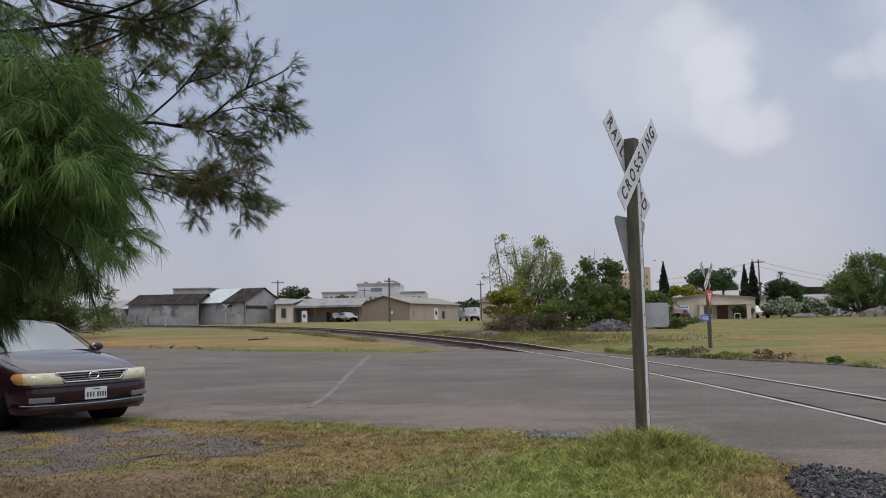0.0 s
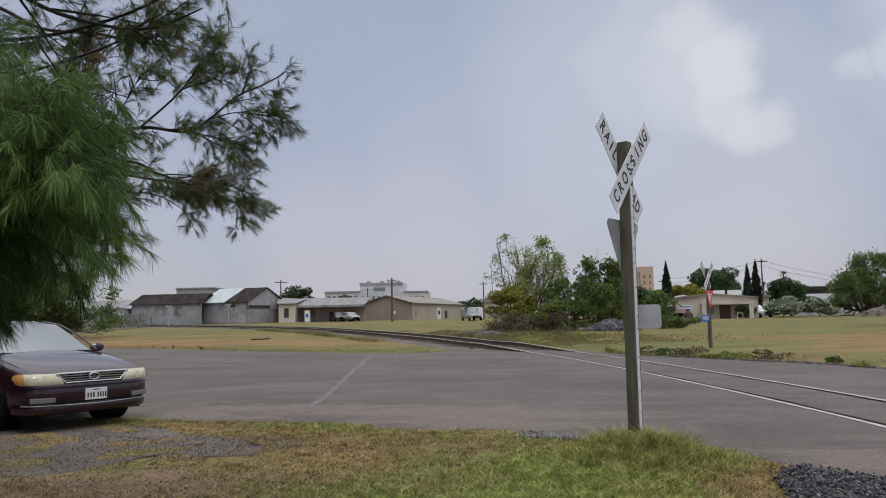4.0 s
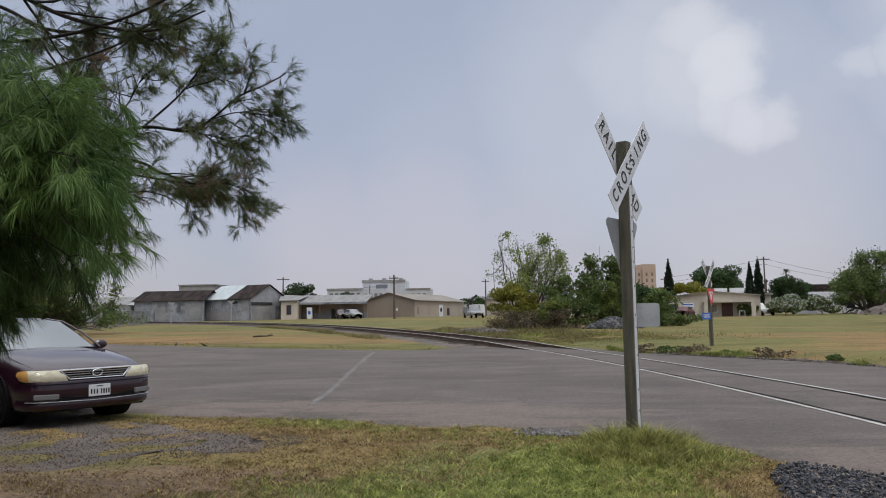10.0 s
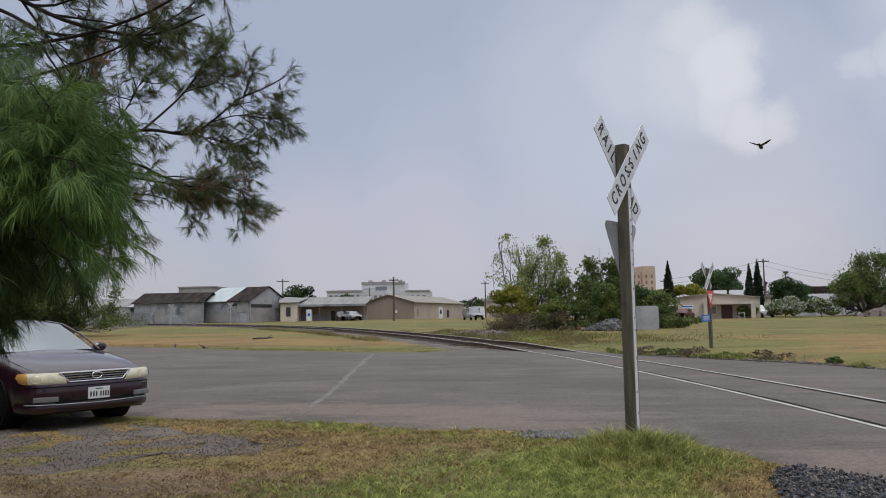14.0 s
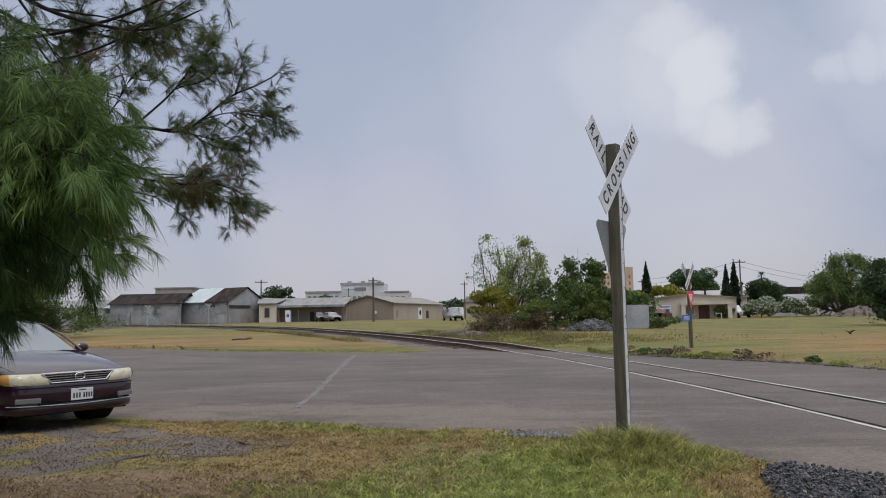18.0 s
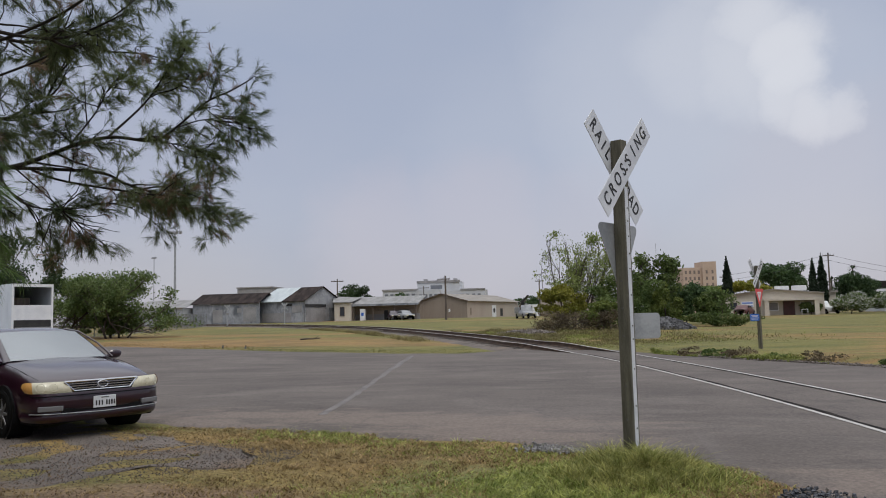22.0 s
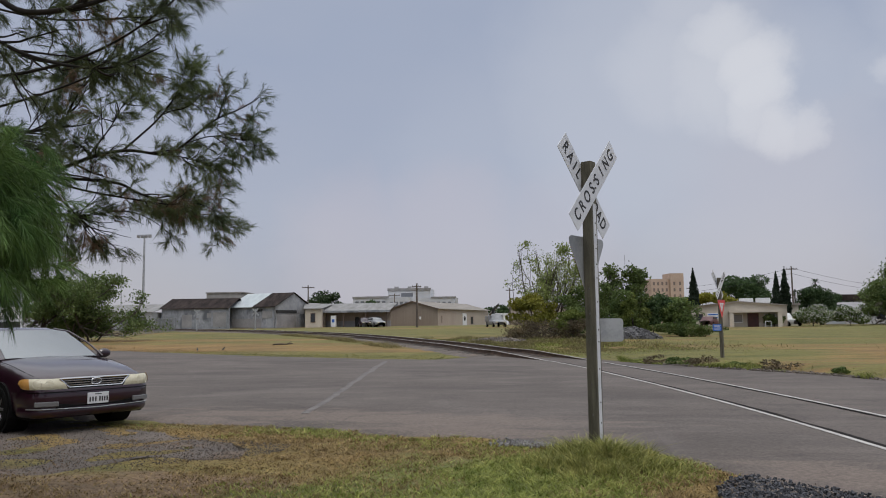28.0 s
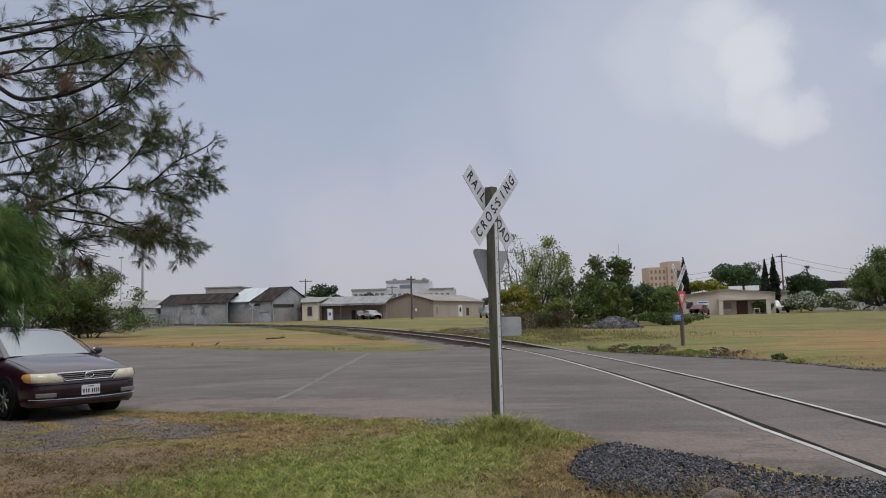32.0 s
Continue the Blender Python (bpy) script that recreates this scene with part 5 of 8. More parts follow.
def sedan():
    car = thing("car", -6.58, 13.58, 0.0, -33.2, label="dark plum sedan with hazed headlights parked on gravel", category="car")
    B = [(-2.43, 0.62, 0.42, 0.70, 0.74, 0.02), (-2.40, 0.74, 0.30, 0.84, 0.92, 0.03), (-2.28, 0.83, 0.25, 0.92, 1.02, 0.04), (-1.9, 0.88, 0.22, 0.96, 1.06, 0.04), (-1.3, 0.905, 0.2, 0.965, 1.05, 0.04), (-0.4, 0.91, 0.19, 0.955, 1.02, 0.03), (0.5, 0.91, 0.19, 0.945, 1.01, 0.03), (0.95, 0.905, 0.19, 0.93, 1.02, 0.04), (1.25, 0.90, 0.2, 0.90, 0.99, 0.05), (1.6, 0.89, 0.21, 0.855, 0.945, 0.05), (1.95, 0.875, 0.22, 0.80, 0.885, 0.05), (2.18, 0.85, 0.23, 0.745, 0.815, 0.04), (2.31, 0.80, 0.24, 0.70, 0.755, 0.03), (2.36, 0.75, 0.25, 0.66, 0.70, 0.02)]
    v, f = loft([(s[0], car_body_ring(*s)) for s in B])
    body = sheet("body", v, f, M["car_paint"], car, smooth=True)
    # bumper: a rounded bar that wraps round the nose
    rings = []
    outline = [(1.98, -0.885), (2.2, -0.865), (2.33, -0.78), (2.40, -0.6), (2.435, -0.3), (2.445, 0), (2.435, 0.3), (2.40, 0.6), (2.33, 0.78), (2.2, 0.865), (1.98, 0.885)]
    prof = [(0.0, 0.60), (0.012, 0.57), (0.02, 0.5), (0.02, 0.42), (0.0, 0.385), (-0.02, 0.36), (0.005, 0.33), (0.012, 0.28), (-0.01, 0.235), (-0.10, 0.21)]
    bv, bf = [], []
    for i, (x, y) in enumerate(outline):
        a, b = outline[max(i - 1, 0)], outline[min(i + 1, len(outline) - 1)]
        n = Vector((b[1] - a[1], -(b[0] - a[0]), 0)).normalized()
        for u, z in prof:
            bv.append((x + n.x * u, y + n.y * u, z))
    k = len(prof)
    bf = [(i * k + j, (i + 1) * k + j, (i + 1) * k + j + 1, i * k + j + 1) for i in range(len(outline) - 1) for j in range(k - 1)]
    bumper = sheet("front_bumper", bv, bf, M["car_paint"], car, smooth=True)
    bm = bmesh.new()
    box(bm, 2.405, 2.428, -0.55, 0.55, 0.345, 0.40, 0.005)
    part("lower_grille", bm, M["black_trim"], bumper, "black lower air intake")
    # bright lip along the foot of the bumper
    lip = [(x + 0.016, y * 1.006, 0.325 + 0.02 * abs(y)) for x, y in outline[1:-1]]
    lv, lf = tube(curve(lip, 4), [0.007] * (4 * (len(lip) - 1) + 1), 6)
    sheet("bumper_trim", lv, lf, M["sign_back"], bumper, smooth=True, label="thin pale strip along the bumper")
    # crease between the upper and the lower half
    crease = [(x + 0.021, y * 1.004, 0.565) for x, y in outline[1:-1]]
    lv, lf = tube(curve(crease, 4), [0.006] * (4 * (len(crease) - 1) + 1), 5)
    sheet("bumper_seam", lv, lf, M["black_trim"], bumper, smooth=True, label="dark seam round the bumper")
    for s in (-1, 1):
        bm = box(bmesh.new(), -0.03, 0.012, -0.15, 0.15, -0.034, 0.034, 0.014, m=Matrix.Translation((2.392, s * 0.675, 0.405)) @ Matrix.Rotation(s * 0.36, 4, "Z"))
        part("fog_lamp", bm, M["fog_glass"], bumper, "clear rectangular fog lamp")
    # number plate
    plate = part("number_plate", box(bmesh.new(), 2.462, 2.47, -0.153, 0.153, 0.375, 0.53, 0.004), M["plate_white"], bumper, "white number plate with dark bars")
    bm = bmesh.new()
    for y in (-0.115, -0.075, -0.035, 0.025, 0.06, 0.095, 0.13):
        box(bm, 2.4705, 2.4715, y - 0.0105, y + 0.0105, 0.405, 0.470)
    box(bm, 2.4705, 2.4715, -0.05, 0.05, 0.5, 0.512)
    part("lettering", bm, M["sign_black"], plate)
    # grille between the lamps
    gr = new("grille")
    gr.parent = car
    gv = [(2.372, -0.50, 0.735), (2.372, 0.50, 0.735), (2.40, 0.38, 0.615), (2.40, -0.38, 0.615)]
    bm = bmesh.new()
    q = [bm.verts.new((x - 0.015, y, z)) for x, y, z in gv]
    bm.faces.new(q)
    part("backing", bm, M["black_trim"], gr)
    for i in range(4):
        a, b = Vector(gv[i]), Vector(gv[(i + 1) % 4])
        part("surround", rod(bmesh.new(), a, b, 0.015, seg=8), M["chrome"], gr, "bright grille surround")
    for s in (0.25, 0.5, 0.75):
        l, r = Vector(gv[0]).lerp(Vector(gv[3]), s), Vector(gv[1]).lerp(Vector(gv[2]), s)
        part("slat", rod(bmesh.new(), l, r, 0.0095, seg=6), M["chrome"], gr)
    ring = [(2.405, 0.07 * math.cos(6.2832 * k / 20), 0.682 + 0.043 * math.sin(6.2832 * k / 20)) for k in range(21)]
    ev, ef = tube(ring, [0.011] * 21, 6)
    sheet("emblem", ev, ef, M["chrome"], gr, smooth=True, label="plain bright oval emblem")
    # head lamps, swept round the corners
    for s in (-1, 1):
        line = curve([(2.392, 0.47, 0), (2.375, 0.63, 0), (2.325, 0.765, 0), (2.225, 0.858, 0), (2.07, 0.898, 0)], 4)
        lv, lf = [], []
        n = len(line)
        for i, (x, y, _) in enumerate(line):
            q = i / (n - 1)
            blunt = math.sqrt(max(0.0, 1 - max(0.0, (q - 0.72) / 0.28) ** 2.4))
            mid = 0.672 + 0.008 * q
            lo, hi = mid - 0.072 * blunt - 0.002, mid + 0.068 * blunt + 0.002
            for t in (0, 0.2, 0.4, 0.6, 0.8, 1):
                bulge = 0.024 * math.sin(math.pi * (0.12 + 0.76 * t))
                slant = (1 - t) * -0.07 * max(0.0, 1 - 5 * q)
                lv.append((x - 0.045 * t * t + bulge * 0.9, s * (y + slant + bulge * (0.2 + 0.8 * q)), lo + (hi - lo) * t))
        lf = [(i * 6 + j, (i + 1) * 6 + j, (i + 1) * 6 + j + 1, i * 6 + j + 1) for i in range(n - 1) for j in range(5)]
        lamp = sheet("headlight", lv, lf, M["lens"], car, smooth=True, label="yellowed hazy headlight lens")
        k0 = (n - 6) * 6
        av = [(p[0] + 0.006, p[1] * 1.005, p[2]) for p in lv[k0:]]
        sheet("turn_signal", av, [(i * 6 + j, i * 6 + 6 + j, i * 6 + 7 + j, i * 6 + j + 1) for i in range(5) for j in range(5)], M["amber"], lamp, smooth=True, label="amber corner lens")
        for i, r in ((4, 0.052), (8, 0.058)):
            c = Vector(lv[i * 6 + 2]).lerp(Vector(lv[i * 6 + 3]), 0.5)
            nrm = Vector((1, s * (0.15 + 0.09 * i), 0.15)).normalized()
            ring = [c + nrm * 0.006 + r * (math.cos(a) * nrm.cross(Vector((0, 0, 1))).normalized() + math.sin(a) * Vector((0, 0, 1))) for a in [6.2832 * k / 18 for k in range(19)]]
            rv, rf = tube(ring, [0.0035] * 19, 5)
            sheet("reflector_rim", rv, rf, M["lens_rim"], lamp, smooth=True, label="pale rim of the reflector behind the lens")
    # seam between the bonnet and the wings
    for s in (-1, 1):
        for pts, r, mt in (([(1.02, s * 0.78, 0.965), (1.5, s * 0.775, 0.905), (2.0, s * 0.755, 0.80), (2.28, s * 0.70, 0.73)], 0.0035, "black_trim"),):
            cv, cf = tube(curve(pts, 5), [r] * 16, 5)
            sheet("bonnet_seam", cv, cf, M[mt], body, smooth=True)
    # cabin
    C = [(1.02, 0.74, 0.72, 0.985, 0.99), (0.60, 0.72, 0.66, 1.19, 1.20), (0.18, 0.70, 0.60, 1.375, 1.40), (-0.25, 0.70, 0.585, 1.425, 1.455), (-0.75, 0.70, 0.585, 1.42, 1.45), (-1.15, 0.70, 0.60, 1.36, 1.385), (-1.55, 0.72, 0.66, 1.19, 1.21), (-1.95, 0.74, 0.73, 1.03, 1.045)]
    st = []
    for x, wb, wt, ze, zt in C:
        b = 0.96
        half = [(wb + 0.10, b), (wb + 0.10 + (wt - wb - 0.10) * 0.5, b + (ze - b) * 0.5), (wt, ze), (wt * 0.75, ze + (zt - ze) * 0.7), (0, zt)]
        st.append((x, [(-y, z) for y, z in half] + [(y, z) for y, z in half[-2::-1]]))
    v, f = loft(st)
    cabin = sheet("cabin", v, f, M["car_paint"], car, smooth=True)
    # glass, just proud of the cabin skin
    def pane(name, quad, label):
        bm = bmesh.new()
        lo = [bm.verts.new(p) for p in quad]
        bm.faces.new(lo)
        bmesh.ops.subdivide_edges(bm, edges=bm.edges[:], cuts=4, use_grid_fill=True)
        ob = part(name, bm, M["car_glass"], cabin, label)
        ob.data.shade_smooth()
        return ob
    wv = []
    for i, (x, ring) in enumerate(st[:3]):
        for y, z in ring[2:7]:
            wv.append((x + 0.014, y * 0.95, z + 0.010))
    wf = [(i * 5 + k, i * 5 + k + 1, i * 5 + k + 6, i * 5 + k + 5) for i in range(2) for k in range(4)]
    sheet("windscreen", wv, wf, M["windscreen"], cabin, smooth=True, label="windscreen reflecting the pale sky")
    for s in (-1, 1):
        pane("side_window", [(0.72, s * 0.853, 0.99), (-0.38, s * 0.853, 0.99), (-0.38, s * 0.625, 1.385), (0.16, s * 0.63, 1.365)], "dark side window")
        pane("side_window", [(-0.44, s * 0.853, 0.99), (-1.35, s * 0.852, 0.99), (-1.12, s * 0.65, 1.34), (-0.44, s * 0.625, 1.385)], "dark side window")
        bm = bmesh.new()
        bmesh.ops.create_uvsphere(bm, u_segments=12, v_segments=8, radius=1, matrix=Matrix.Translation((0.66, s * 1.0, 1.02)) @ Matrix.Diagonal((0.06, 0.115, 0.075, 1)))
        rod(bm, (0.66, s * 0.86, 0.98), (0.66, s * 0.95, 1.0), 0.025)
        part("mirror", bm, M["car_paint"], car, "door mirror")
        bm = bmesh.new()
        rod(bm, (0.93, s * 0.12 + 0.1, 1.01), (0.88, s * 0.12 + 0.55, 1.04), 0.009, seg=5)
        part("wiper", bm, M["black_trim"], car)
        bm = bmesh.new()
        pts = [(1.02, s * 0.80, 0.985), (0.6, s * 0.745, 1.20), (0.18, s * 0.635, 1.38), (-0.3, s * 0.60, 1.43)]
        for a, b in zip(pts, pts[1:]):
            rod(bm, a, b, 0.016, seg=6)
        part("pillar_trim", bm, M["car_paint"], cabin)
        # wheel arches
        for ax in (1.43, -1.29):
            bm = bmesh.new()
            rod(bm, (ax, s * 0.60, 0.33), (ax, s * 0.908, 0.33), 0.36, seg=26)
            part("wheel_arch", bm, M["black_trim"], car, "dark wheel arch")
            wheel(car, ax, s * 0.825, s)
    bm = box(bmesh.new(), -2.2, 2.2, -0.82, 0.82, 0.19, 0.3, 0.02)
    part("underbody", bm, M["black_trim"], car)
    return car


sedan()


def small_vehicle(name, x, y, rz, paint, label, pickup=False, length=4.4):
    """A parked car or pickup far off: lower body, cabin, windows, wheels."""
    v = thing(name, x, y, rise(x, y), rz, label=label, category="pickup" if pickup else "car")
    h = length / 2
    ring = [(-h, 0.62, 0.35, 0.8, 0.86, 0.02), (-h + 0.15, 0.8, 0.28, 0.88, 0.95, 0.02), (-0.6, 0.88, 0.25, 0.9, 0.96, 0.02), (0.7, 0.88, 0.25, 0.88, 0.95, 0.02), (h - 0.35, 0.84, 0.27, 0.78, 0.86, 0.03), (h, 0.62, 0.35, 0.6, 0.66, 0.02)]
    vv, ff = loft([(q[0], car_body_ring(*q)) for q in ring])
    sheet("body", vv, ff, paint, v, smooth=True)
    x0, x1 = (-0.3, 0.95) if pickup else (-1.5, 0.95)
    roof = 1.75 if pickup else 1.42
    st = []
    for xx, w, z in ((x1, 0.78, 0.93), (x1 - 0.55, 0.62, roof - 0.04), ((x0 + x1) / 2 - 0.1, 0.62, roof), (x0 + 0.4, 0.62, roof - 0.04), (x0, 0.76, 0.95)):
        st.append((xx, [(-0.82, 0.9), (-w, z - 0.03), (0, z + 0.01), (w, z - 0.03), (0.82, 0.9)]))
    vv, ff = loft(st)
    cab = sheet("cabin", vv, ff, paint, v, smooth=True)
    for s in (-1, 1):
        part("side_window", box(bmesh.new(), x0 + 0.4, x1 - 0.4, s * 0.74, s * 0.765, 1.0, roof - 0.14), M["car_glass"], cab)
        for ax in (h - 0.85, -h + 0.85):
            w = part("wheel", rod(bmesh.new(), (ax, s * 0.68, 0.32), (ax, s * 0.88, 0.32), 0.32, seg=16), M["rubber"], v)
            part("rim", rod(bmesh.new(), (ax, s * 0.87, 0.32), (ax, s * 0.895, 0.32), 0.19, seg=12), M["alloy"], w)
    for s in (-0.5, 0.5):
        part("headlight", box(bmesh.new(), h - 0.08, h + 0.01, s - 0.16, s + 0.16, 0.55, 0.68, 0.02), M["lens"], v)
    return v


small_vehicle("parked_car", -23.3, 120.4, -70, M["car_paint"], "dark parked car in front of the storage bays")
small_vehicle("parked_car", -21.4, 119.4, -55, M["silver"], "silver parked car in front of the storage bays")
small_vehicle("parked_car", 25.7, 109.6, 62, M["car_red"], "faded red car parked beside the cream building")
small_vehicle("parked_car", 57.5, 110, 20, M["car_red"], "faded red car parked beyond the large tree")
small_vehicle("pickup_truck", 36.6, 113, 105, M["white_paint"], "white pickup parked by the oleander shrub", True, 5.2)


def bucket_truck():
    v = small_vehicle("utility_truck", -2.6, 106, -75, M["silver"], "pale grey utility truck with folded boom by the tan building", True, 5.6)
    part("service_body", box(bmesh.new(), -2.7, -0.4, -0.95, 0.95, 0.7, 1.5, 0.04), M["silver"], v)
    part("boom", rod(bmesh.new(), (-1.6, 0, 2.3), (2.9, -0.3, 2.9), 0.16, 0.12), M["dark"], v, "dark folded boom")
    part("boom", rod(bmesh.new(), (-1.6, 0, 1.5), (-1.6, 0, 2.4), 0.22), M["dark"], v)
    part("boom", rod(bmesh.new(), (-1.6, 0.3, 2.4), (-5.6, 0.4, 1.7), 0.14), M["brown_trim"], v)


bucket_truck()


def box_trailer():
    t = thing("box_trailer", -30.7, 45.0, rise(-30.7, 45), 60, label="white box trailer with an open dark end", category="trailer")
    L_, W_ = 9.5, 2.45
    z0, z1 = 1.05, 3.85
    part("side_wall", box(bmesh.new(), 0, 0.06, 0.02, L_, z0, z1), M["trailer_white"], t, "pale riveted side panel")
    part("side_wall", box(bmesh.new(), W_ - 0.06, W_, 0.02, L_, z0, z1), M["trailer_white"], t)
    part("roof", box(bmesh.new(), 0, W_, 0, L_, z1, z1 + 0.06), M["trailer_white"], t)
    part("floor", box(bmesh.new(), 0, W_, 0, L_, z0 - 0.15, z0), M["dark"], t)
    part("front_wall", box(bmesh.new(), 0.06, W_ - 0.06, L_ - 0.08, L_ - 0.02, z0, z1), M["trailer_white"], t)
    for x in (0.0, W_ - 0.12):
        part("corner_post", box(bmesh.new(), x, x + 0.12, -0.03, 0.03, z0 - 0.1, z1 + 0.06), M["white_paint"], t)
    part("header", box(bmesh.new(), 0.12, W_ - 0.12, -0.03, 0.03, z1 - 0.12, z1 + 0.06), M["white_paint"], t)
    part("door_panel", box(bmesh.new(), 0.12, W_ - 0.12, -0.02, 0.02, 1.72, 2.62), M["white_paint"], t, "white lower door panel")
    part("dark_panel", box(bmesh.new(), 0.12, W_ - 0.12, -0.015, 0.015, 1.3, 1.72), M["dark"], t)
    part("grille", box(bmesh.new(), 0.2, W_ - 0.2, -0.03, 0.0, 0.85, 1.28), M["galv"], t)
    for k in range(9):
        part("rib", box(bmesh.new(), -0.02, 0.0, 0.5 + k, 0.56 + k, z0, z1), M["trailer_white"], t)
    part("cargo", box(bmesh.new(), 0.5, 1.5, 1.0, 2.0, z0, 3.1, 0.05), M["pole_wood"], t, "brown stacked goods inside")
    for s in (0.3, W_ - 0.3):
        for y in (1.4, 2.6):
            part("wheel", rod(bmesh.new(), (s - 0.15, y, 0.5), (s + 0.15, y, 0.5), 0.5, seg=18), M["rubber"], t)
        part("landing_leg", rod(bmesh.new(), (s, L_ - 1.5, -0.02), (s, L_ - 1.5, 1.0), 0.06), M["galv"], t)


box_trailer()


def chain_fence():
    f = thing("chain_link_fence", 0, 0, 0, label="grey chain-link fence with steel posts", category="fence", kind="structure")
    line = [(-56, 57), (-47, 58), (-38.6, 60), (-39.2, 70), (-40.5, 80), (-43, 92), (-46, 104), (-55, 108), (-64, 112)]
    net = Mass()
    for (xa, ya), (xb, yb) in zip(line, line[1:]):
        n = max(2, int(math.hypot(xb - xa, yb - ya) / 3.2))
        for k in range(n):
            s, e = k / n, (k + 1) / n
            a = (xa + (xb - xa) * s, ya + (yb - ya) * s)
            b = (xa + (xb - xa) * e, ya + (yb - ya) * e)
            za, zb = rise(*a), rise(*b)
            part("post", rod(bmesh.new(), (*a, za - 0.2), (*a, za + 1.75), 0.05, seg=6), M["chain"], f)
            part("top_rail", rod(bmesh.new(), (*a, za + 1.7), (*b, zb + 1.7), 0.03, seg=5), M["chain"], f)
            for j in range(16):
                u = j / 16
                for dirn in (1, -1):
                    w = min(max(u + dirn * 0.45, 0), 1)
                    p, q = (a[0] + (b[0] - a[0]) * u, a[1] + (b[1] - a[1]) * u, za), (a[0] + (b[0] - a[0]) * w, a[1] + (b[1] - a[1]) * w, zb + 1.7 * abs(w - u) / 0.45)
                    net.add(*tube([p, q], [0.012, 0.012], 3))
    tagged(net.made("wire_mesh", M["chain"], f), kind="stuff")


chain_fence()


def small_crossbuck(x, y, rz):
    s = thing("crossing_sign", x, y, rise(x, y), rz, label="distant weathered crossbuck sign on a grey post", category="crossing sign", group="crossing signs")
    part("post", box(bmesh.new(), -0.055, 0.055, -0.055, 0.055, -0.2, 2.75), M["sign_back"], s)
    for ang in (45, -45):
        m = Matrix.Translation((0, -0.08 if ang > 0 else 0.075, 2.35)) @ Matrix.Rotation(radians(ang), 4, "Y")
        part("blade", box(bmesh.new(), -0.6, 0.6, -0.004, 0.004, -0.085, 0.085, m=m), M["sign_back"], s)
    part("sign_plate", box(bmesh.new(), -0.2, 0.2, -0.1, -0.08, 1.5, 1.75), M["brick_grey"], s)


small_crossbuck(-40.6, 98.5, 50)
small_crossbuck(-32.0, 96, 230)


def heap(name, x, y, r, h, mat, label, n, size, seed):
    """A pile: a low mound with loose pieces on it."""
    g = np.random.default_rng(seed)
    t = thing(name, x, y, rise(x, y), label=label, category="pile")
    v = [(0, 0, h)]
    rings = 5
    for i in range(1, rings + 1):
        for k in range(16):
            a = 6.283 * k / 16
            q = r * i / rings * (1 + 0.2 * g.normal() * 0.5)
            v.append((q * math.cos(a) * 1.5, q * math.sin(a), h * (1 - (i / rings) ** 1.4) + 0.08 * h * g.normal() - (0.15 if i == rings else 0)))
    f = [(0, 1 + k, 1 + (k + 1) % 16) for k in range(16)]
    f += [(1 + (i - 1) * 16 + k, 1 + i * 16 + k, 1 + i * 16 + (k + 1) % 16, 1 + (i - 1) * 16 + (k + 1) % 16) for i in range(1, rings) for k in range(16)]
    sheet("mound", v, f, mat, t, smooth=True)
    ms = Mass()
    for _ in range(n):
        a, q = g.uniform(0, 6.283), r * math.sqrt(g.random())
        c = np.array([q * math.cos(a) * 1.5, q * math.sin(a), h * (1 - (q / r) ** 1.4)])
        b = np.array([(-1, -1, -1), (1, -1, -1), (1, 1, -1), (-1, 1, -1), (-.8, -.8, 1), (.8, -.8, 1), (.8, .8, 1), (-.8, .8, 1)]) * size * g.uniform(0.4, 1.1) * 0.5
        ms.add(b @ np.array(Euler(g.uniform(0, 6, 3)).to_matrix()).T + c, [(3, 2, 1, 0), (4, 5, 6, 7), (0, 1, 5, 4), (1, 2, 6, 5), (2, 3, 7, 6), (3, 0, 4, 7)])
    tagged(ms.made("rubble", mat, t), kind="stuff")


heap("rubble_pile", -0.4, 51.0, 1.2, 0.22, M["drive_stone"], "low pile of broken rubble beside the track", 200, 0.24, 1)
heap("stone_pile", 8.6, 56.4, 1.35, 0.75, M["pile_stone"], "grey crushed-stone pile by the shrubs", 700, 0.15, 2)
heap("dirt_mound", 50.2, 106, 2.2, 1.3, M["gravel_dirt"], "bare earth mound below the large tree", 60, 0.3, 3)


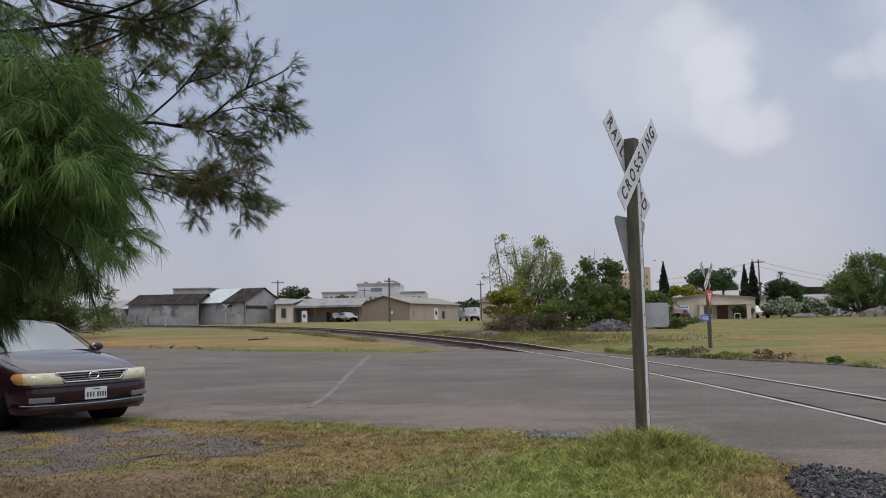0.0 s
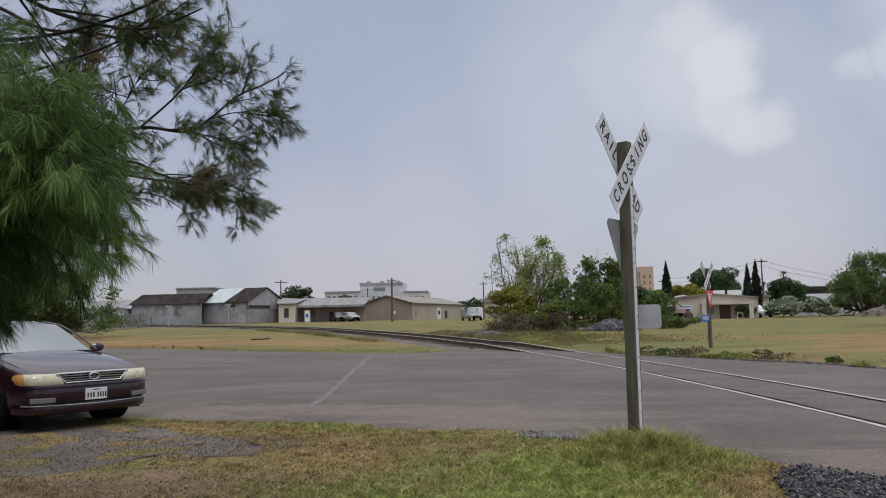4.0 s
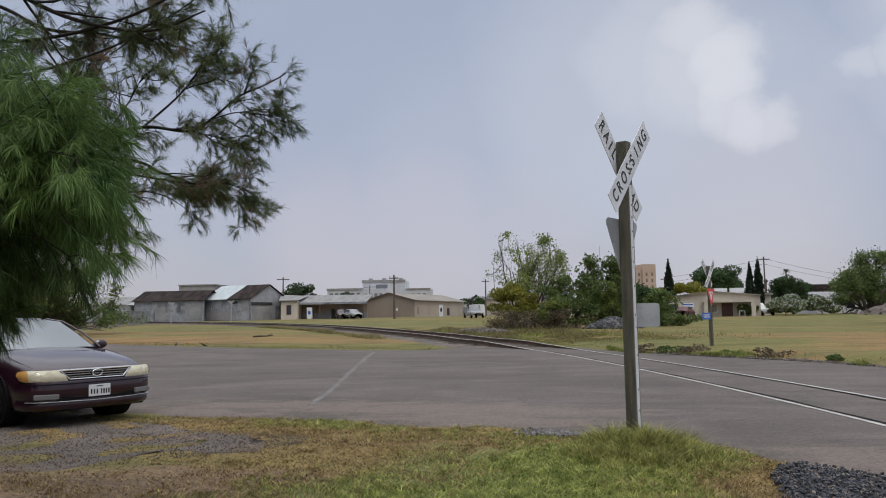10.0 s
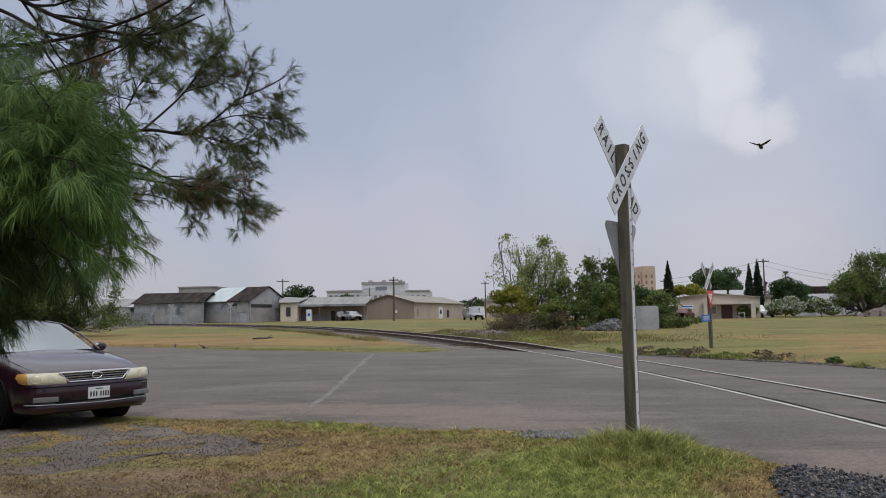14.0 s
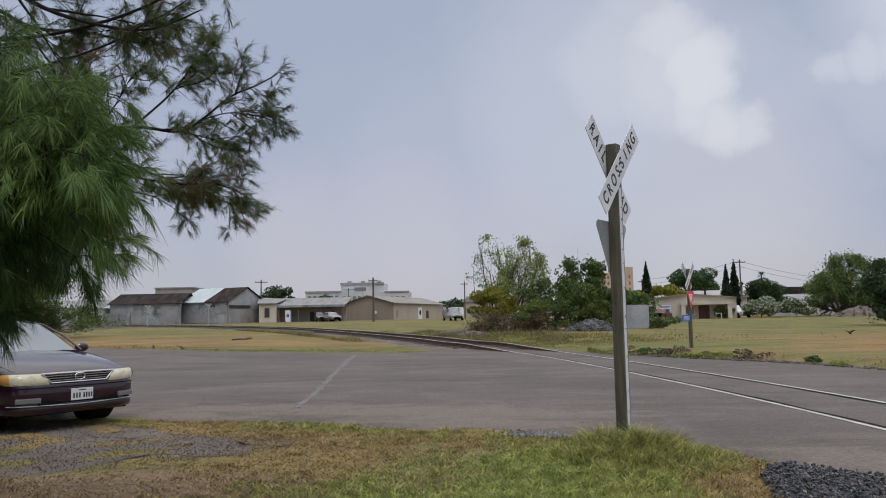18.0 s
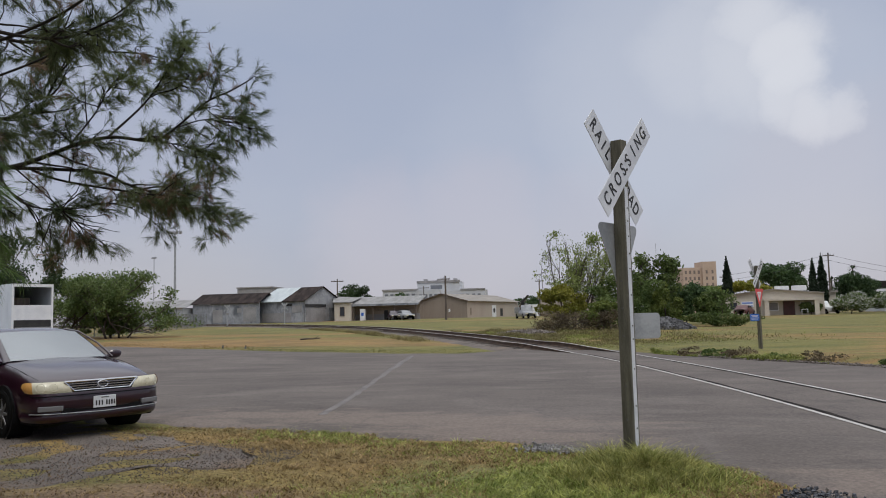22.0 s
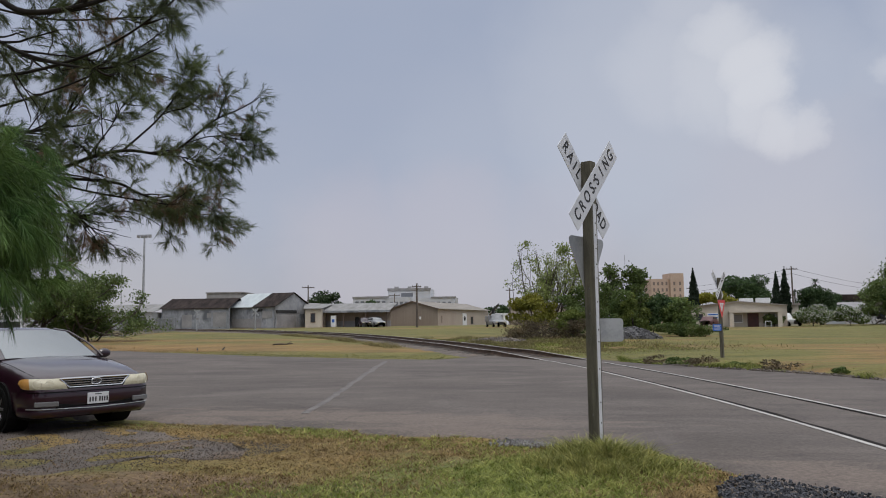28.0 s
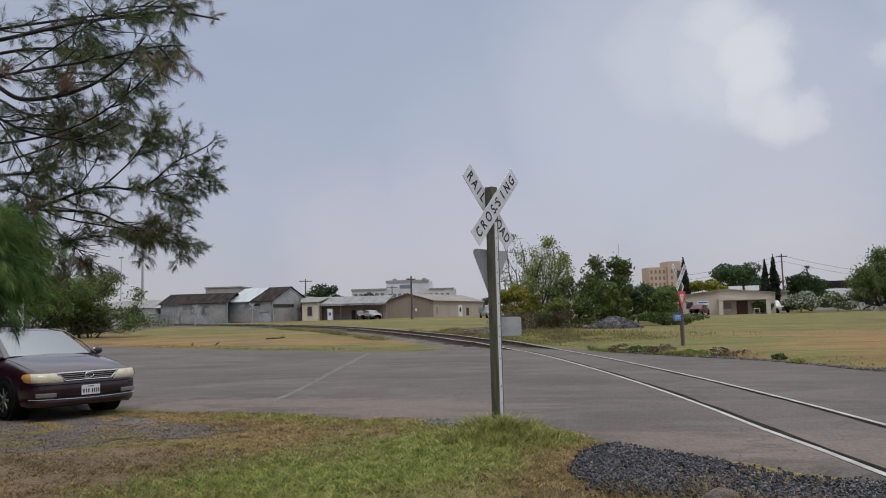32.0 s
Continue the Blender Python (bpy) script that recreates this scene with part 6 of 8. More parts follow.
# ---- trees and shrubs ----
def broadleaf(name, x, y, trunk_h, r_trunk, blobs, count, size, mat, label, seed, limbs=7, lean=(0, 0), category="tree", extra=None):
    z = rise(x, y) if y < 130 else 1.4
    t = thing(name, x, y, z, label=label, category=category)
    g = random.Random(seed)
    ms = Mass()
    top = (lean[0], lean[1], trunk_h)
    ms.add(*tube([(0, 0, -0.3), (lean[0] * 0.3, lean[1] * 0.3, trunk_h * 0.4), top], [r_trunk * 1.3, r_trunk, r_trunk * 0.75], 8))
    trunk = ms.made("trunk", M["bark"], t, True)
    for k in range(limbs):
        b = blobs[g.randrange(len(blobs))]
        e = (b[0] + g.uniform(-.5, .5) * b[3], b[1] + g.uniform(-.5, .5) * b[4], b[2] + g.uniform(-0.2, .7) * b[5])
        s = g.uniform(0.5, 1.0)
        p0 = (top[0] * s, top[1] * s, trunk_h * s)
        mid = tuple(p0[i] + (e[i] - p0[i]) * 0.5 + g.uniform(-.1, .1) * trunk_h for i in range(3))
        lm = Mass()
        lm.add(*tube([p0, mid, e], [r_trunk * 0.5, r_trunk * 0.3, r_trunk * 0.08], 6))
        for _ in range(4):
            q = tuple(mid[i] + (e[i] - mid[i]) * g.uniform(0.1, 0.9) for i in range(3))
            d = (q[0] + g.uniform(-.7, .7) * b[3], q[1] + g.uniform(-.7, .7) * b[4], q[2] + g.uniform(-.1, .8) * b[5])
            lm.add(*tube([q, d], [r_trunk * 0.14, r_trunk * 0.04], 5))
        lm.made("limb", M["bark"], trunk, True)
    v, f = leaf_cloud(blobs, count, size, seed)
    sheet("crown", v, f, mat, t)
    for nm, bl, n, sz, mt in extra or ():
        v, f = leaf_cloud(bl, n, sz, seed + 5)
        sheet(nm, v, f, mt, t)
    return t


def clumps(cx, cy, cz, rx, ry, rz, n, seed, small=0.42):
    """An uneven crown out of small clumps."""
    g = random.Random(seed)
    out = []
    for _ in range(n):
        a, b = g.uniform(0, 6.283), g.uniform(-0.75, 1)
        c = math.sqrt(max(0, 1 - b * b))
        k = g.uniform(0.5, 0.95)
        s = g.uniform(0.6, 1.25) * small
        out.append((cx + rx * k * c * math.cos(a), cy + ry * k * c * math.sin(a), cz + rz * k * b, rx * s, ry * s, rz * s))
    return out


def cypress(x, y, h, r, seed):
    t = thing("cypress", x, y, rise(x, y), label="tall narrow dark cypress tree", category="tree", group="cypress trees")
    ms = Mass()
    ms.add(*tube([(0, 0, -0.3), (0, 0, h * 0.9)], [0.16, 0.03], 6))
    ms.made("trunk", M["bark"], t)
    bl = []
    g = random.Random(seed)
    for k in range(26):
        s = k / 25
        w = r * (0.55 + 0.45 * math.sin(min(1, s * 2.2) * math.pi / 2)) * (1 - s ** 2.4) + 0.06
        bl.append((g.uniform(-.2, .2) * w, g.uniform(-.2, .2) * w, 0.3 + s * (h - 0.5), w, w, h / 22))
    v, f = leaf_cloud(bl, 5200, 0.30, seed, droop=-0.8)
    sheet("crown", v, f, M["cypress"], t)


def branchy(name, x, y, h, rx, ry, stems, mat, count, size, label, seed, tuft=0.22, bare=0.25, depth=3, r=0.07, category="tree", up=0.05, bend=0.16):
    """A tree or bush grown limb by limb from the ground, with leaf tufts on its outer twigs."""
    g = np.random.default_rng(seed)
    t = thing(name, x, y, rise(x, y) if y < 130 else 1.4, label=label, category=category)
    limbs, tips = [], []

    def grow(p, d, ln, rad, level, segs):
        pts = [p]
        for _ in range(4):
            d = d + g.normal(size=3) * bend + np.array([0, 0, up])
            d = d / np.linalg.norm(d)
            p = p + d * ln / 4
            pts.append(p)
        segs.append((pts, rad))
        if level >= depth - 1:
            tips.extend(pts[2 if level < depth else 1:])
        if level < depth:
            for _ in range(int(g.integers(3, 6))):
                i = int(g.integers(1, 5))
                nd = d * 0.75 + g.normal(size=3) * 0.55
                grow(pts[i], nd / np.linalg.norm(nd), ln * g.uniform(0.45, 0.75), rad * 0.55, level + 1, segs)

    for k in range(stems):
        a = 6.2832 * (k + g.random() * 0.7) / stems
        d = np.array([math.cos(a) * 0.45, math.sin(a) * 0.45, 1.0])
        segs = []
        grow(np.array([0.12 * math.cos(a), 0.12 * math.sin(a), -0.1]), d / np.linalg.norm(d), 1.0, r, 0, segs)
        limbs.append(segs)
    every = np.array(tips)
    grown = np.array([rx / np.percentile(abs(every[:, 0]), 94), ry / np.percentile(abs(every[:, 1]), 94), h / np.percentile(every[:, 2], 97)])

    def shaped(pts):
        """Fit the growth to the crown's size: what would stick out far is held near its skin."""
        q = np.asarray(pts) * grown
        mid = np.array([0, 0, 0.58 * h])
        out = np.linalg.norm((q - mid) / (rx, ry, 0.42 * h), axis=1)
        far = (out > 1) & (q[:, 2] > 0.3 * h)
        q[far] = mid + (q[far] - mid) / out[far][:, None] * (1 + 0.10 * np.minimum(out[far] - 1, 1.5))[:, None]
        return q

    for segs in limbs:
        ms = Mass()
        for pts, rad in segs:
            ms.add(*tube(shaped(pts), np.linspace(rad, rad * 0.5, 5), 5))
        ms.made("limb", M["bark"], t, True)
    spots = shaped(every)
    spots = spots[spots[:, 2] > bare * h]
    # some twigs carry dense tufts, others stay thin
    weight = np.array([max(0.05, 0.55 + 1.3 * noise.noise(Vector(q) * (2.2 / max(rx, 1)))) for q in spots])
    pick = g.choice(len(spots), count, p=weight / weight.sum())
    pos = spots[pick] + g.normal(size=(count, 3)) * (tuft, tuft, tuft * 0.7)
    a = rand_dirs(count, g)
    a[:, 2] -= 0.3
    a /= np.linalg.norm(a, axis=1, keepdims=True)
    b = np.cross(a, rand_dirs(count, g))
    b /= np.linalg.norm(b, axis=1, keepdims=True) + 1e-9
    q = size * g.uniform(0.6, 1.4, (count, 1))
    v = np.stack([pos - a * q * 0.5, pos + b * q * 0.26, pos + a * q * 0.5, pos - b * q * 0.26], 1).reshape(-1, 3)
    sheet("crown", v, np.arange(count * 4).reshape(-1, 4), mat, t)
    return t


# thicket beyond the track: a light tree, yellow-green shrubs, a dark tree
branchy("mesquite_tree", 2.9, 61, 7.15, 3.0, 2.4, 5, M["leaf_light"], 9000, 0.155, "airy light-green tree over the thicket", 11, tuft=0.2, bare=0.34, r=0.075)
broadleaf("yellow_shrub", 1.8, 57.5, 1.0, 0.06, clumps(0, 0, 1.85, 2.0, 1.5, 1.35, 30, 5, 0.24), 8000, 0.15, M["leaf_yellow"], "yellow-green flowering shrub in the thicket", 12, category="shrub")
broadleaf("green_shrub", 6.3, 58.5, 1.0, 0.08, clumps(0, 0, 1.8, 2.9, 1.7, 2.0, 44, 8, 0.21) + clumps(0, 0, 0.7, 2.9, 1.5, 0.8, 12, 108, 0.3), 13000, 0.16, M["leaf_mid"], "mid-green shrub in the thicket", 13, category="shrub")
broadleaf("green_shrub", 8.9, 57.9, 0.8, 0.06, clumps(0, 0, 1.6, 1.15, 1.1, 1.4, 20, 9, 0.28), 5200, 0.16, M["leaf_bright"], "rounded light-green shrub beside the thicket", 14, category="shrub")
broadleaf("green_shrub", 4.6, 56.2, 0.4, 0.05, clumps(0, 0, 1.1, 1.3, 1.0, 1.1, 16, 19, 0.27), 4200, 0.15, M["leaf_bright"], "low light-green shrub at the foot of the thicket", 19, category="shrub")
branchy("dark_tree", 8.9, 66, 5.6, 2.2, 2.0, 4, M["leaf_mid"], 6400, 0.25, "dark green open-crowned tree behind the thicket", 15, tuft=0.2, bare=0.25)
branchy("dark_tree", 11.6, 68, 3.2, 1.8, 1.6, 4, M["leaf_dark"], 6000, 0.24, "dark green low tree behind the thicket", 16, tuft=0.22, bare=0.12)
branchy("dark_tree", 14.0, 67, 2.5, 1.5, 1.4, 4, M["leaf_mid"], 4600, 0.22, "low green tree behind the stone pile", 26, tuft=0.22, bare=0.1)
branchy("brown_thicket", 1.9, 55.4, 1.25, 2.2, 1.2, 12, M["leaf_brown"], 4200, 0.12, "tangled brown bush of dead stems below the shrubs", 17, tuft=0.12, bare=0.1, r=0.02, category="shrub", bend=0.3)
branchy("brown_thicket", 4.6, 55.9, 1.3, 1.6, 1.0, 8, M["leaf_brown"], 2600, 0.12, "tangled brown bush of dead stems below the shrubs", 27, tuft=0.12, bare=0.1, r=0.018, category="shrub", bend=0.3)
_g = np.random.default_rng(17)
_line = np.array([(p.x, p.y) for p in TRACK])


def bank_grass(name, n, off, ylim, tall, mat, label, seed, phase):
    """Rank grass on the slope between the track and the thicket."""
    y = ylim[0] + (ylim[1] - ylim[0]) * _g.beta(1.6, 1.3, n)
    x = np.interp(y, _line[:, 1], _line[:, 0]) + off[0] + abs(_g.normal(size=n)) * (off[1] - off[0]) * 0.45
    k = np.array([noise.noise((a * 0.55, b * 0.3, phase)) + 0.5 * noise.noise((a * 2.1, b * 1.1, phase)) for a, b in zip(x, y)])
    ok = (k + 0.3 * _g.normal(size=n) > -0.2) & (y > np.interp(x, *zip(*FAR_EDGE)) + 0.4)
    k = (0.75 + 1.1 * k) * np.clip((y - 34) / 12, 0.25, 1)
    blades(name, np.c_[x, y, k][ok], tall, 0.013, mat, label, seed, 0.6)


bank_grass("rank_grass", 26000, (2.4, 11.5), (35.5, 58), 0.21, M["rank_grass"], "rank straw-coloured grass on the slope before the thicket", 18, 33)
bank_grass("rank_green_grass", 17000, (2.6, 12.0), (34.5, 57), 0.13, M["grass_near"], "rank yellow-green grass on the slope before the thicket", 28, 51)
bank_grass("trackside_grass", 9000, (-3.6, -2.2), (44, 75), 0.2, M["rank_grass"], "dry grass along the far side of the track", 29, 71)
# right side
cypress(25.5, 118, 8.2, 0.75, 31)
cypress(36.4, 116, 7.5, 0.62, 32)
cypress(37.9, 117, 8.2, 0.7, 33)
broadleaf("oak_tree", 43.8, 160, 2.6, 0.3, clumps(0, 0, 6.0, 5.2, 4, 3.0, 24, 41, 0.35), 9000, 0.42, M["leaf_dark"], "dark round tree behind the cream building", 41)
broadleaf("green_tree", 35.4, 150, 1.5, 0.2, clumps(0, 0, 3.8, 4, 3, 1.7, 14, 43, 0.4), 5000, 0.4, M["leaf_yellow"], "bright green tree behind the cream building", 43)
broadleaf("green_tree", 31.0, 160, 1.5, 0.2, clumps(0, 0, 3.4, 4.5, 3, 2.0, 14, 44, 0.4), 5000, 0.4, M["leaf_mid"], "green tree behind the cream building", 44)
branchy("elm_tree", 51.8, 115, 8.5, 3.9, 3.6, 4, M["leaf_elm"], 21000, 0.30, "large spreading green tree with a forked trunk", 45, tuft=0.45, bare=0.2, r=0.26, depth=4)
broadleaf("hedge_tree", 44.0, 121, 1.4, 0.2, clumps(0, 0, 2.8, 3.6, 2.4, 2.6, 30, 148, 0.27), 8000, 0.26, M["leaf_dark"], "dark tree beside the blossoming shrubs", 148)
broadleaf("hedge_tree", 57.5, 122, 1.2, 0.2, clumps(0, 0, 2.2, 5.0, 2.4, 2.0, 30, 149, 0.25), 8000, 0.26, M["leaf_dark"], "dark hedge before the low white house", 149)
broadleaf("oleander", 39.0, 110, 0.4, 0.06, clumps(0, 0, 1.5, 2.3, 1.6, 1.3, 16, 46), 5500, 0.22, M["leaf_mid"], "rounded oleander shrub with white blossom", 46, category="shrub", extra=[("blossom", clumps(0, 0, 1.55, 2.4, 1.7, 1.35, 18, 46), 2600, 0.2, M["leaf_white"])])
broadleaf("oleander", 44.5, 112, 0.4, 0.06, clumps(0, 0, 1.2, 2.6, 1.4, 1.1, 14, 47), 4500, 0.22, M["leaf_mid"], "low oleander shrub with white blossom", 47, category="shrub", extra=[("blossom", clumps(0, 0, 1.3, 2.6, 1.5, 1.15, 14, 47), 1500, 0.2, M["leaf_white"])])
broadleaf("hedge_tree", 45.5, 125, 1.2, 0.2, clumps(0, 0, 3.0, 4.2, 2.5, 2.2, 18, 48, 0.36), 7000, 0.3, M["leaf_dark"], "dark shrubby tree by the low houses", 48)
broadleaf("shrub", 34.4, 111, 0.3, 0.06, clumps(0, 0, 0.9, 1.6, 1.2, 0.9, 10, 49), 3000, 0.2, M["leaf_mid"], "grey-green shrub by the entrance", 49, category="shrub")
for x, h, rx, n, seed, label in ((32.3, 5.0, 2.4, 13000, 51, "dense dark green bush with a loose top at the field's edge"), (35.6, 3.6, 2.6, 13000, 54, "dense dark green bush at the field's edge"), (39.6, 8.6, 3.2, 19000, 52, "tall dense dark green bush at the field's edge")):
    branchy("dark_bush", x, 62, h, rx, 2.2, 6, M["leaf_dark"], n, 0.25, label, seed, tuft=0.24, bare=0.05, depth=3, category="shrub", up=0.0)
    broadleaf("dark_bush", x + 0.2, 61.6, 0.4, 0.05, clumps(0, 0, 1.2, rx * 0.95, 1.8, 1.3, 26, seed + 4, 0.27), 9000, 0.22, M["leaf_dark"], "low dark foliage at the foot of the bushes", seed + 4, category="shrub")
broadleaf("low_shrub", 12.8, 61, 0.2, 0.05, clumps(0, 0, 0.45, 2.6, 1.2, 0.55, 10, 53), 4000, 0.16, M["leaf_mid"], "low green weeds on the rubble", 53, category="shrub")
# unseen trees beside the parking strip, added to darken the reflections in the car's flank
for k, (x, y, q) in enumerate([(-11.6, 9.6, 2.6), (-13.6, 13.2, 2.8), (-17.0, 16.2, 3.0), (-20.5, 19.5, 3.2), (-9.8, 5.2, 2.6)]):
    broadleaf("strip_tree", x, y, 2.2, 0.24, clumps(0, 0, 2.9, q, q, 2.9, 34, 130 + k, 0.4), 15000, 0.34, M["leaf_dark"], "unseen dark bushy tree added beside the parking strip", 130 + k)
# left side, by the fence
branchy("fence_tree", -34.2, 62, 5.3, 4.5, 3.0, 6, M["leaf_elm"], 19000, 0.22, "spreading green tree by the chain-link fence", 61, tuft=0.3, bare=0.12, r=0.08, up=0.12)
broadleaf("fence_shrub", -35.2, 62.8, 0.4, 0.05, clumps(0, 0, 1.2, 3.6, 1.5, 1.2, 26, 66, 0.25), 6000, 0.2, M["leaf_mid"], "green bush along the chain-link fence", 66, category="shrub")
branchy("fence_tree", -40, 64, 4.9, 4.2, 3.0, 5, M["leaf_mid"], 12000, 0.22, "green tree by the chain-link fence", 62, tuft=0.3, bare=0.2, r=0.1)
branchy("fence_tree", -37.5, 53, 7.6, 3.4, 3.0, 5, M["leaf_dark"], 12000, 0.22, "dark tree above the white trailer", 63, tuft=0.28, bare=0.25, r=0.12)
# far tree line
for k, (x, y, w, h, mt) in enumerate([(-53, 200, 4.2, 9.6, "leaf_dark"), (-49, 203, 4, 9.0, "leaf_dark"), (-66, 200, 5, 8.4, "leaf_dark"), (-84, 230, 6, 9.0, "leaf_dark"), (-93, 230, 5, 7.8, "leaf_dark"), (-37, 190, 4, 6.4, "leaf_dark"), (3, 260, 7, 7.5, "leaf_mid"), (-8, 250, 5, 6.5, "leaf_dark"), (60, 200, 7, 7, "leaf_dark"), (70, 190, 6, 6, "leaf_dark"), (85, 200, 8, 7, "leaf_mid"), (105, 210, 9, 8, "leaf_dark"), (22, 190, 7, 5, "leaf_mid")]):
    broadleaf("far_tree", x, y, h * 0.4, 0.3, clumps(0, 0, h * 0.62, w, 4, h * 0.36, 12, 70 + k, 0.4), 2600, 0.5, M[mt], "distant dark tree over the roofs", 70 + k, limbs=4)


def palm(x, y, h, seed):
    t = thing("palm_tree", x, y, 1.2, label="distant palm tree with a round head", category="tree", group="palm trees")
    ms = Mass()
    ms.add(*tube([(0, 0, -0.3), (0.1, 0, h)], [0.2, 0.14], 6))
    ms.made("trunk", M["bark"], t)
    g = random.Random(seed)
    lm = Mass()
    for k in range(26):
        a, e = g.uniform(0, 6.283), g.uniform(-0.5, 1.1)
        d = np.array([math.cos(a) * math.cos(e), math.sin(a) * math.cos(e), math.sin(e)])
        p0, p1, p2 = np.array([0.1, 0, h]), np.array([0.1, 0, h]) + d * 0.7, np.array([0.1, 0, h]) + d * 1.25 + np.array([0, 0, -0.25])
        s = np.cross(d, (0, 0, 1))
        s = s / (np.linalg.norm(s) + 1e-6) * 0.16
        lm.add([p0 - s * 0.3, p0 + s * 0.3, p1 + s, p1 - s, p2], [(0, 1, 2, 3), (3, 2, 4)])
    lm.made("fronds", M["leaf_dark"], t)


for k, (x, y, h) in enumerate([(60.5, 170, 8.2), (55, 172, 6.6), (58, 175, 6.2), (48, 178, 6.8)]):
    palm(x, y, h, k)


# ---- the feathery tree beside the camera ----
def spray(ms_wood, ms_leaf, base, direction, length, g, needles, n_len, droop=0.35, width=0.0022, wood=0.004, spread=0.42, hang=0.42):
    """A drooping twig with needle tufts along it."""
    d = np.array(direction, float)
    d /= np.linalg.norm(d)
    pts = [np.array(base, float)]
    k = 5
    for i in range(k):
        d = d + np.array([0, 0, -droop / k]) + g.normal(size=3) * 0.07
        d /= np.linalg.norm(d)
        pts.append(pts[-1] + d * length / k)
    ms_wood.add(*tube(pts, np.linspace(wood, wood * 0.35, len(pts)), 4))
    pts = np.array(pts)
    s = g.uniform(0.12, 1.0, needles) ** 0.8 * k
    i = np.minimum(s.astype(int), k - 1)
    p = pts[i] + (pts[i + 1] - pts[i]) * (s - i)[:, None]
    ax = pts[i + 1] - pts[i]
    ax /= np.linalg.norm(ax, axis=1, keepdims=True)
    r = g.normal(size=(needles, 3))
    v = ax * 0.72 + r * spread
    v[:, 2] -= hang
    v /= np.linalg.norm(v, axis=1, keepdims=True)
    ln = n_len * g.uniform(0.5, 1.35, (needles, 1))
    w = np.cross(v, g.normal(size=(needles, 3)))
    w = w / (np.linalg.norm(w, axis=1, keepdims=True) + 1e-9) * width
    mid, tip = p + v * ln * 0.55, p + v * ln + np.array([0, 0, -0.12]) * ln
    V = np.stack([p - w, p + w, mid + w, mid - w, tip], 1).reshape(-1, 3)
    q = np.arange(needles)[:, None] * 5
    ms_leaf.add(V, (q + [0, 1, 2, 3]).tolist() + (q + [3, 2, 4]).tolist())


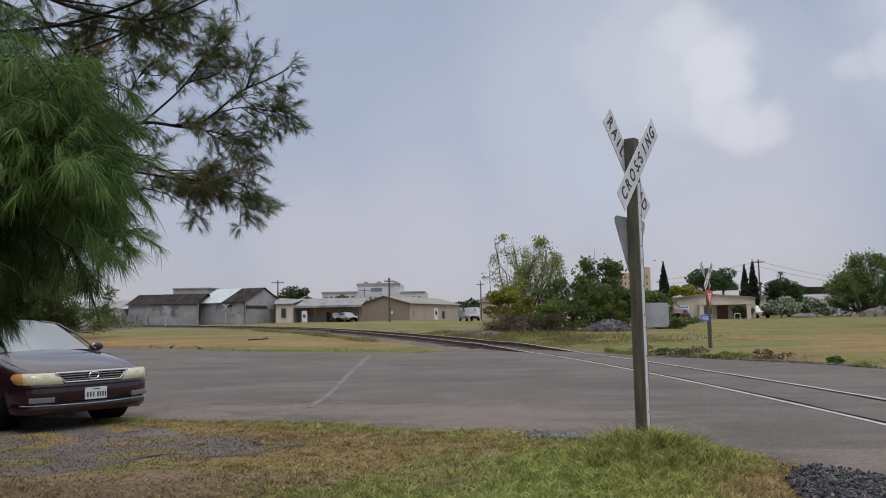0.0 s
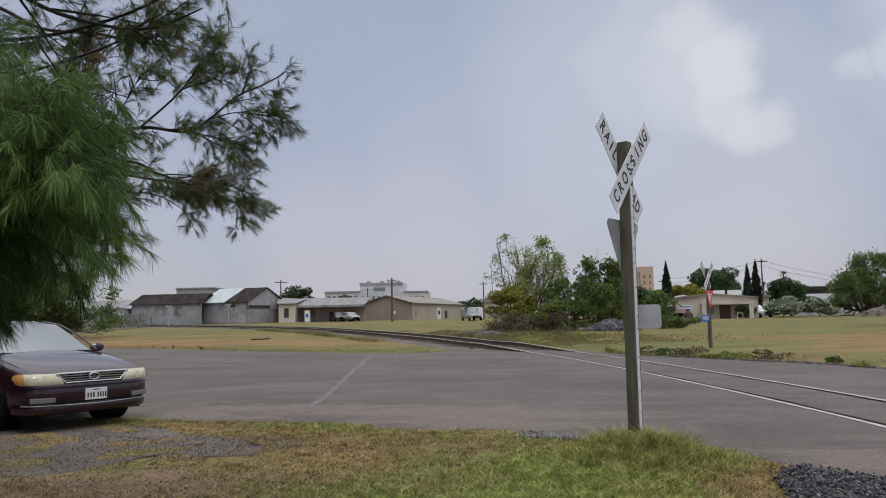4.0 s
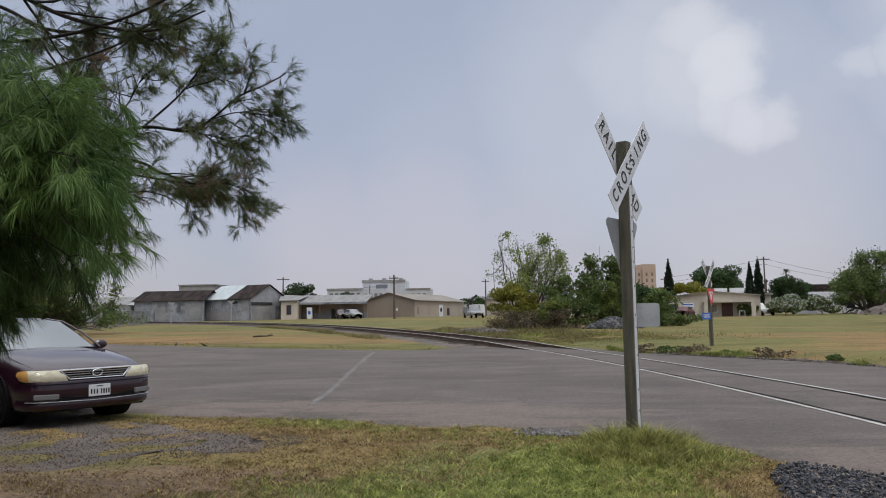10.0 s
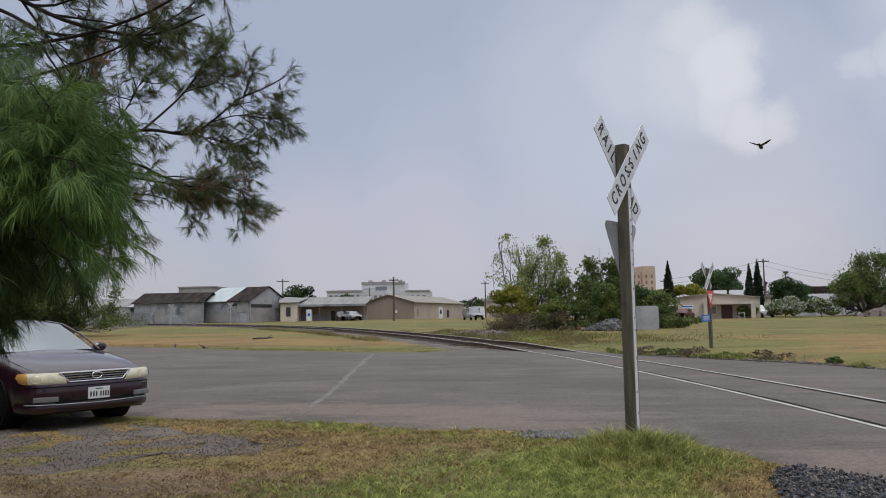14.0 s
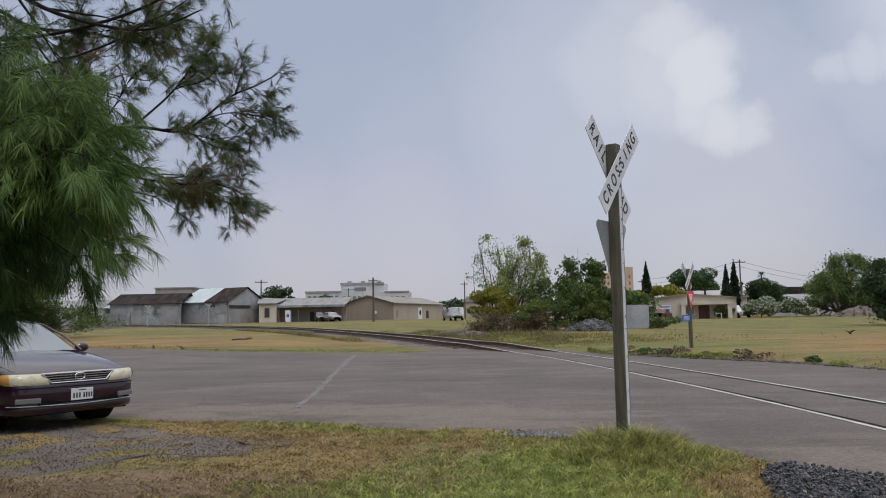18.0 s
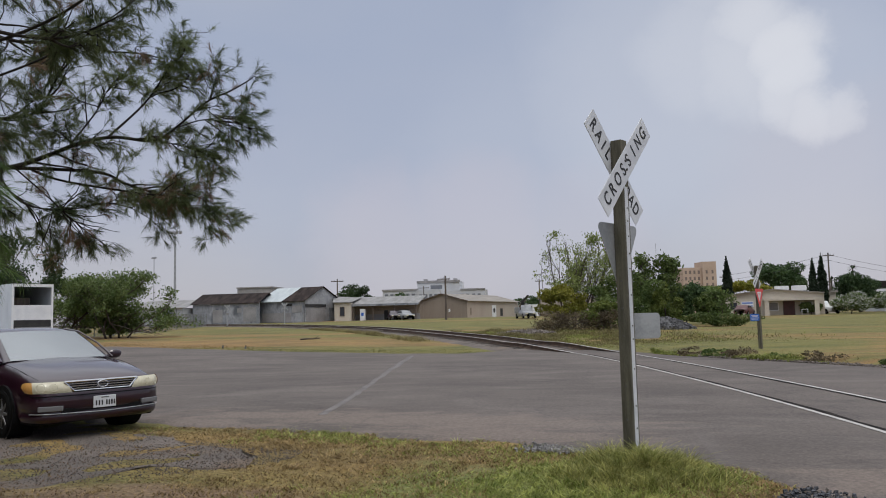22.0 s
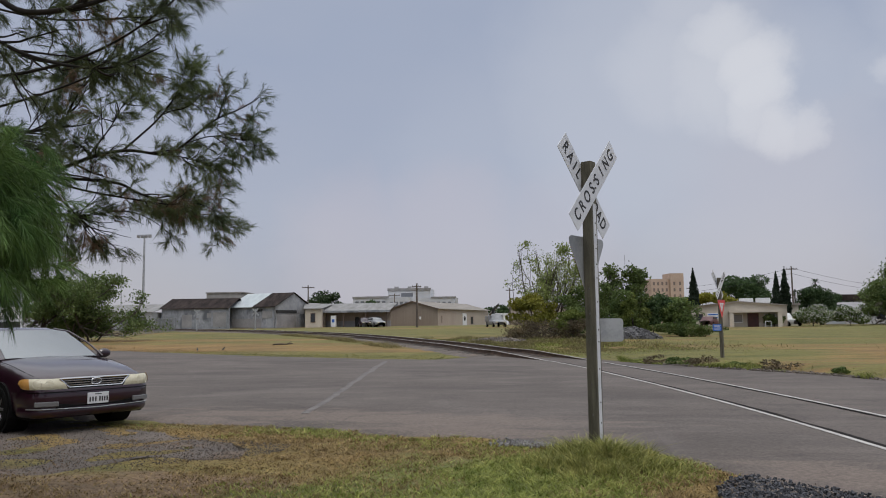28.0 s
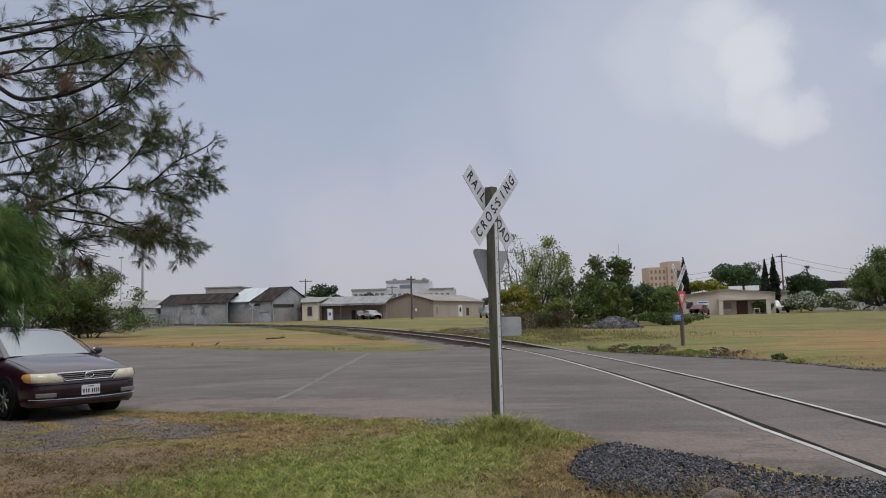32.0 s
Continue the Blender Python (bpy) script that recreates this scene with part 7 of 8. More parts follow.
def feathery_tree():
    g = np.random.default_rng(21)
    tree = thing("feathery_tree", -4.6, 6.6, 0.0, label="feathery tree with drooping grey-green needle sprays", category="tree")
    o = np.array([4.6, -6.6, 0.0])
    L = lambda *p: tuple(np.array(p) + o)   # noqa: E731
    ms = Mass()
    ms.add(*tube([(0, 0, -0.3), (0.05, 0.02, 1.0), (0.2, 0.1, 2.2), (0.15, 0.2, 3.4), (0.3, 0.2, 5.0)], [0.24, 0.2, 0.17, 0.13, 0.05], 10))
    trunk = ms.made("trunk", M["bark"], tree, True)
    # boughs in world places: points, thickness, sprays, needle length, kind
    boughs = [
        ([(-4.4, 6.7, 2.3), (-3.51, 8.0, 2.72), (-2.9, 8.14, 2.78), (-2.56, 8.19, 2.88), (-2.33, 8.23, 2.97), (-2.05, 8.28, 3.02), (-1.71, 8.32, 2.98), (-1.53, 8.37, 3.1), (-1.3, 8.41, 3.3), (-1.06, 8.46, 3.42), (-0.80, 8.5, 3.58)], 0.024, 40, "needle_far"),
        ([(-2.9, 8.14, 2.78), (-2.22, 8.31, 2.74), (-1.99, 8.37, 2.64), (-1.71, 8.43, 2.54), (-1.48, 8.48, 2.44), (-1.25, 8.54, 2.34), (-1.06, 8.6, 2.2)], 0.0165, 36, "needle_far"),
        ([(-2.76, 8.25, 2.77), (-2.49, 8.24, 2.67), (-1.96, 8.23, 2.56), (-1.55, 8.22, 2.5), (-1.25, 8.21, 2.53), (-1.0, 8.2, 2.54)], 0.012, 26, "needle_far"),
        ([(-2.12, 8.3, 3.02), (-1.85, 8.38, 3.3), (-1.68, 8.35, 3.48), (-1.54, 8.33, 3.66), (-1.4, 8.3, 3.84)], 0.011, 26, "needle_far"),
        ([(-1.78, 8.33, 2.99), (-1.6, 8.5, 2.98), (-1.36, 8.55, 2.89), (-1.2, 8.6, 2.75)], 0.008, 18, "needle_far"),
        ([(-1.57, 8.37, 3.08), (-1.34, 8.4, 3.15), (-1.12, 8.35, 3.12), (-0.95, 8.3, 3.08)], 0.007, 16, "needle_far"),
        ([(-4.3, 6.7, 2.9), (-3.44, 7.9, 3.13), (-2.83, 8.04, 3.17), (-2.6, 8.08, 3.23), (-2.48, 8.12, 3.47), (-2.36, 8.16, 3.76), (-2.2, 8.2, 4.06)], 0.020, 26, "needle_far"),
        ([(-4.3, 6.7, 3.3), (-3.47, 7.9, 4.04), (-2.87, 8.06, 3.84), (-2.43, 8.12, 3.8), (-2.05, 8.18, 3.72), (-1.78, 8.24, 3.7), (-1.5, 8.3, 3.62)], 0.020, 32, "needle_far"),
        ([(-2.40, 8.22, 2.96), (-2.33, 8.47, 3.3), (-2.21, 8.53, 3.57), (-2.0, 8.6, 3.74)], 0.010, 20, "needle_far"),
        ([(-3.0, 8.12, 2.76), (-2.9, 8.3, 2.52), (-2.56, 8.35, 2.44), (-2.11, 8.4, 2.48), (-1.82, 8.45, 2.35), (-1.66, 8.5, 2.16)], 0.010, 24, "needle_far"),
        ([(-2.85, 8.15, 2.78), (-2.59, 8.4, 2.45), (-2.44, 8.5, 2.21), (-2.34, 8.6, 2.0)], 0.008, 10, "needle_far"),
        ([(-3.1, 8.1, 2.75), (-2.89, 8.43, 2.47), (-2.87, 8.57, 2.23), (-2.9, 8.7, 2.05)], 0.008, 10, "needle_far"),
        ([(-4.3, 6.7, 3.6), (-3.3, 7.4, 4.2), (-2.6, 7.6, 4.4), (-2.0, 7.6, 4.35), (-1.5, 7.5, 4.2), (-1.05, 7.4, 4.1)], 0.0225, 30, "needle_far"),
        ([(-3.3, 7.4, 4.2), (-2.6, 7.8, 4.1), (-2.0, 8.0, 4.15), (-1.5, 8.0, 4.15)], 0.0120, 22, "needle_far"),
        # a bough half way, low at the side
        ([(-4.3, 6.6, 2.2), (-2.6, 6.95, 2.47), (-2.14, 6.82, 2.48), (-1.95, 6.75, 2.34), (-1.92, 6.68, 2.08), (-1.82, 6.6, 1.92)], 0.016, 22, "needle_far"),
        ([(-3.0, 6.9, 2.42), (-2.47, 6.9, 2.72), (-2.13, 6.8, 2.76), (-1.9, 6.7, 2.65), (-1.76, 6.6, 2.49)], 0.012, 20, "needle_far"),
        # higher boughs nearer the camera
        ([(-4.3, 6.7, 3.1), (-2.9, 6.5, 3.2), (-2.0, 6.4, 3.1), (-1.2, 6.2, 3.15), (-0.6, 6.0, 3.35), (-0.1, 5.8, 3.65)], 0.0169, 16, "needle_far"),
        ([(-4.3, 6.7, 3.5), (-2.6, 6.3, 3.55), (-1.5, 5.9, 3.55), (-0.7, 5.6, 3.5), (-0.1, 5.4, 3.5), (0.25, 5.2, 3.42)], 0.0169, 19, "needle_far"),
        ([(-1.5, 5.9, 3.55), (-0.9, 5.7, 3.75), (-0.4, 5.5, 3.85), (0.1, 5.4, 3.8)], 0.0090, 14, "needle_far"),
        ([(-4.3, 6.7, 4.0), (-2.4, 6.4, 4.1), (-1.3, 6.1, 4.05), (-0.5, 5.9, 4.0), (0.1, 5.7, 3.95)], 0.0169, 19, "needle_far"),
        ([(-4.3, 6.7, 2.7), (-2.9, 6.9, 2.95), (-2.1, 6.9, 3.1), (-1.5, 6.9, 3.3), (-1.0, 6.9, 3.6)], 0.0146, 16, "needle_far"),
        ([(-4.3, 6.7, 3.2), (-2.6, 6.2, 3.7), (-1.87, 6.0, 3.55), (-1.52, 6.0, 3.36), (-1.05, 6.0, 3.40), (-0.70, 6.0, 3.56), (-0.45, 6.0, 3.82)], 0.030, 13, "needle_far"),
        ([(-4.3, 6.7, 3.6), (-2.6, 6.1, 3.9), (-1.88, 6.0, 3.86), (-1.0, 5.9, 3.93), (-0.2, 5.8, 3.93), (0.3, 5.7, 3.8)], 0.026, 13, "needle_far"),
        ([(-2.6, 6.2, 3.7), (-1.9, 6.1, 3.3), (-1.5, 6.1, 3.1), (-1.1, 6.2, 3.05), (-0.8, 6.3, 3.2)], 0.018, 13, "needle_far"),
        ([(-2.6, 5.6, 2.2), (-1.8, 5.35, 2.3), (-1.45, 5.3, 2.25), (-1.1, 5.2, 2.05)], 0.012, 18, "needle"),
        ([(-2.6, 5.6, 2.1), (-1.8, 5.35, 2.0), (-1.5, 5.3, 1.85), (-1.3, 5.2, 1.66)], 0.012, 9, "needle"),
        # the dense low boughs close by
        ([(-2.6, 5.3, 2.25), (-1.7, 4.7, 2.25), (-1.1, 4.55, 2.15), (-0.85, 4.5, 1.75)], 0.012, 26, "needle"),
        ([(-2.4, 5.2, 2.2), (-1.5, 4.7, 1.75), (-1.25, 4.55, 1.6), (-1.18, 4.5, 1.45)], 0.010, 15, "needle"),
        ([(-4.4, 6.5, 1.9), (-2.6, 5.3, 2.25), (-1.5, 4.75, 2.35), (-0.95, 4.6, 2.25), (-0.62, 4.6, 2.08)], 0.022, 24, "needle"),
        ([(-2.6, 5.3, 2.25), (-1.6, 4.6, 2.05), (-1.05, 4.5, 2.0), (-0.66, 4.45, 1.92)], 0.014, 36, "needle"),
        ([(-2.6, 5.3, 2.2), (-1.75, 4.95, 2.0), (-1.4, 4.87, 1.85), (-1.28, 4.83, 1.72), (-1.22, 4.8, 1.6)], 0.012, 9, "needle"),
        ([(-2.6, 5.3, 2.1), (-1.6, 4.85, 1.85), (-1.3, 4.77, 1.7), (-1.2, 4.73, 1.58), (-1.16, 4.7, 1.5)], 0.010, 9, "needle"),
        ([(-2.6, 5.3, 2.3), (-1.39, 4.9, 2.11), (-1.13, 4.93, 2.13), (-1.0, 4.97, 2.08), (-0.92, 5.0, 2.0)], 0.012, 22, "needle"),
        ([(-2.6, 5.3, 2.2), (-1.38, 4.9, 1.95), (-1.13, 4.93, 1.95), (-1.04, 4.97, 1.92), (-0.98, 5.0, 1.88)], 0.012, 16, "needle"),
        ([(-2.2, 5.1, 2.2), (-1.5, 4.6, 1.85), (-1.15, 4.5, 1.72), (-0.98, 4.45, 1.62)], 0.012, 20, "needle"),
    ]
    # unseen rest of the crown, low on the far side from the road, added to shade the car
    side = []
    for k in range(26):
        a = g.uniform(2.2, 4.9)
        q = g.uniform(1.2, 4.6)
        side.append((q * math.cos(a) - 0.6, q * math.sin(a) * 0.9 - 0.8, g.uniform(1.4, 5.2), g.uniform(0.6, 1.1), g.uniform(0.6, 1.1), g.uniform(0.6, 1.2)))
    v, f = leaf_cloud(side, 26000, 0.16, 77, droop=0.8)
    sheet("crown", v, f, M["needle"], tree)
    for pts, r, n, kind in boughs:
        line = np.array([L(*p) for p in curve(pts, 6)])
        if pts[-1][1] > 8.1:
            line = line[:-3]
        wood, leaf, dry = Mass(), Mass(), Mass()
        wood.add(*tube(line, np.linspace(r, r * 0.22, len(line)), 6))
        close = kind == "needle"
        lo = 0.42 if close else 0.28
        # forks off the bough
        lines = [(line, lo)]
        for _ in range(0 if close else 6):
            i = int(g.uniform(0.25, 0.9) * (len(line) - 2))
            ax = line[i + 1] - line[i]
            d = ax / np.linalg.norm(ax) + g.normal(size=3) * (0.5, 0.4, 0.5)
            d /= np.linalg.norm(d)
            ln, p, fork = g.uniform(0.25, 0.6) * (1.15 - 0.75 * i / len(line)), line[i], [line[i]]
            for _ in range(7):
                d = d + g.normal(size=3) * 0.11 + np.array([0, 0, 0.03])
                d /= np.linalg.norm(d)
                p = p + d * ln / 7
                fork.append(p)
            wood.add(*tube(fork, np.linspace(r * 0.42 + 0.002, 0.0022, 8), 5))
            lines.append((np.array(fork), 0.25))
        for j in range(n):
            ln_, lo_ = lines[0] if close or g.random() < 0.4 else lines[int(g.integers(len(lines)))]
            s = lo_ + (1 - lo_) * ((j + g.random()) / n if ln_ is line else g.random())
            i = min(int(s * (len(ln_) - 1)), len(ln_) - 2)
            p = ln_[i] + (ln_[i + 1] - ln_[i]) * g.random()
            ax = ln_[i + 1] - ln_[i]
            ax /= np.linalg.norm(ax)
            # a side twig, then drooping sprays along it
            d = ax * g.uniform(0.4, 1.0) + g.normal(size=3) * (0.45, 0.45, 0.5)
            d /= np.linalg.norm(d)
            ln = g.uniform(0.12, 0.3) if close else g.uniform(0.10, 0.34) * (1.15 - 0.85 * s)
            q = [p + d * ln * k / 4 + np.array([0, 0, -0.10 * ln * (k / 4) ** 2]) + g.normal(size=3) * 0.012 * k for k in range(5)]
            wood.add(*tube(q, np.linspace(0.0045, 0.002, 5), 4))
            withered = (not close) and g.random() < 0.09
            for k in range(9 if close else 7):
                b = q[1 + int(g.random() * 3.99)] + g.normal(size=3) * 0.006
                dd = d * g.uniform(0.4, 1.0) + g.normal(size=3) * (0.6 if close else 0.42)
                if close:
                    spray(wood, leaf, b, dd, g.uniform(0.10, 0.22), g, 78, 0.09, 0.7, 0.0010, 0.0014, 0.36)
                else:
                    spray(wood, dry if withered else leaf, b, dd, g.uniform(0.06, 0.16), g, 50, 0.075, 0.3, 0.0009, 0.0012, 0.29, 0.14)
        br = wood.made("bough", M["twig"], trunk, True)
        leaf.made("needles", M[kind], br)
        if dry.n:
            dry.made("dry_needles", M["needle_dry"], br, label="withered brown needles")


feathery_tree()


# ---- near ground cover ----
def grass_cover():
    g = np.random.default_rng(5)
    n = 250000
    x, y = g.uniform(-6.5, 4.4, n), 3.4 + 9.6 * g.random(n) ** 1.2
    edge = np.array([inside(a, b, NEAR_EDGE) for a, b in zip(x, y)])
    drive = (y > np.interp(x, [-8, -4.2, -2.9, -1.9, -1.4], [8.8, 8.9, 9.1, 9.8, 10.4])) & (y < np.interp(x, [-8, -5, -3.6, -2.2, -1.4], [14.0, 12.9, 12.1, 11.3, 10.8])) & (x < -1.4)
    patch = np.array([noise.noise((a * 0.55, b * 0.55, 1.5)) for a, b in zip(x, y)])
    fine = np.array([noise.noise((a * 2.4, b * 2.4, 4.5)) for a, b in zip(x, y)])
    tuft = np.array([noise.noise((a * 7.0, b * 7.0, 8.5)) for a, b in zip(x, y)])
    rim = np.interp(y, [2, 6.2, 6.8, 7.5, 8.4, 9.0], [3.6, 3.5, 3.15, 3.0, 3.12, 3.35])
    stone = (x > rim + 0.25 * fine + 0.06) & ((y > 6.5) | (tuft + 0.6 * fine < 0.28))
    lush = np.exp(-(((x - 0.9) / 1.75) ** 2 + ((y - 8.0) / 2.9) ** 2))
    kerb = np.exp(-((edge - y - 0.5) / 0.5) ** 2) * (x < 1.5)
    keep = (y < edge - 0.05 + 0.6 * fine + 0.35 * tuft) & (~drive | (fine + 0.5 * tuft > 0.82)) & ~stone & (0.6 * fine + 0.7 * tuft + 0.9 * lush + 0.5 * patch + 0.6 * kerb > g.uniform(-0.75, 0.6, n))
    post = np.exp(-(((x - 2.2) / 0.6) ** 2 + ((y - 9.4) / 0.55) ** 2))
    scorch = np.exp(-(((x - 2.85) / 0.55) ** 2 + ((y - 7.4) / 1.3) ** 2))
    green = lush + 0.55 * patch + 0.35 * fine + g.uniform(-0.4, 0.4, n) + post - 0.9 * scorch + 0.25 * kerb > 0.50
    hgt = 0.8 + 0.45 * lush + 0.4 * patch + 0.5 * np.maximum(tuft, -0.4)
    a = keep & green & (post < 0.35)
    b = keep & ~green & (post < 0.35)
    blades("lawn_grass", np.c_[x, y, hgt][a], 0.040, 0.0058, M["grass_near"], "short curly green grass on the verge", 1, 1.35)
    blades("dry_grass", np.c_[x, y, hgt * 0.8][b], 0.040, 0.0054, M["grass_dry"], "straw-coloured dry grass on the verge", 2, 1.3)
    m = 5600
    px, py = 2.2 + g.normal(size=m) * 0.42, 9.42 + g.normal(size=m) * 0.36
    k = np.array([noise.noise((p * 4, q * 4, 15)) for p, q in zip(px, py)])
    blades("tall_grass", np.c_[px, py, (1.25 - 1.1 * np.minimum(1, np.hypot(px - 2.2, py - 9.45))) * (1 + 0.9 * k)], 0.15, 0.0060, M["grass_tall"], "taller grass grown round the sign post", 3, 0.95)
    m = 17000
    px, py = g.uniform(3.0, 5.4, m), g.uniform(3.0, 7.4, m)
    k = np.array([noise.noise((p * 1.6, q * 1.6, 14)) for p, q in zip(px, py)])
    ok = k + 0.25 * (6.9 - py) > g.uniform(0.0, 0.5, m)
    blades("heap_weeds", np.c_[px, py, 1 + k][ok], 0.10, 0.0036, M["grass_dry"], "dry weeds growing through the ballast", 9, 0.8)
    # longer, sparser grass round about
    m = 70000
    px, py = g.uniform(-9, 5.2, m), g.uniform(-9, 3.7, m)
    k = np.array([noise.noise((p * 0.6, q * 0.6, 21)) for p, q in zip(px, py)])
    ok = (px < 4.9) & (k + g.uniform(-0.4, 0.4, m) > -0.15)
    blades("verge_grass", np.c_[px, py, 1 + k][ok], 0.055, 0.007, M["grass_near"], "short grass on the trodden verge", 10, 1.0)
    blades("verge_straw", np.c_[px, py, 1 + k][~ok & (px < 4.9)], 0.05, 0.006, M["grass_dry"], "straw-coloured grass on the trodden verge", 11, 1.2)
    # dead leaves and bits of straw on the trodden ground
    m = 22000
    px, py = g.uniform(-6.5, 3.2, m), g.uniform(4.0, 11.5, m)
    dull = 1 - np.exp(-(((px - 0.9) / 1.9) ** 2 + ((py - 8.2) / 2.6) ** 2))
    ok = (g.random(m) < dull) & (py < np.array([inside(p, q, NEAR_EDGE) for p, q in zip(px, py)]) - 0.1)
    blades("leaf_litter", np.c_[px, py, np.ones(m)][ok], 0.016, 0.006, M["litter"], "scattered dead leaves and straw on bare earth", 4, 2.2)


def field_cover():
    """Tufts on the far field and along the edges of the road."""
    g = np.random.default_rng(6)
    n = 130000
    x, y = g.uniform(-30, 34, n), 16.5 + 46 * g.random(n) ** 1.7
    edge = np.interp(x, *zip(*FAR_EDGE))
    line = np.array([(p.x, p.y) for p in TRACK])
    tx = np.interp(y, line[:, 1], line[:, 0])
    f = np.array([noise.noise((a * 0.18, b * 0.4, 2.5)) for a, b in zip(x, y)])
    keep = (y > edge + 0.25 * g.random(n)) & (np.abs(x - tx) > 2.6) & (y < edge + 1.0 + 3.5 * g.random(n))
    blades("field_grass", np.c_[x, y, 1 + f][keep], 0.05, 0.012, M["field"], "mown grass of the far field along the road", 7, 1.2)
    # ranker weeds along the edge of the asphalt
    m = 9000
    wx = g.uniform(4.9, 9.6, m)
    wy = np.interp(wx, *zip(*FAR_EDGE)) + 0.25 + 1.5 * g.random(m) ** 1.5
    k = np.array([noise.noise((a * 0.8, b * 0.8, 5.5)) + 0.5 * noise.noise((a * 2.6, b * 2.6, 6.5)) for a, b in zip(wx, wy)])
    blades("edge_weeds", np.c_[wx, wy, 0.8 + 1.5 * k][k > -0.1], 0.10, 0.012, M["grass_near"], "rank weeds along the edge of the asphalt", 12, 0.7)


grass_cover()
field_cover()


HEAP_FAR = [(2.95, 7.9), (3.1, 8.6), (3.3, 8.95), (3.53, 9.0), (3.8, 8.6), (4.24, 8.2), (4.7, 7.5), (5.06, 7.15), (5.5, 7.1)]
HEAP_NEAR = [(2.9, 7.5), (3.05, 7.0), (3.3, 6.75), (4.2, 6.55), (4.5, 6.1), (4.8, 5.2), (5.5, 4.6)]


def ballast_near(u, v, g):
    """Dense in the band along the road, thin among the weeds before it."""
    while True:
        x, y = g.uniform(2.9, 5.45), 2.2 + 6.9 * g.random() ** 0.55
        rim = np.interp(y, [2, 6.2, 6.8, 7.5, 8.4, 9.0], [3.5, 3.4, 3.1, 2.95, 3.1, 3.35]) + 0.1 * g.normal()
        thin = (1.0 if x < 4.35 + 0.1 * g.normal() or y < 6.95 else 0.4) if y > np.interp(x, *zip(*HEAP_NEAR)) + 0.12 * g.normal() else 0.10 + 0.3 * noise.noise((x * 2.4, y * 2.4, 4.5))
        if x > rim and y < np.interp(x, *zip(*HEAP_FAR)) + 0.07 * g.normal() and g.random() < thin:
            return x, y


stones("ballast_heap", ballast_near, 8200, 0.025, M["ballast"], 0.010, "dark crushed-stone ballast heaped beside the road", 3, 0.028)


stones("heap_chips", ballast_near, 2400, 0.020, M["drive_stone"], 0.012, "brownish stone chips and dirt among the ballast", 13, 0.03)
boulder = thing("boulder", 4.02, 6.35, 0.02, label="weathered brown stone lying among the ballast", category="stone")
_bm = bmesh.new()
bmesh.ops.create_icosphere(_bm, subdivisions=3, radius=0.13)
for _v in _bm.verts:
    _v.co = Vector((_v.co.x * 1.25, _v.co.y * 0.8, _v.co.z * 0.75)) * (1 + 0.35 * noise.noise(_v.co * 9))
part("stone", _bm, M["gravel_dirt"], boulder)


def ballast_track(u, v, g):
    i = min(int((0.44 + 0.5 * u * u) * len(TRACK)), len(TRACK) - 2)
    p = TRACK[i]
    while p.y < 32.0:
        i += 1
        p = TRACK[i]
    d = (TRACK[i + 1] - TRACK[i - 1]).normalized()
    o = -3.3 + v * 5.2 if p.y < 46 else (v - 0.5) * 3.6
    return p.x + d.y * o + g.uniform(-.4, .4) * d.x, p.y - d.x * o + g.uniform(-.4, .4) * d.y


stones("track_ballast", ballast_track, 9000, 0.075, M["drive_stone"], 0.05, "brown-grey stone ballast under the track", 4, 0.06)


def verge_stones(u, v, g):
    k = u * 10
    x = 6.0 + 6 * u
    y = float(np.interp(x, *zip(*FAR_EDGE))) + 0.05 + 1.1 * v * v
    return x, y


stones("verge_stones", verge_stones, 1200, 0.045, M["drive_stone"], 0.02, "loose stones along the road's edge", 5, 0.03)


def drive_stones(u, v, g):
    x = -7.5 + 6.2 * u ** 1.25
    lo, hi = np.interp(x, [-8, -4.2, -2.9, -1.9, -1.2], [8.9, 9.0, 9.2, 9.8, 10.4]), np.interp(x, [-8, -5, -3.6, -2.2, -1.2], [14.0, 12.8, 12.0, 11.3, 10.9])
    return x, lo + (hi - lo) * v


stones("drive_gravel", drive_stones, 5200, 0.010, M["drive_stone"], 0.003, "loose pale gravel on the parking strip", 6, 0.004)


def edge_stones(u, v, g):
    return 1.2 + 0.6 * u + 0.1 * g.normal(), 11.15 + 0.12 * g.normal() - 0.25 * u


stones("edge_gravel", edge_stones, 420, 0.022, M["pale_stone"], 0.010, "loose gravel at the road's edge", 7, 0.01)
# worn paint line across the road
strip("road_line", [(-2.10, 14.1), (-2.38, 16.9), (-2.75, 19.9), (-3.73, 28.3), (-4.1, 32.0)], [(-1.98, 14.1), (-2.25, 16.9), (-2.61, 19.9), (-3.55, 28.3), (-3.9, 32.0)], M["paint_line"], 0.031, "worn pale stripe across the asphalt", "road marking", cells=3, jag=0.08)


for k, (x, y, r, h) in enumerate([(5.9, 29.6, 0.5, 0.26), (6.5, 28.4, 0.45, 0.24), (7.1, 27.4, 0.55, 0.3), (7.7, 26.3, 0.4, 0.2), (8.5, 24.9, 0.6, 0.28), (9.5, 22.9, 0.25, 0.14)]):
    broadleaf("weed_clump", x, y, 0.05, 0.01, clumps(0, 0, h * 0.5, r, r * 0.7, h * 0.6, 9, 90 + k, 0.4), 420, 0.08, M["leaf_mid"] if k % 2 else M["leaf_brown"], "low weed clump at the verge of the road", 90 + k, limbs=2, category="weeds")
strip("concrete_edge", [(10.75, 17.9), (11.3, 17.1), (14.1, 15.5)], [(11.1, 18.6), (11.8, 17.8), (14.5, 16.2)], M["concrete"], 0.045, "broken concrete edging along the asphalt", "kerb", cells=4, jag=0.16)


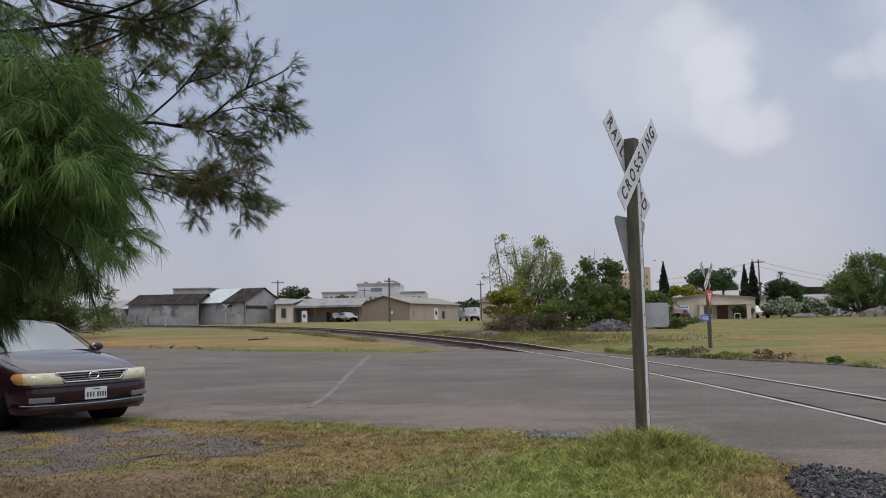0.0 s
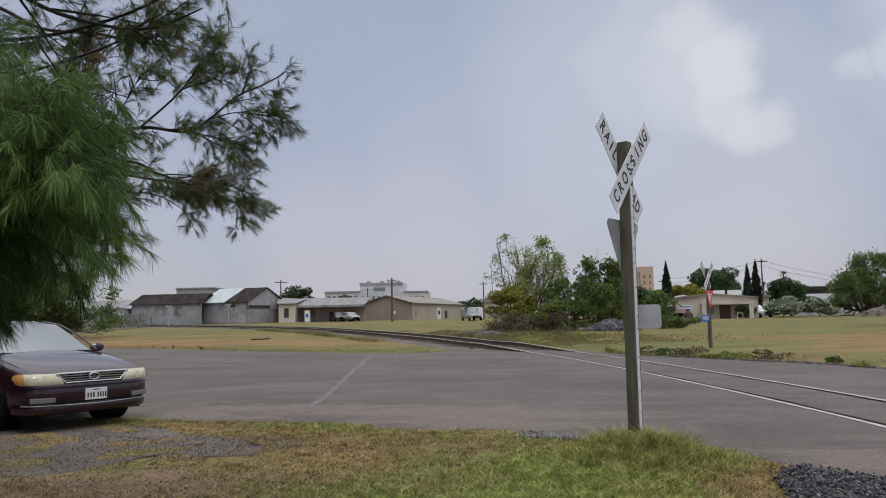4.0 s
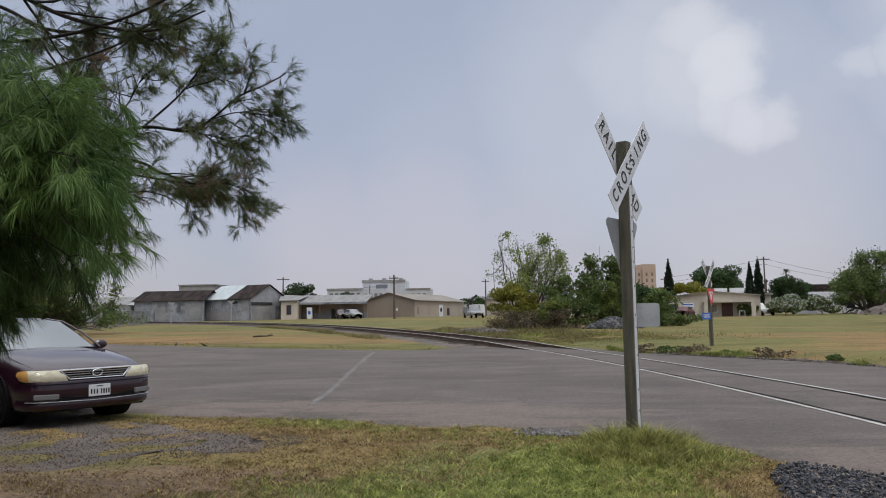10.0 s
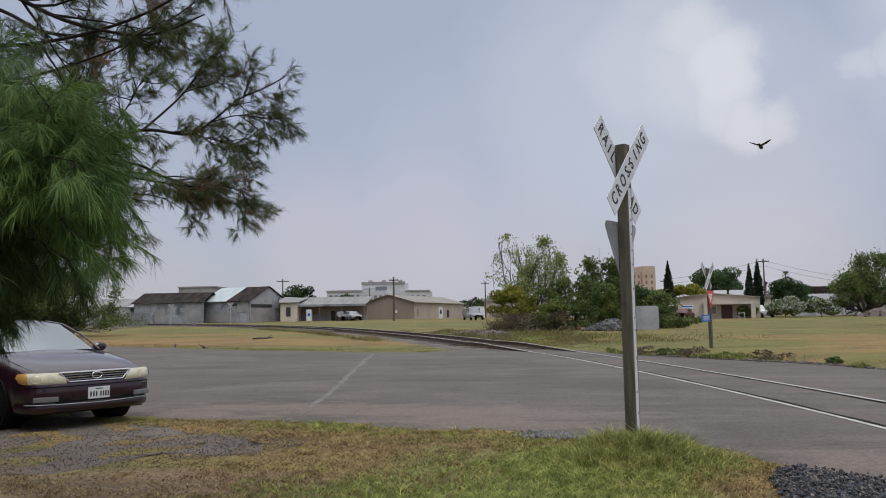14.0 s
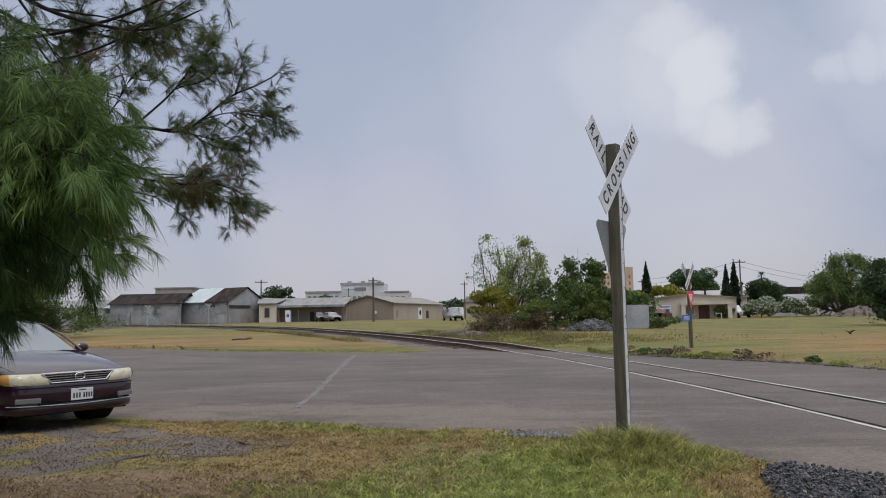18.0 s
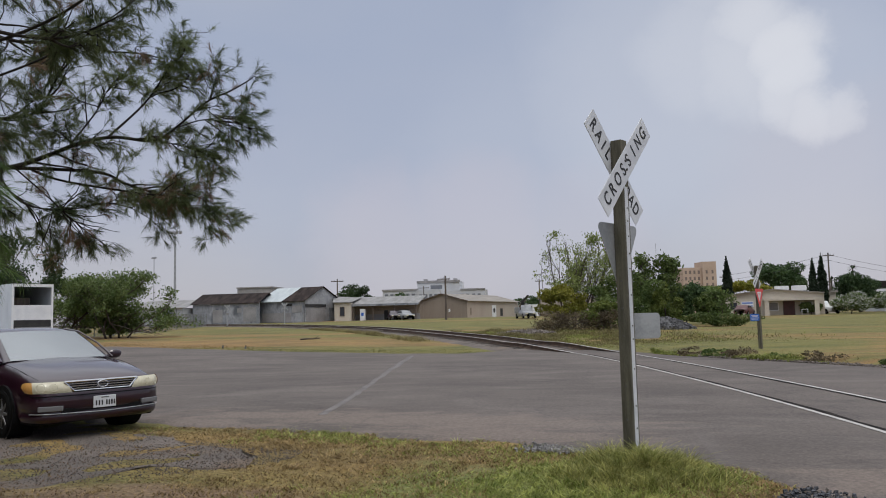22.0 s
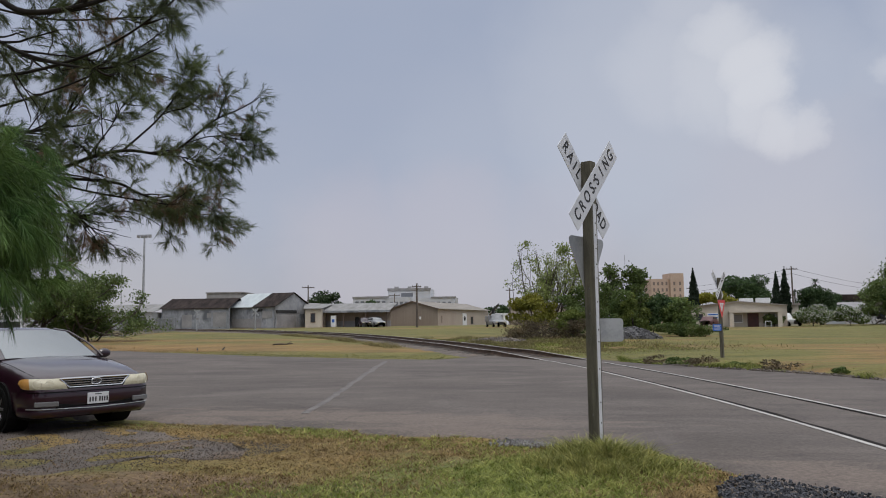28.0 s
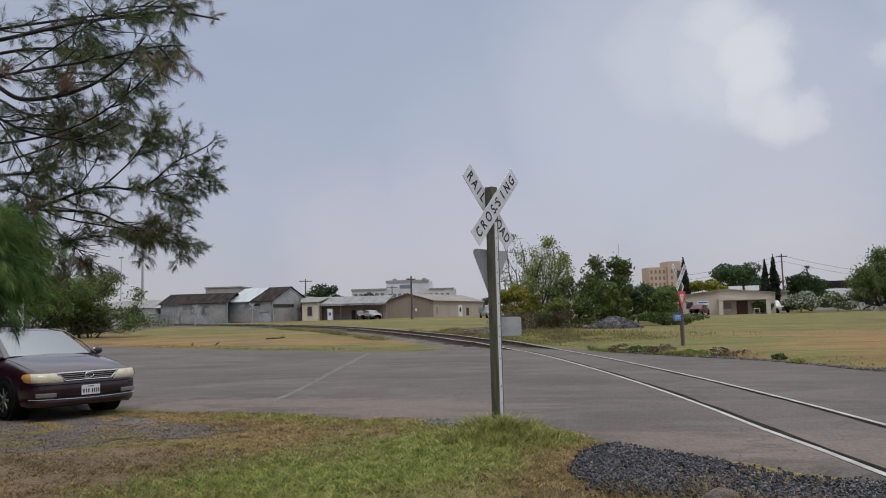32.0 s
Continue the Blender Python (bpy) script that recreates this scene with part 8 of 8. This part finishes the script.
branch = thing("fallen_branch", -13.9, 50.2, rise(-13.9, 50.2), label="dead dark branch lying in the far field", category="branch")
_ms = Mass()
_ms.add(*tube([(-0.6, -0.2, 0.03), (-0.2, -0.08, 0.06), (0.2, 0.05, 0.05), (0.6, 0.12, 0.09)], [0.05, 0.05, 0.04, 0.03], 7))
_ms.made("stem", M["bark"], branch, True)
_ms = Mass()
_ms.add(*tube([(0.2, 0.05, 0.05), (0.4, 0.16, 0.16), (0.52, 0.2, 0.24)], [0.03, 0.02, 0.012], 6))
_ms.made("twig", M["bark"], branch, True)


# ---- birds ----
def grackle(x, y, z, rz, flying, label):
    b = thing("bird", x, y, z, rz, label=label, category="bird", group="black birds")
    bm = bmesh.new()
    bmesh.ops.create_uvsphere(bm, u_segments=12, v_segments=8, radius=1, matrix=Matrix.Rotation(0 if flying else -0.5, 4, "Y") @ Matrix.Diagonal((0.10, 0.042, 0.045, 1)))
    body = part("body", bm, M["bird_black"], b)
    bm = bmesh.new()
    bmesh.ops.create_uvsphere(bm, u_segments=10, v_segments=6, radius=0.03, matrix=Matrix.Translation((0.11, 0, 0.012 if flying else 0.075)))
    part("head", bm, M["bird_black"], b)
    hz = 0.012 if flying else 0.075
    part("beak", rod(bmesh.new(), (0.13, 0, hz), (0.175, 0, hz - 0.006), 0.010, 0.001, 6), M["bird_black"], b)
    tail = [(-0.06, -0.02, 0), (-0.06, 0.02, 0), (-0.24, 0.045, 0.005), (-0.24, -0.045, 0.005)] if flying else [(-0.06, -0.02, -0.04), (-0.06, 0.02, -0.04), (-0.21, 0.03, -0.07), (-0.21, -0.03, -0.07)]
    slab("tail", b, tail, 0.006, M["bird_black"])
    wings = []
    for s in (-1, 1):
        if flying:
            w = slab("wing", b, [(0.06, 0, 0), (-0.07, 0, 0), (-0.09, s * 0.14, 0.0), (0.045, s * 0.14, 0.0)], 0.006, M["bird_black"])
            slab("wing_tip", w, [(0.045, s * 0.14, 0), (-0.09, s * 0.14, 0), (-0.08, s * 0.24, 0.0), (-0.02, s * 0.255, 0.0)], 0.005, M["bird_black"])
            wings.append((w, s))
        else:
            slab("wing", b, [(0.05, s * 0.035, 0.02), (-0.10, s * 0.03, -0.055), (-0.08, s * 0.048, -0.02), (0.05, s * 0.047, 0.04)], 0.008, M["bird_black"])
            part("leg", rod(bmesh.new(), (0.01, s * 0.018, -0.105), (0.0, s * 0.016, -0.03), 0.004, seg=5), M["bird_black"], b)
    return b, wings


walker, _ = grackle(-16.4, 42.4, rise(-16.4, 42.4) + 0.1, 30, False, "black grackle standing on the grass verge")
pecker, _ = grackle(-13.2, 38.4, rise(-13.2, 38.4) + 0.1, 200, False, "black grackle feeding at the edge of the field")
swooper, swoop_wings = grackle(4.0, 15.0, 12, -60, True, "black grackle with spread wings gliding over the road")
glider, glide_wings = grackle(30, 55, 8, 170, True, "black bird gliding low over the far field")
crosser, cross_wings = grackle(-14, 90, 8, 180, True, "distant dark bird flying over the roofs")


# ---- what moves ----
def flight(rows):
    """Poses along a path, heading the way it goes."""
    out = []
    for i, (t, p) in enumerate(rows):
        a, b = rows[max(i - 1, 0)][1], rows[min(i + 1, len(rows) - 1)][1]
        d = Vector(b) - Vector(a)
        yaw = math.degrees(math.atan2(d.y, d.x))
        pitch = -math.degrees(math.atan2(d.z, math.hypot(d.x, d.y)))
        out.append((t, pose(*p, 0, max(min(pitch, 35), -35), yaw)))
    return out


def flap(wings, t0, t1, rate, size):
    """Wing beats between two times; wings lie level before and after."""
    for w, s in wings:
        rows = [(0.0, pose(0, 0, 0.02, s * 6))]
        n, t = 0, t0
        while t < t1:
            rows.append((t, pose(0, 0, 0.02, s * (size if n % 2 else -size * 0.6))))
            t += rate
            n += 1
        rows.append((32.0, pose(0, 0, 0.02, s * 6)))
        walk(w, rows)


def motions():
    # a bird walks to and fro on the verge
    rows = [(0.0, -15.3, 40.3, 0), (0.5, -14.7, 40.0, -20), (1.0, -14.1, 39.2, -40), (1.5, -14.05, 39.1, -100), (2.0, -14.4, 39.4, -150), (2.5, -14.9, 40.1, 170), (3.0, -15.2, 40.4, 160), (3.5, -15.3, 40.3, 120), (6.0, -15.0, 39.5, 100), (8.0, -14.9, 39.3, 90), (18.0, -15.3, 40.2, 120), (22.0, -15.4, 40.5, 110), (24.0, -16.0, 41.9, 120), (32.0, -16.1, 42.3, 100)]
    walk(walker, [(t, pose(x, y, rise(x, y) + 0.1, 0, 0, a)) for t, x, y, a in rows])
    rows = [(0.0, -13.2, 38.5, 200), (16.0, -13.2, 38.5, 170), (20.0, -13.4, 38.9, 130), (22.0, -13.7, 39.3, 110), (24.0, -14.7, 42.4, 100), (32.0, -14.9, 42.9, 60)]
    walk(pecker, [(t, pose(x, y, rise(x, y) + 0.1, 0, 0, a)) for t, x, y, a in rows])
    # one comes over the camera and glides down into the field
    walk(swooper, flight([(0.0, (-9.0, -40.0, 13.0)), (6.0, (-7.0, -30.0, 13.0)), (11.0, (-5.0, -16.0, 12.5)), (12.5, (-0.5, 4.0, 9.6)), (13.2, (2.4, 11.5, 7.4)), (13.6, (3.94, 15.0, 6.3)), (13.8, (5.23, 16.8, 5.6)), (14.0, (6.8, 19.5, 5.05)), (14.2, (9.4, 24.0, 4.85)), (14.4, (12.6, 30.0, 4.7)), (14.5, (14.4, 33.0, 4.55)), (15.2, (20.0, 44.0, 2.6)), (15.6, (16.2, 37.0, 1.6)), (16.4, (17.4, 38.2, 0.38)), (20.5, (17.7, 38.4, 0.38)), (21.5, (34.0, 46.0, 3.0)), (23.0, (52.0, 44.0, 6.0)), (32.0, (75.0, 40.0, 9.0))]))
    flap(swoop_wings, 11.0, 24.0, 0.2, 24)
    # one crosses low over the field from the right
    walk(glider, flight([(0.0, (52.0, 44.0, 7.0)), (10.0, (38.0, 50.0, 5.4)), (12.0, (25.0, 54.4, 5.1)), (12.4, (23.5, 55.2, 5.25)), (13.0, (23.6, 57.0, 5.5)), (13.6, (23.1, 60.0, 4.5)), (13.8, (22.4, 61.0, 4.0)), (14.5, (22.5, 60.5, 3.4)), (16.5, (25.5, 56.0, 1.8)), (18.0, (24.6, 51.1, 0.9)), (18.8, (18.4, 40.8, 0.38)), (20.5, (18.6, 41.1, 0.38)), (21.4, (30.0, 42.0, 2.5)), (23.0, (48.0, 40.0, 6.0)), (32.0, (72.0, 36.0, 9.0))]))
    flap(glide_wings, 10.0, 24.0, 0.2, 22)
    # one far off flies over the roofs
    walk(crosser, flight([(0.0, (19.0, 92.0, 7.6)), (5.8, (-5.4, 90.0, 7.15)), (6.0, (-6.15, 90.0, 7.25)), (6.2, (-7.0, 90.0, 7.2)), (9.0, (-19.0, 94.0, 5.2)), (12.0, (-34.0, 100.0, 2.4)), (13.0, (-37.0, 101.0, 1.5)), (32.0, (-39.0, 102.0, 1.5))]))
    flap(cross_wings, 3.0, 13.0, 0.25, 25)


motions()
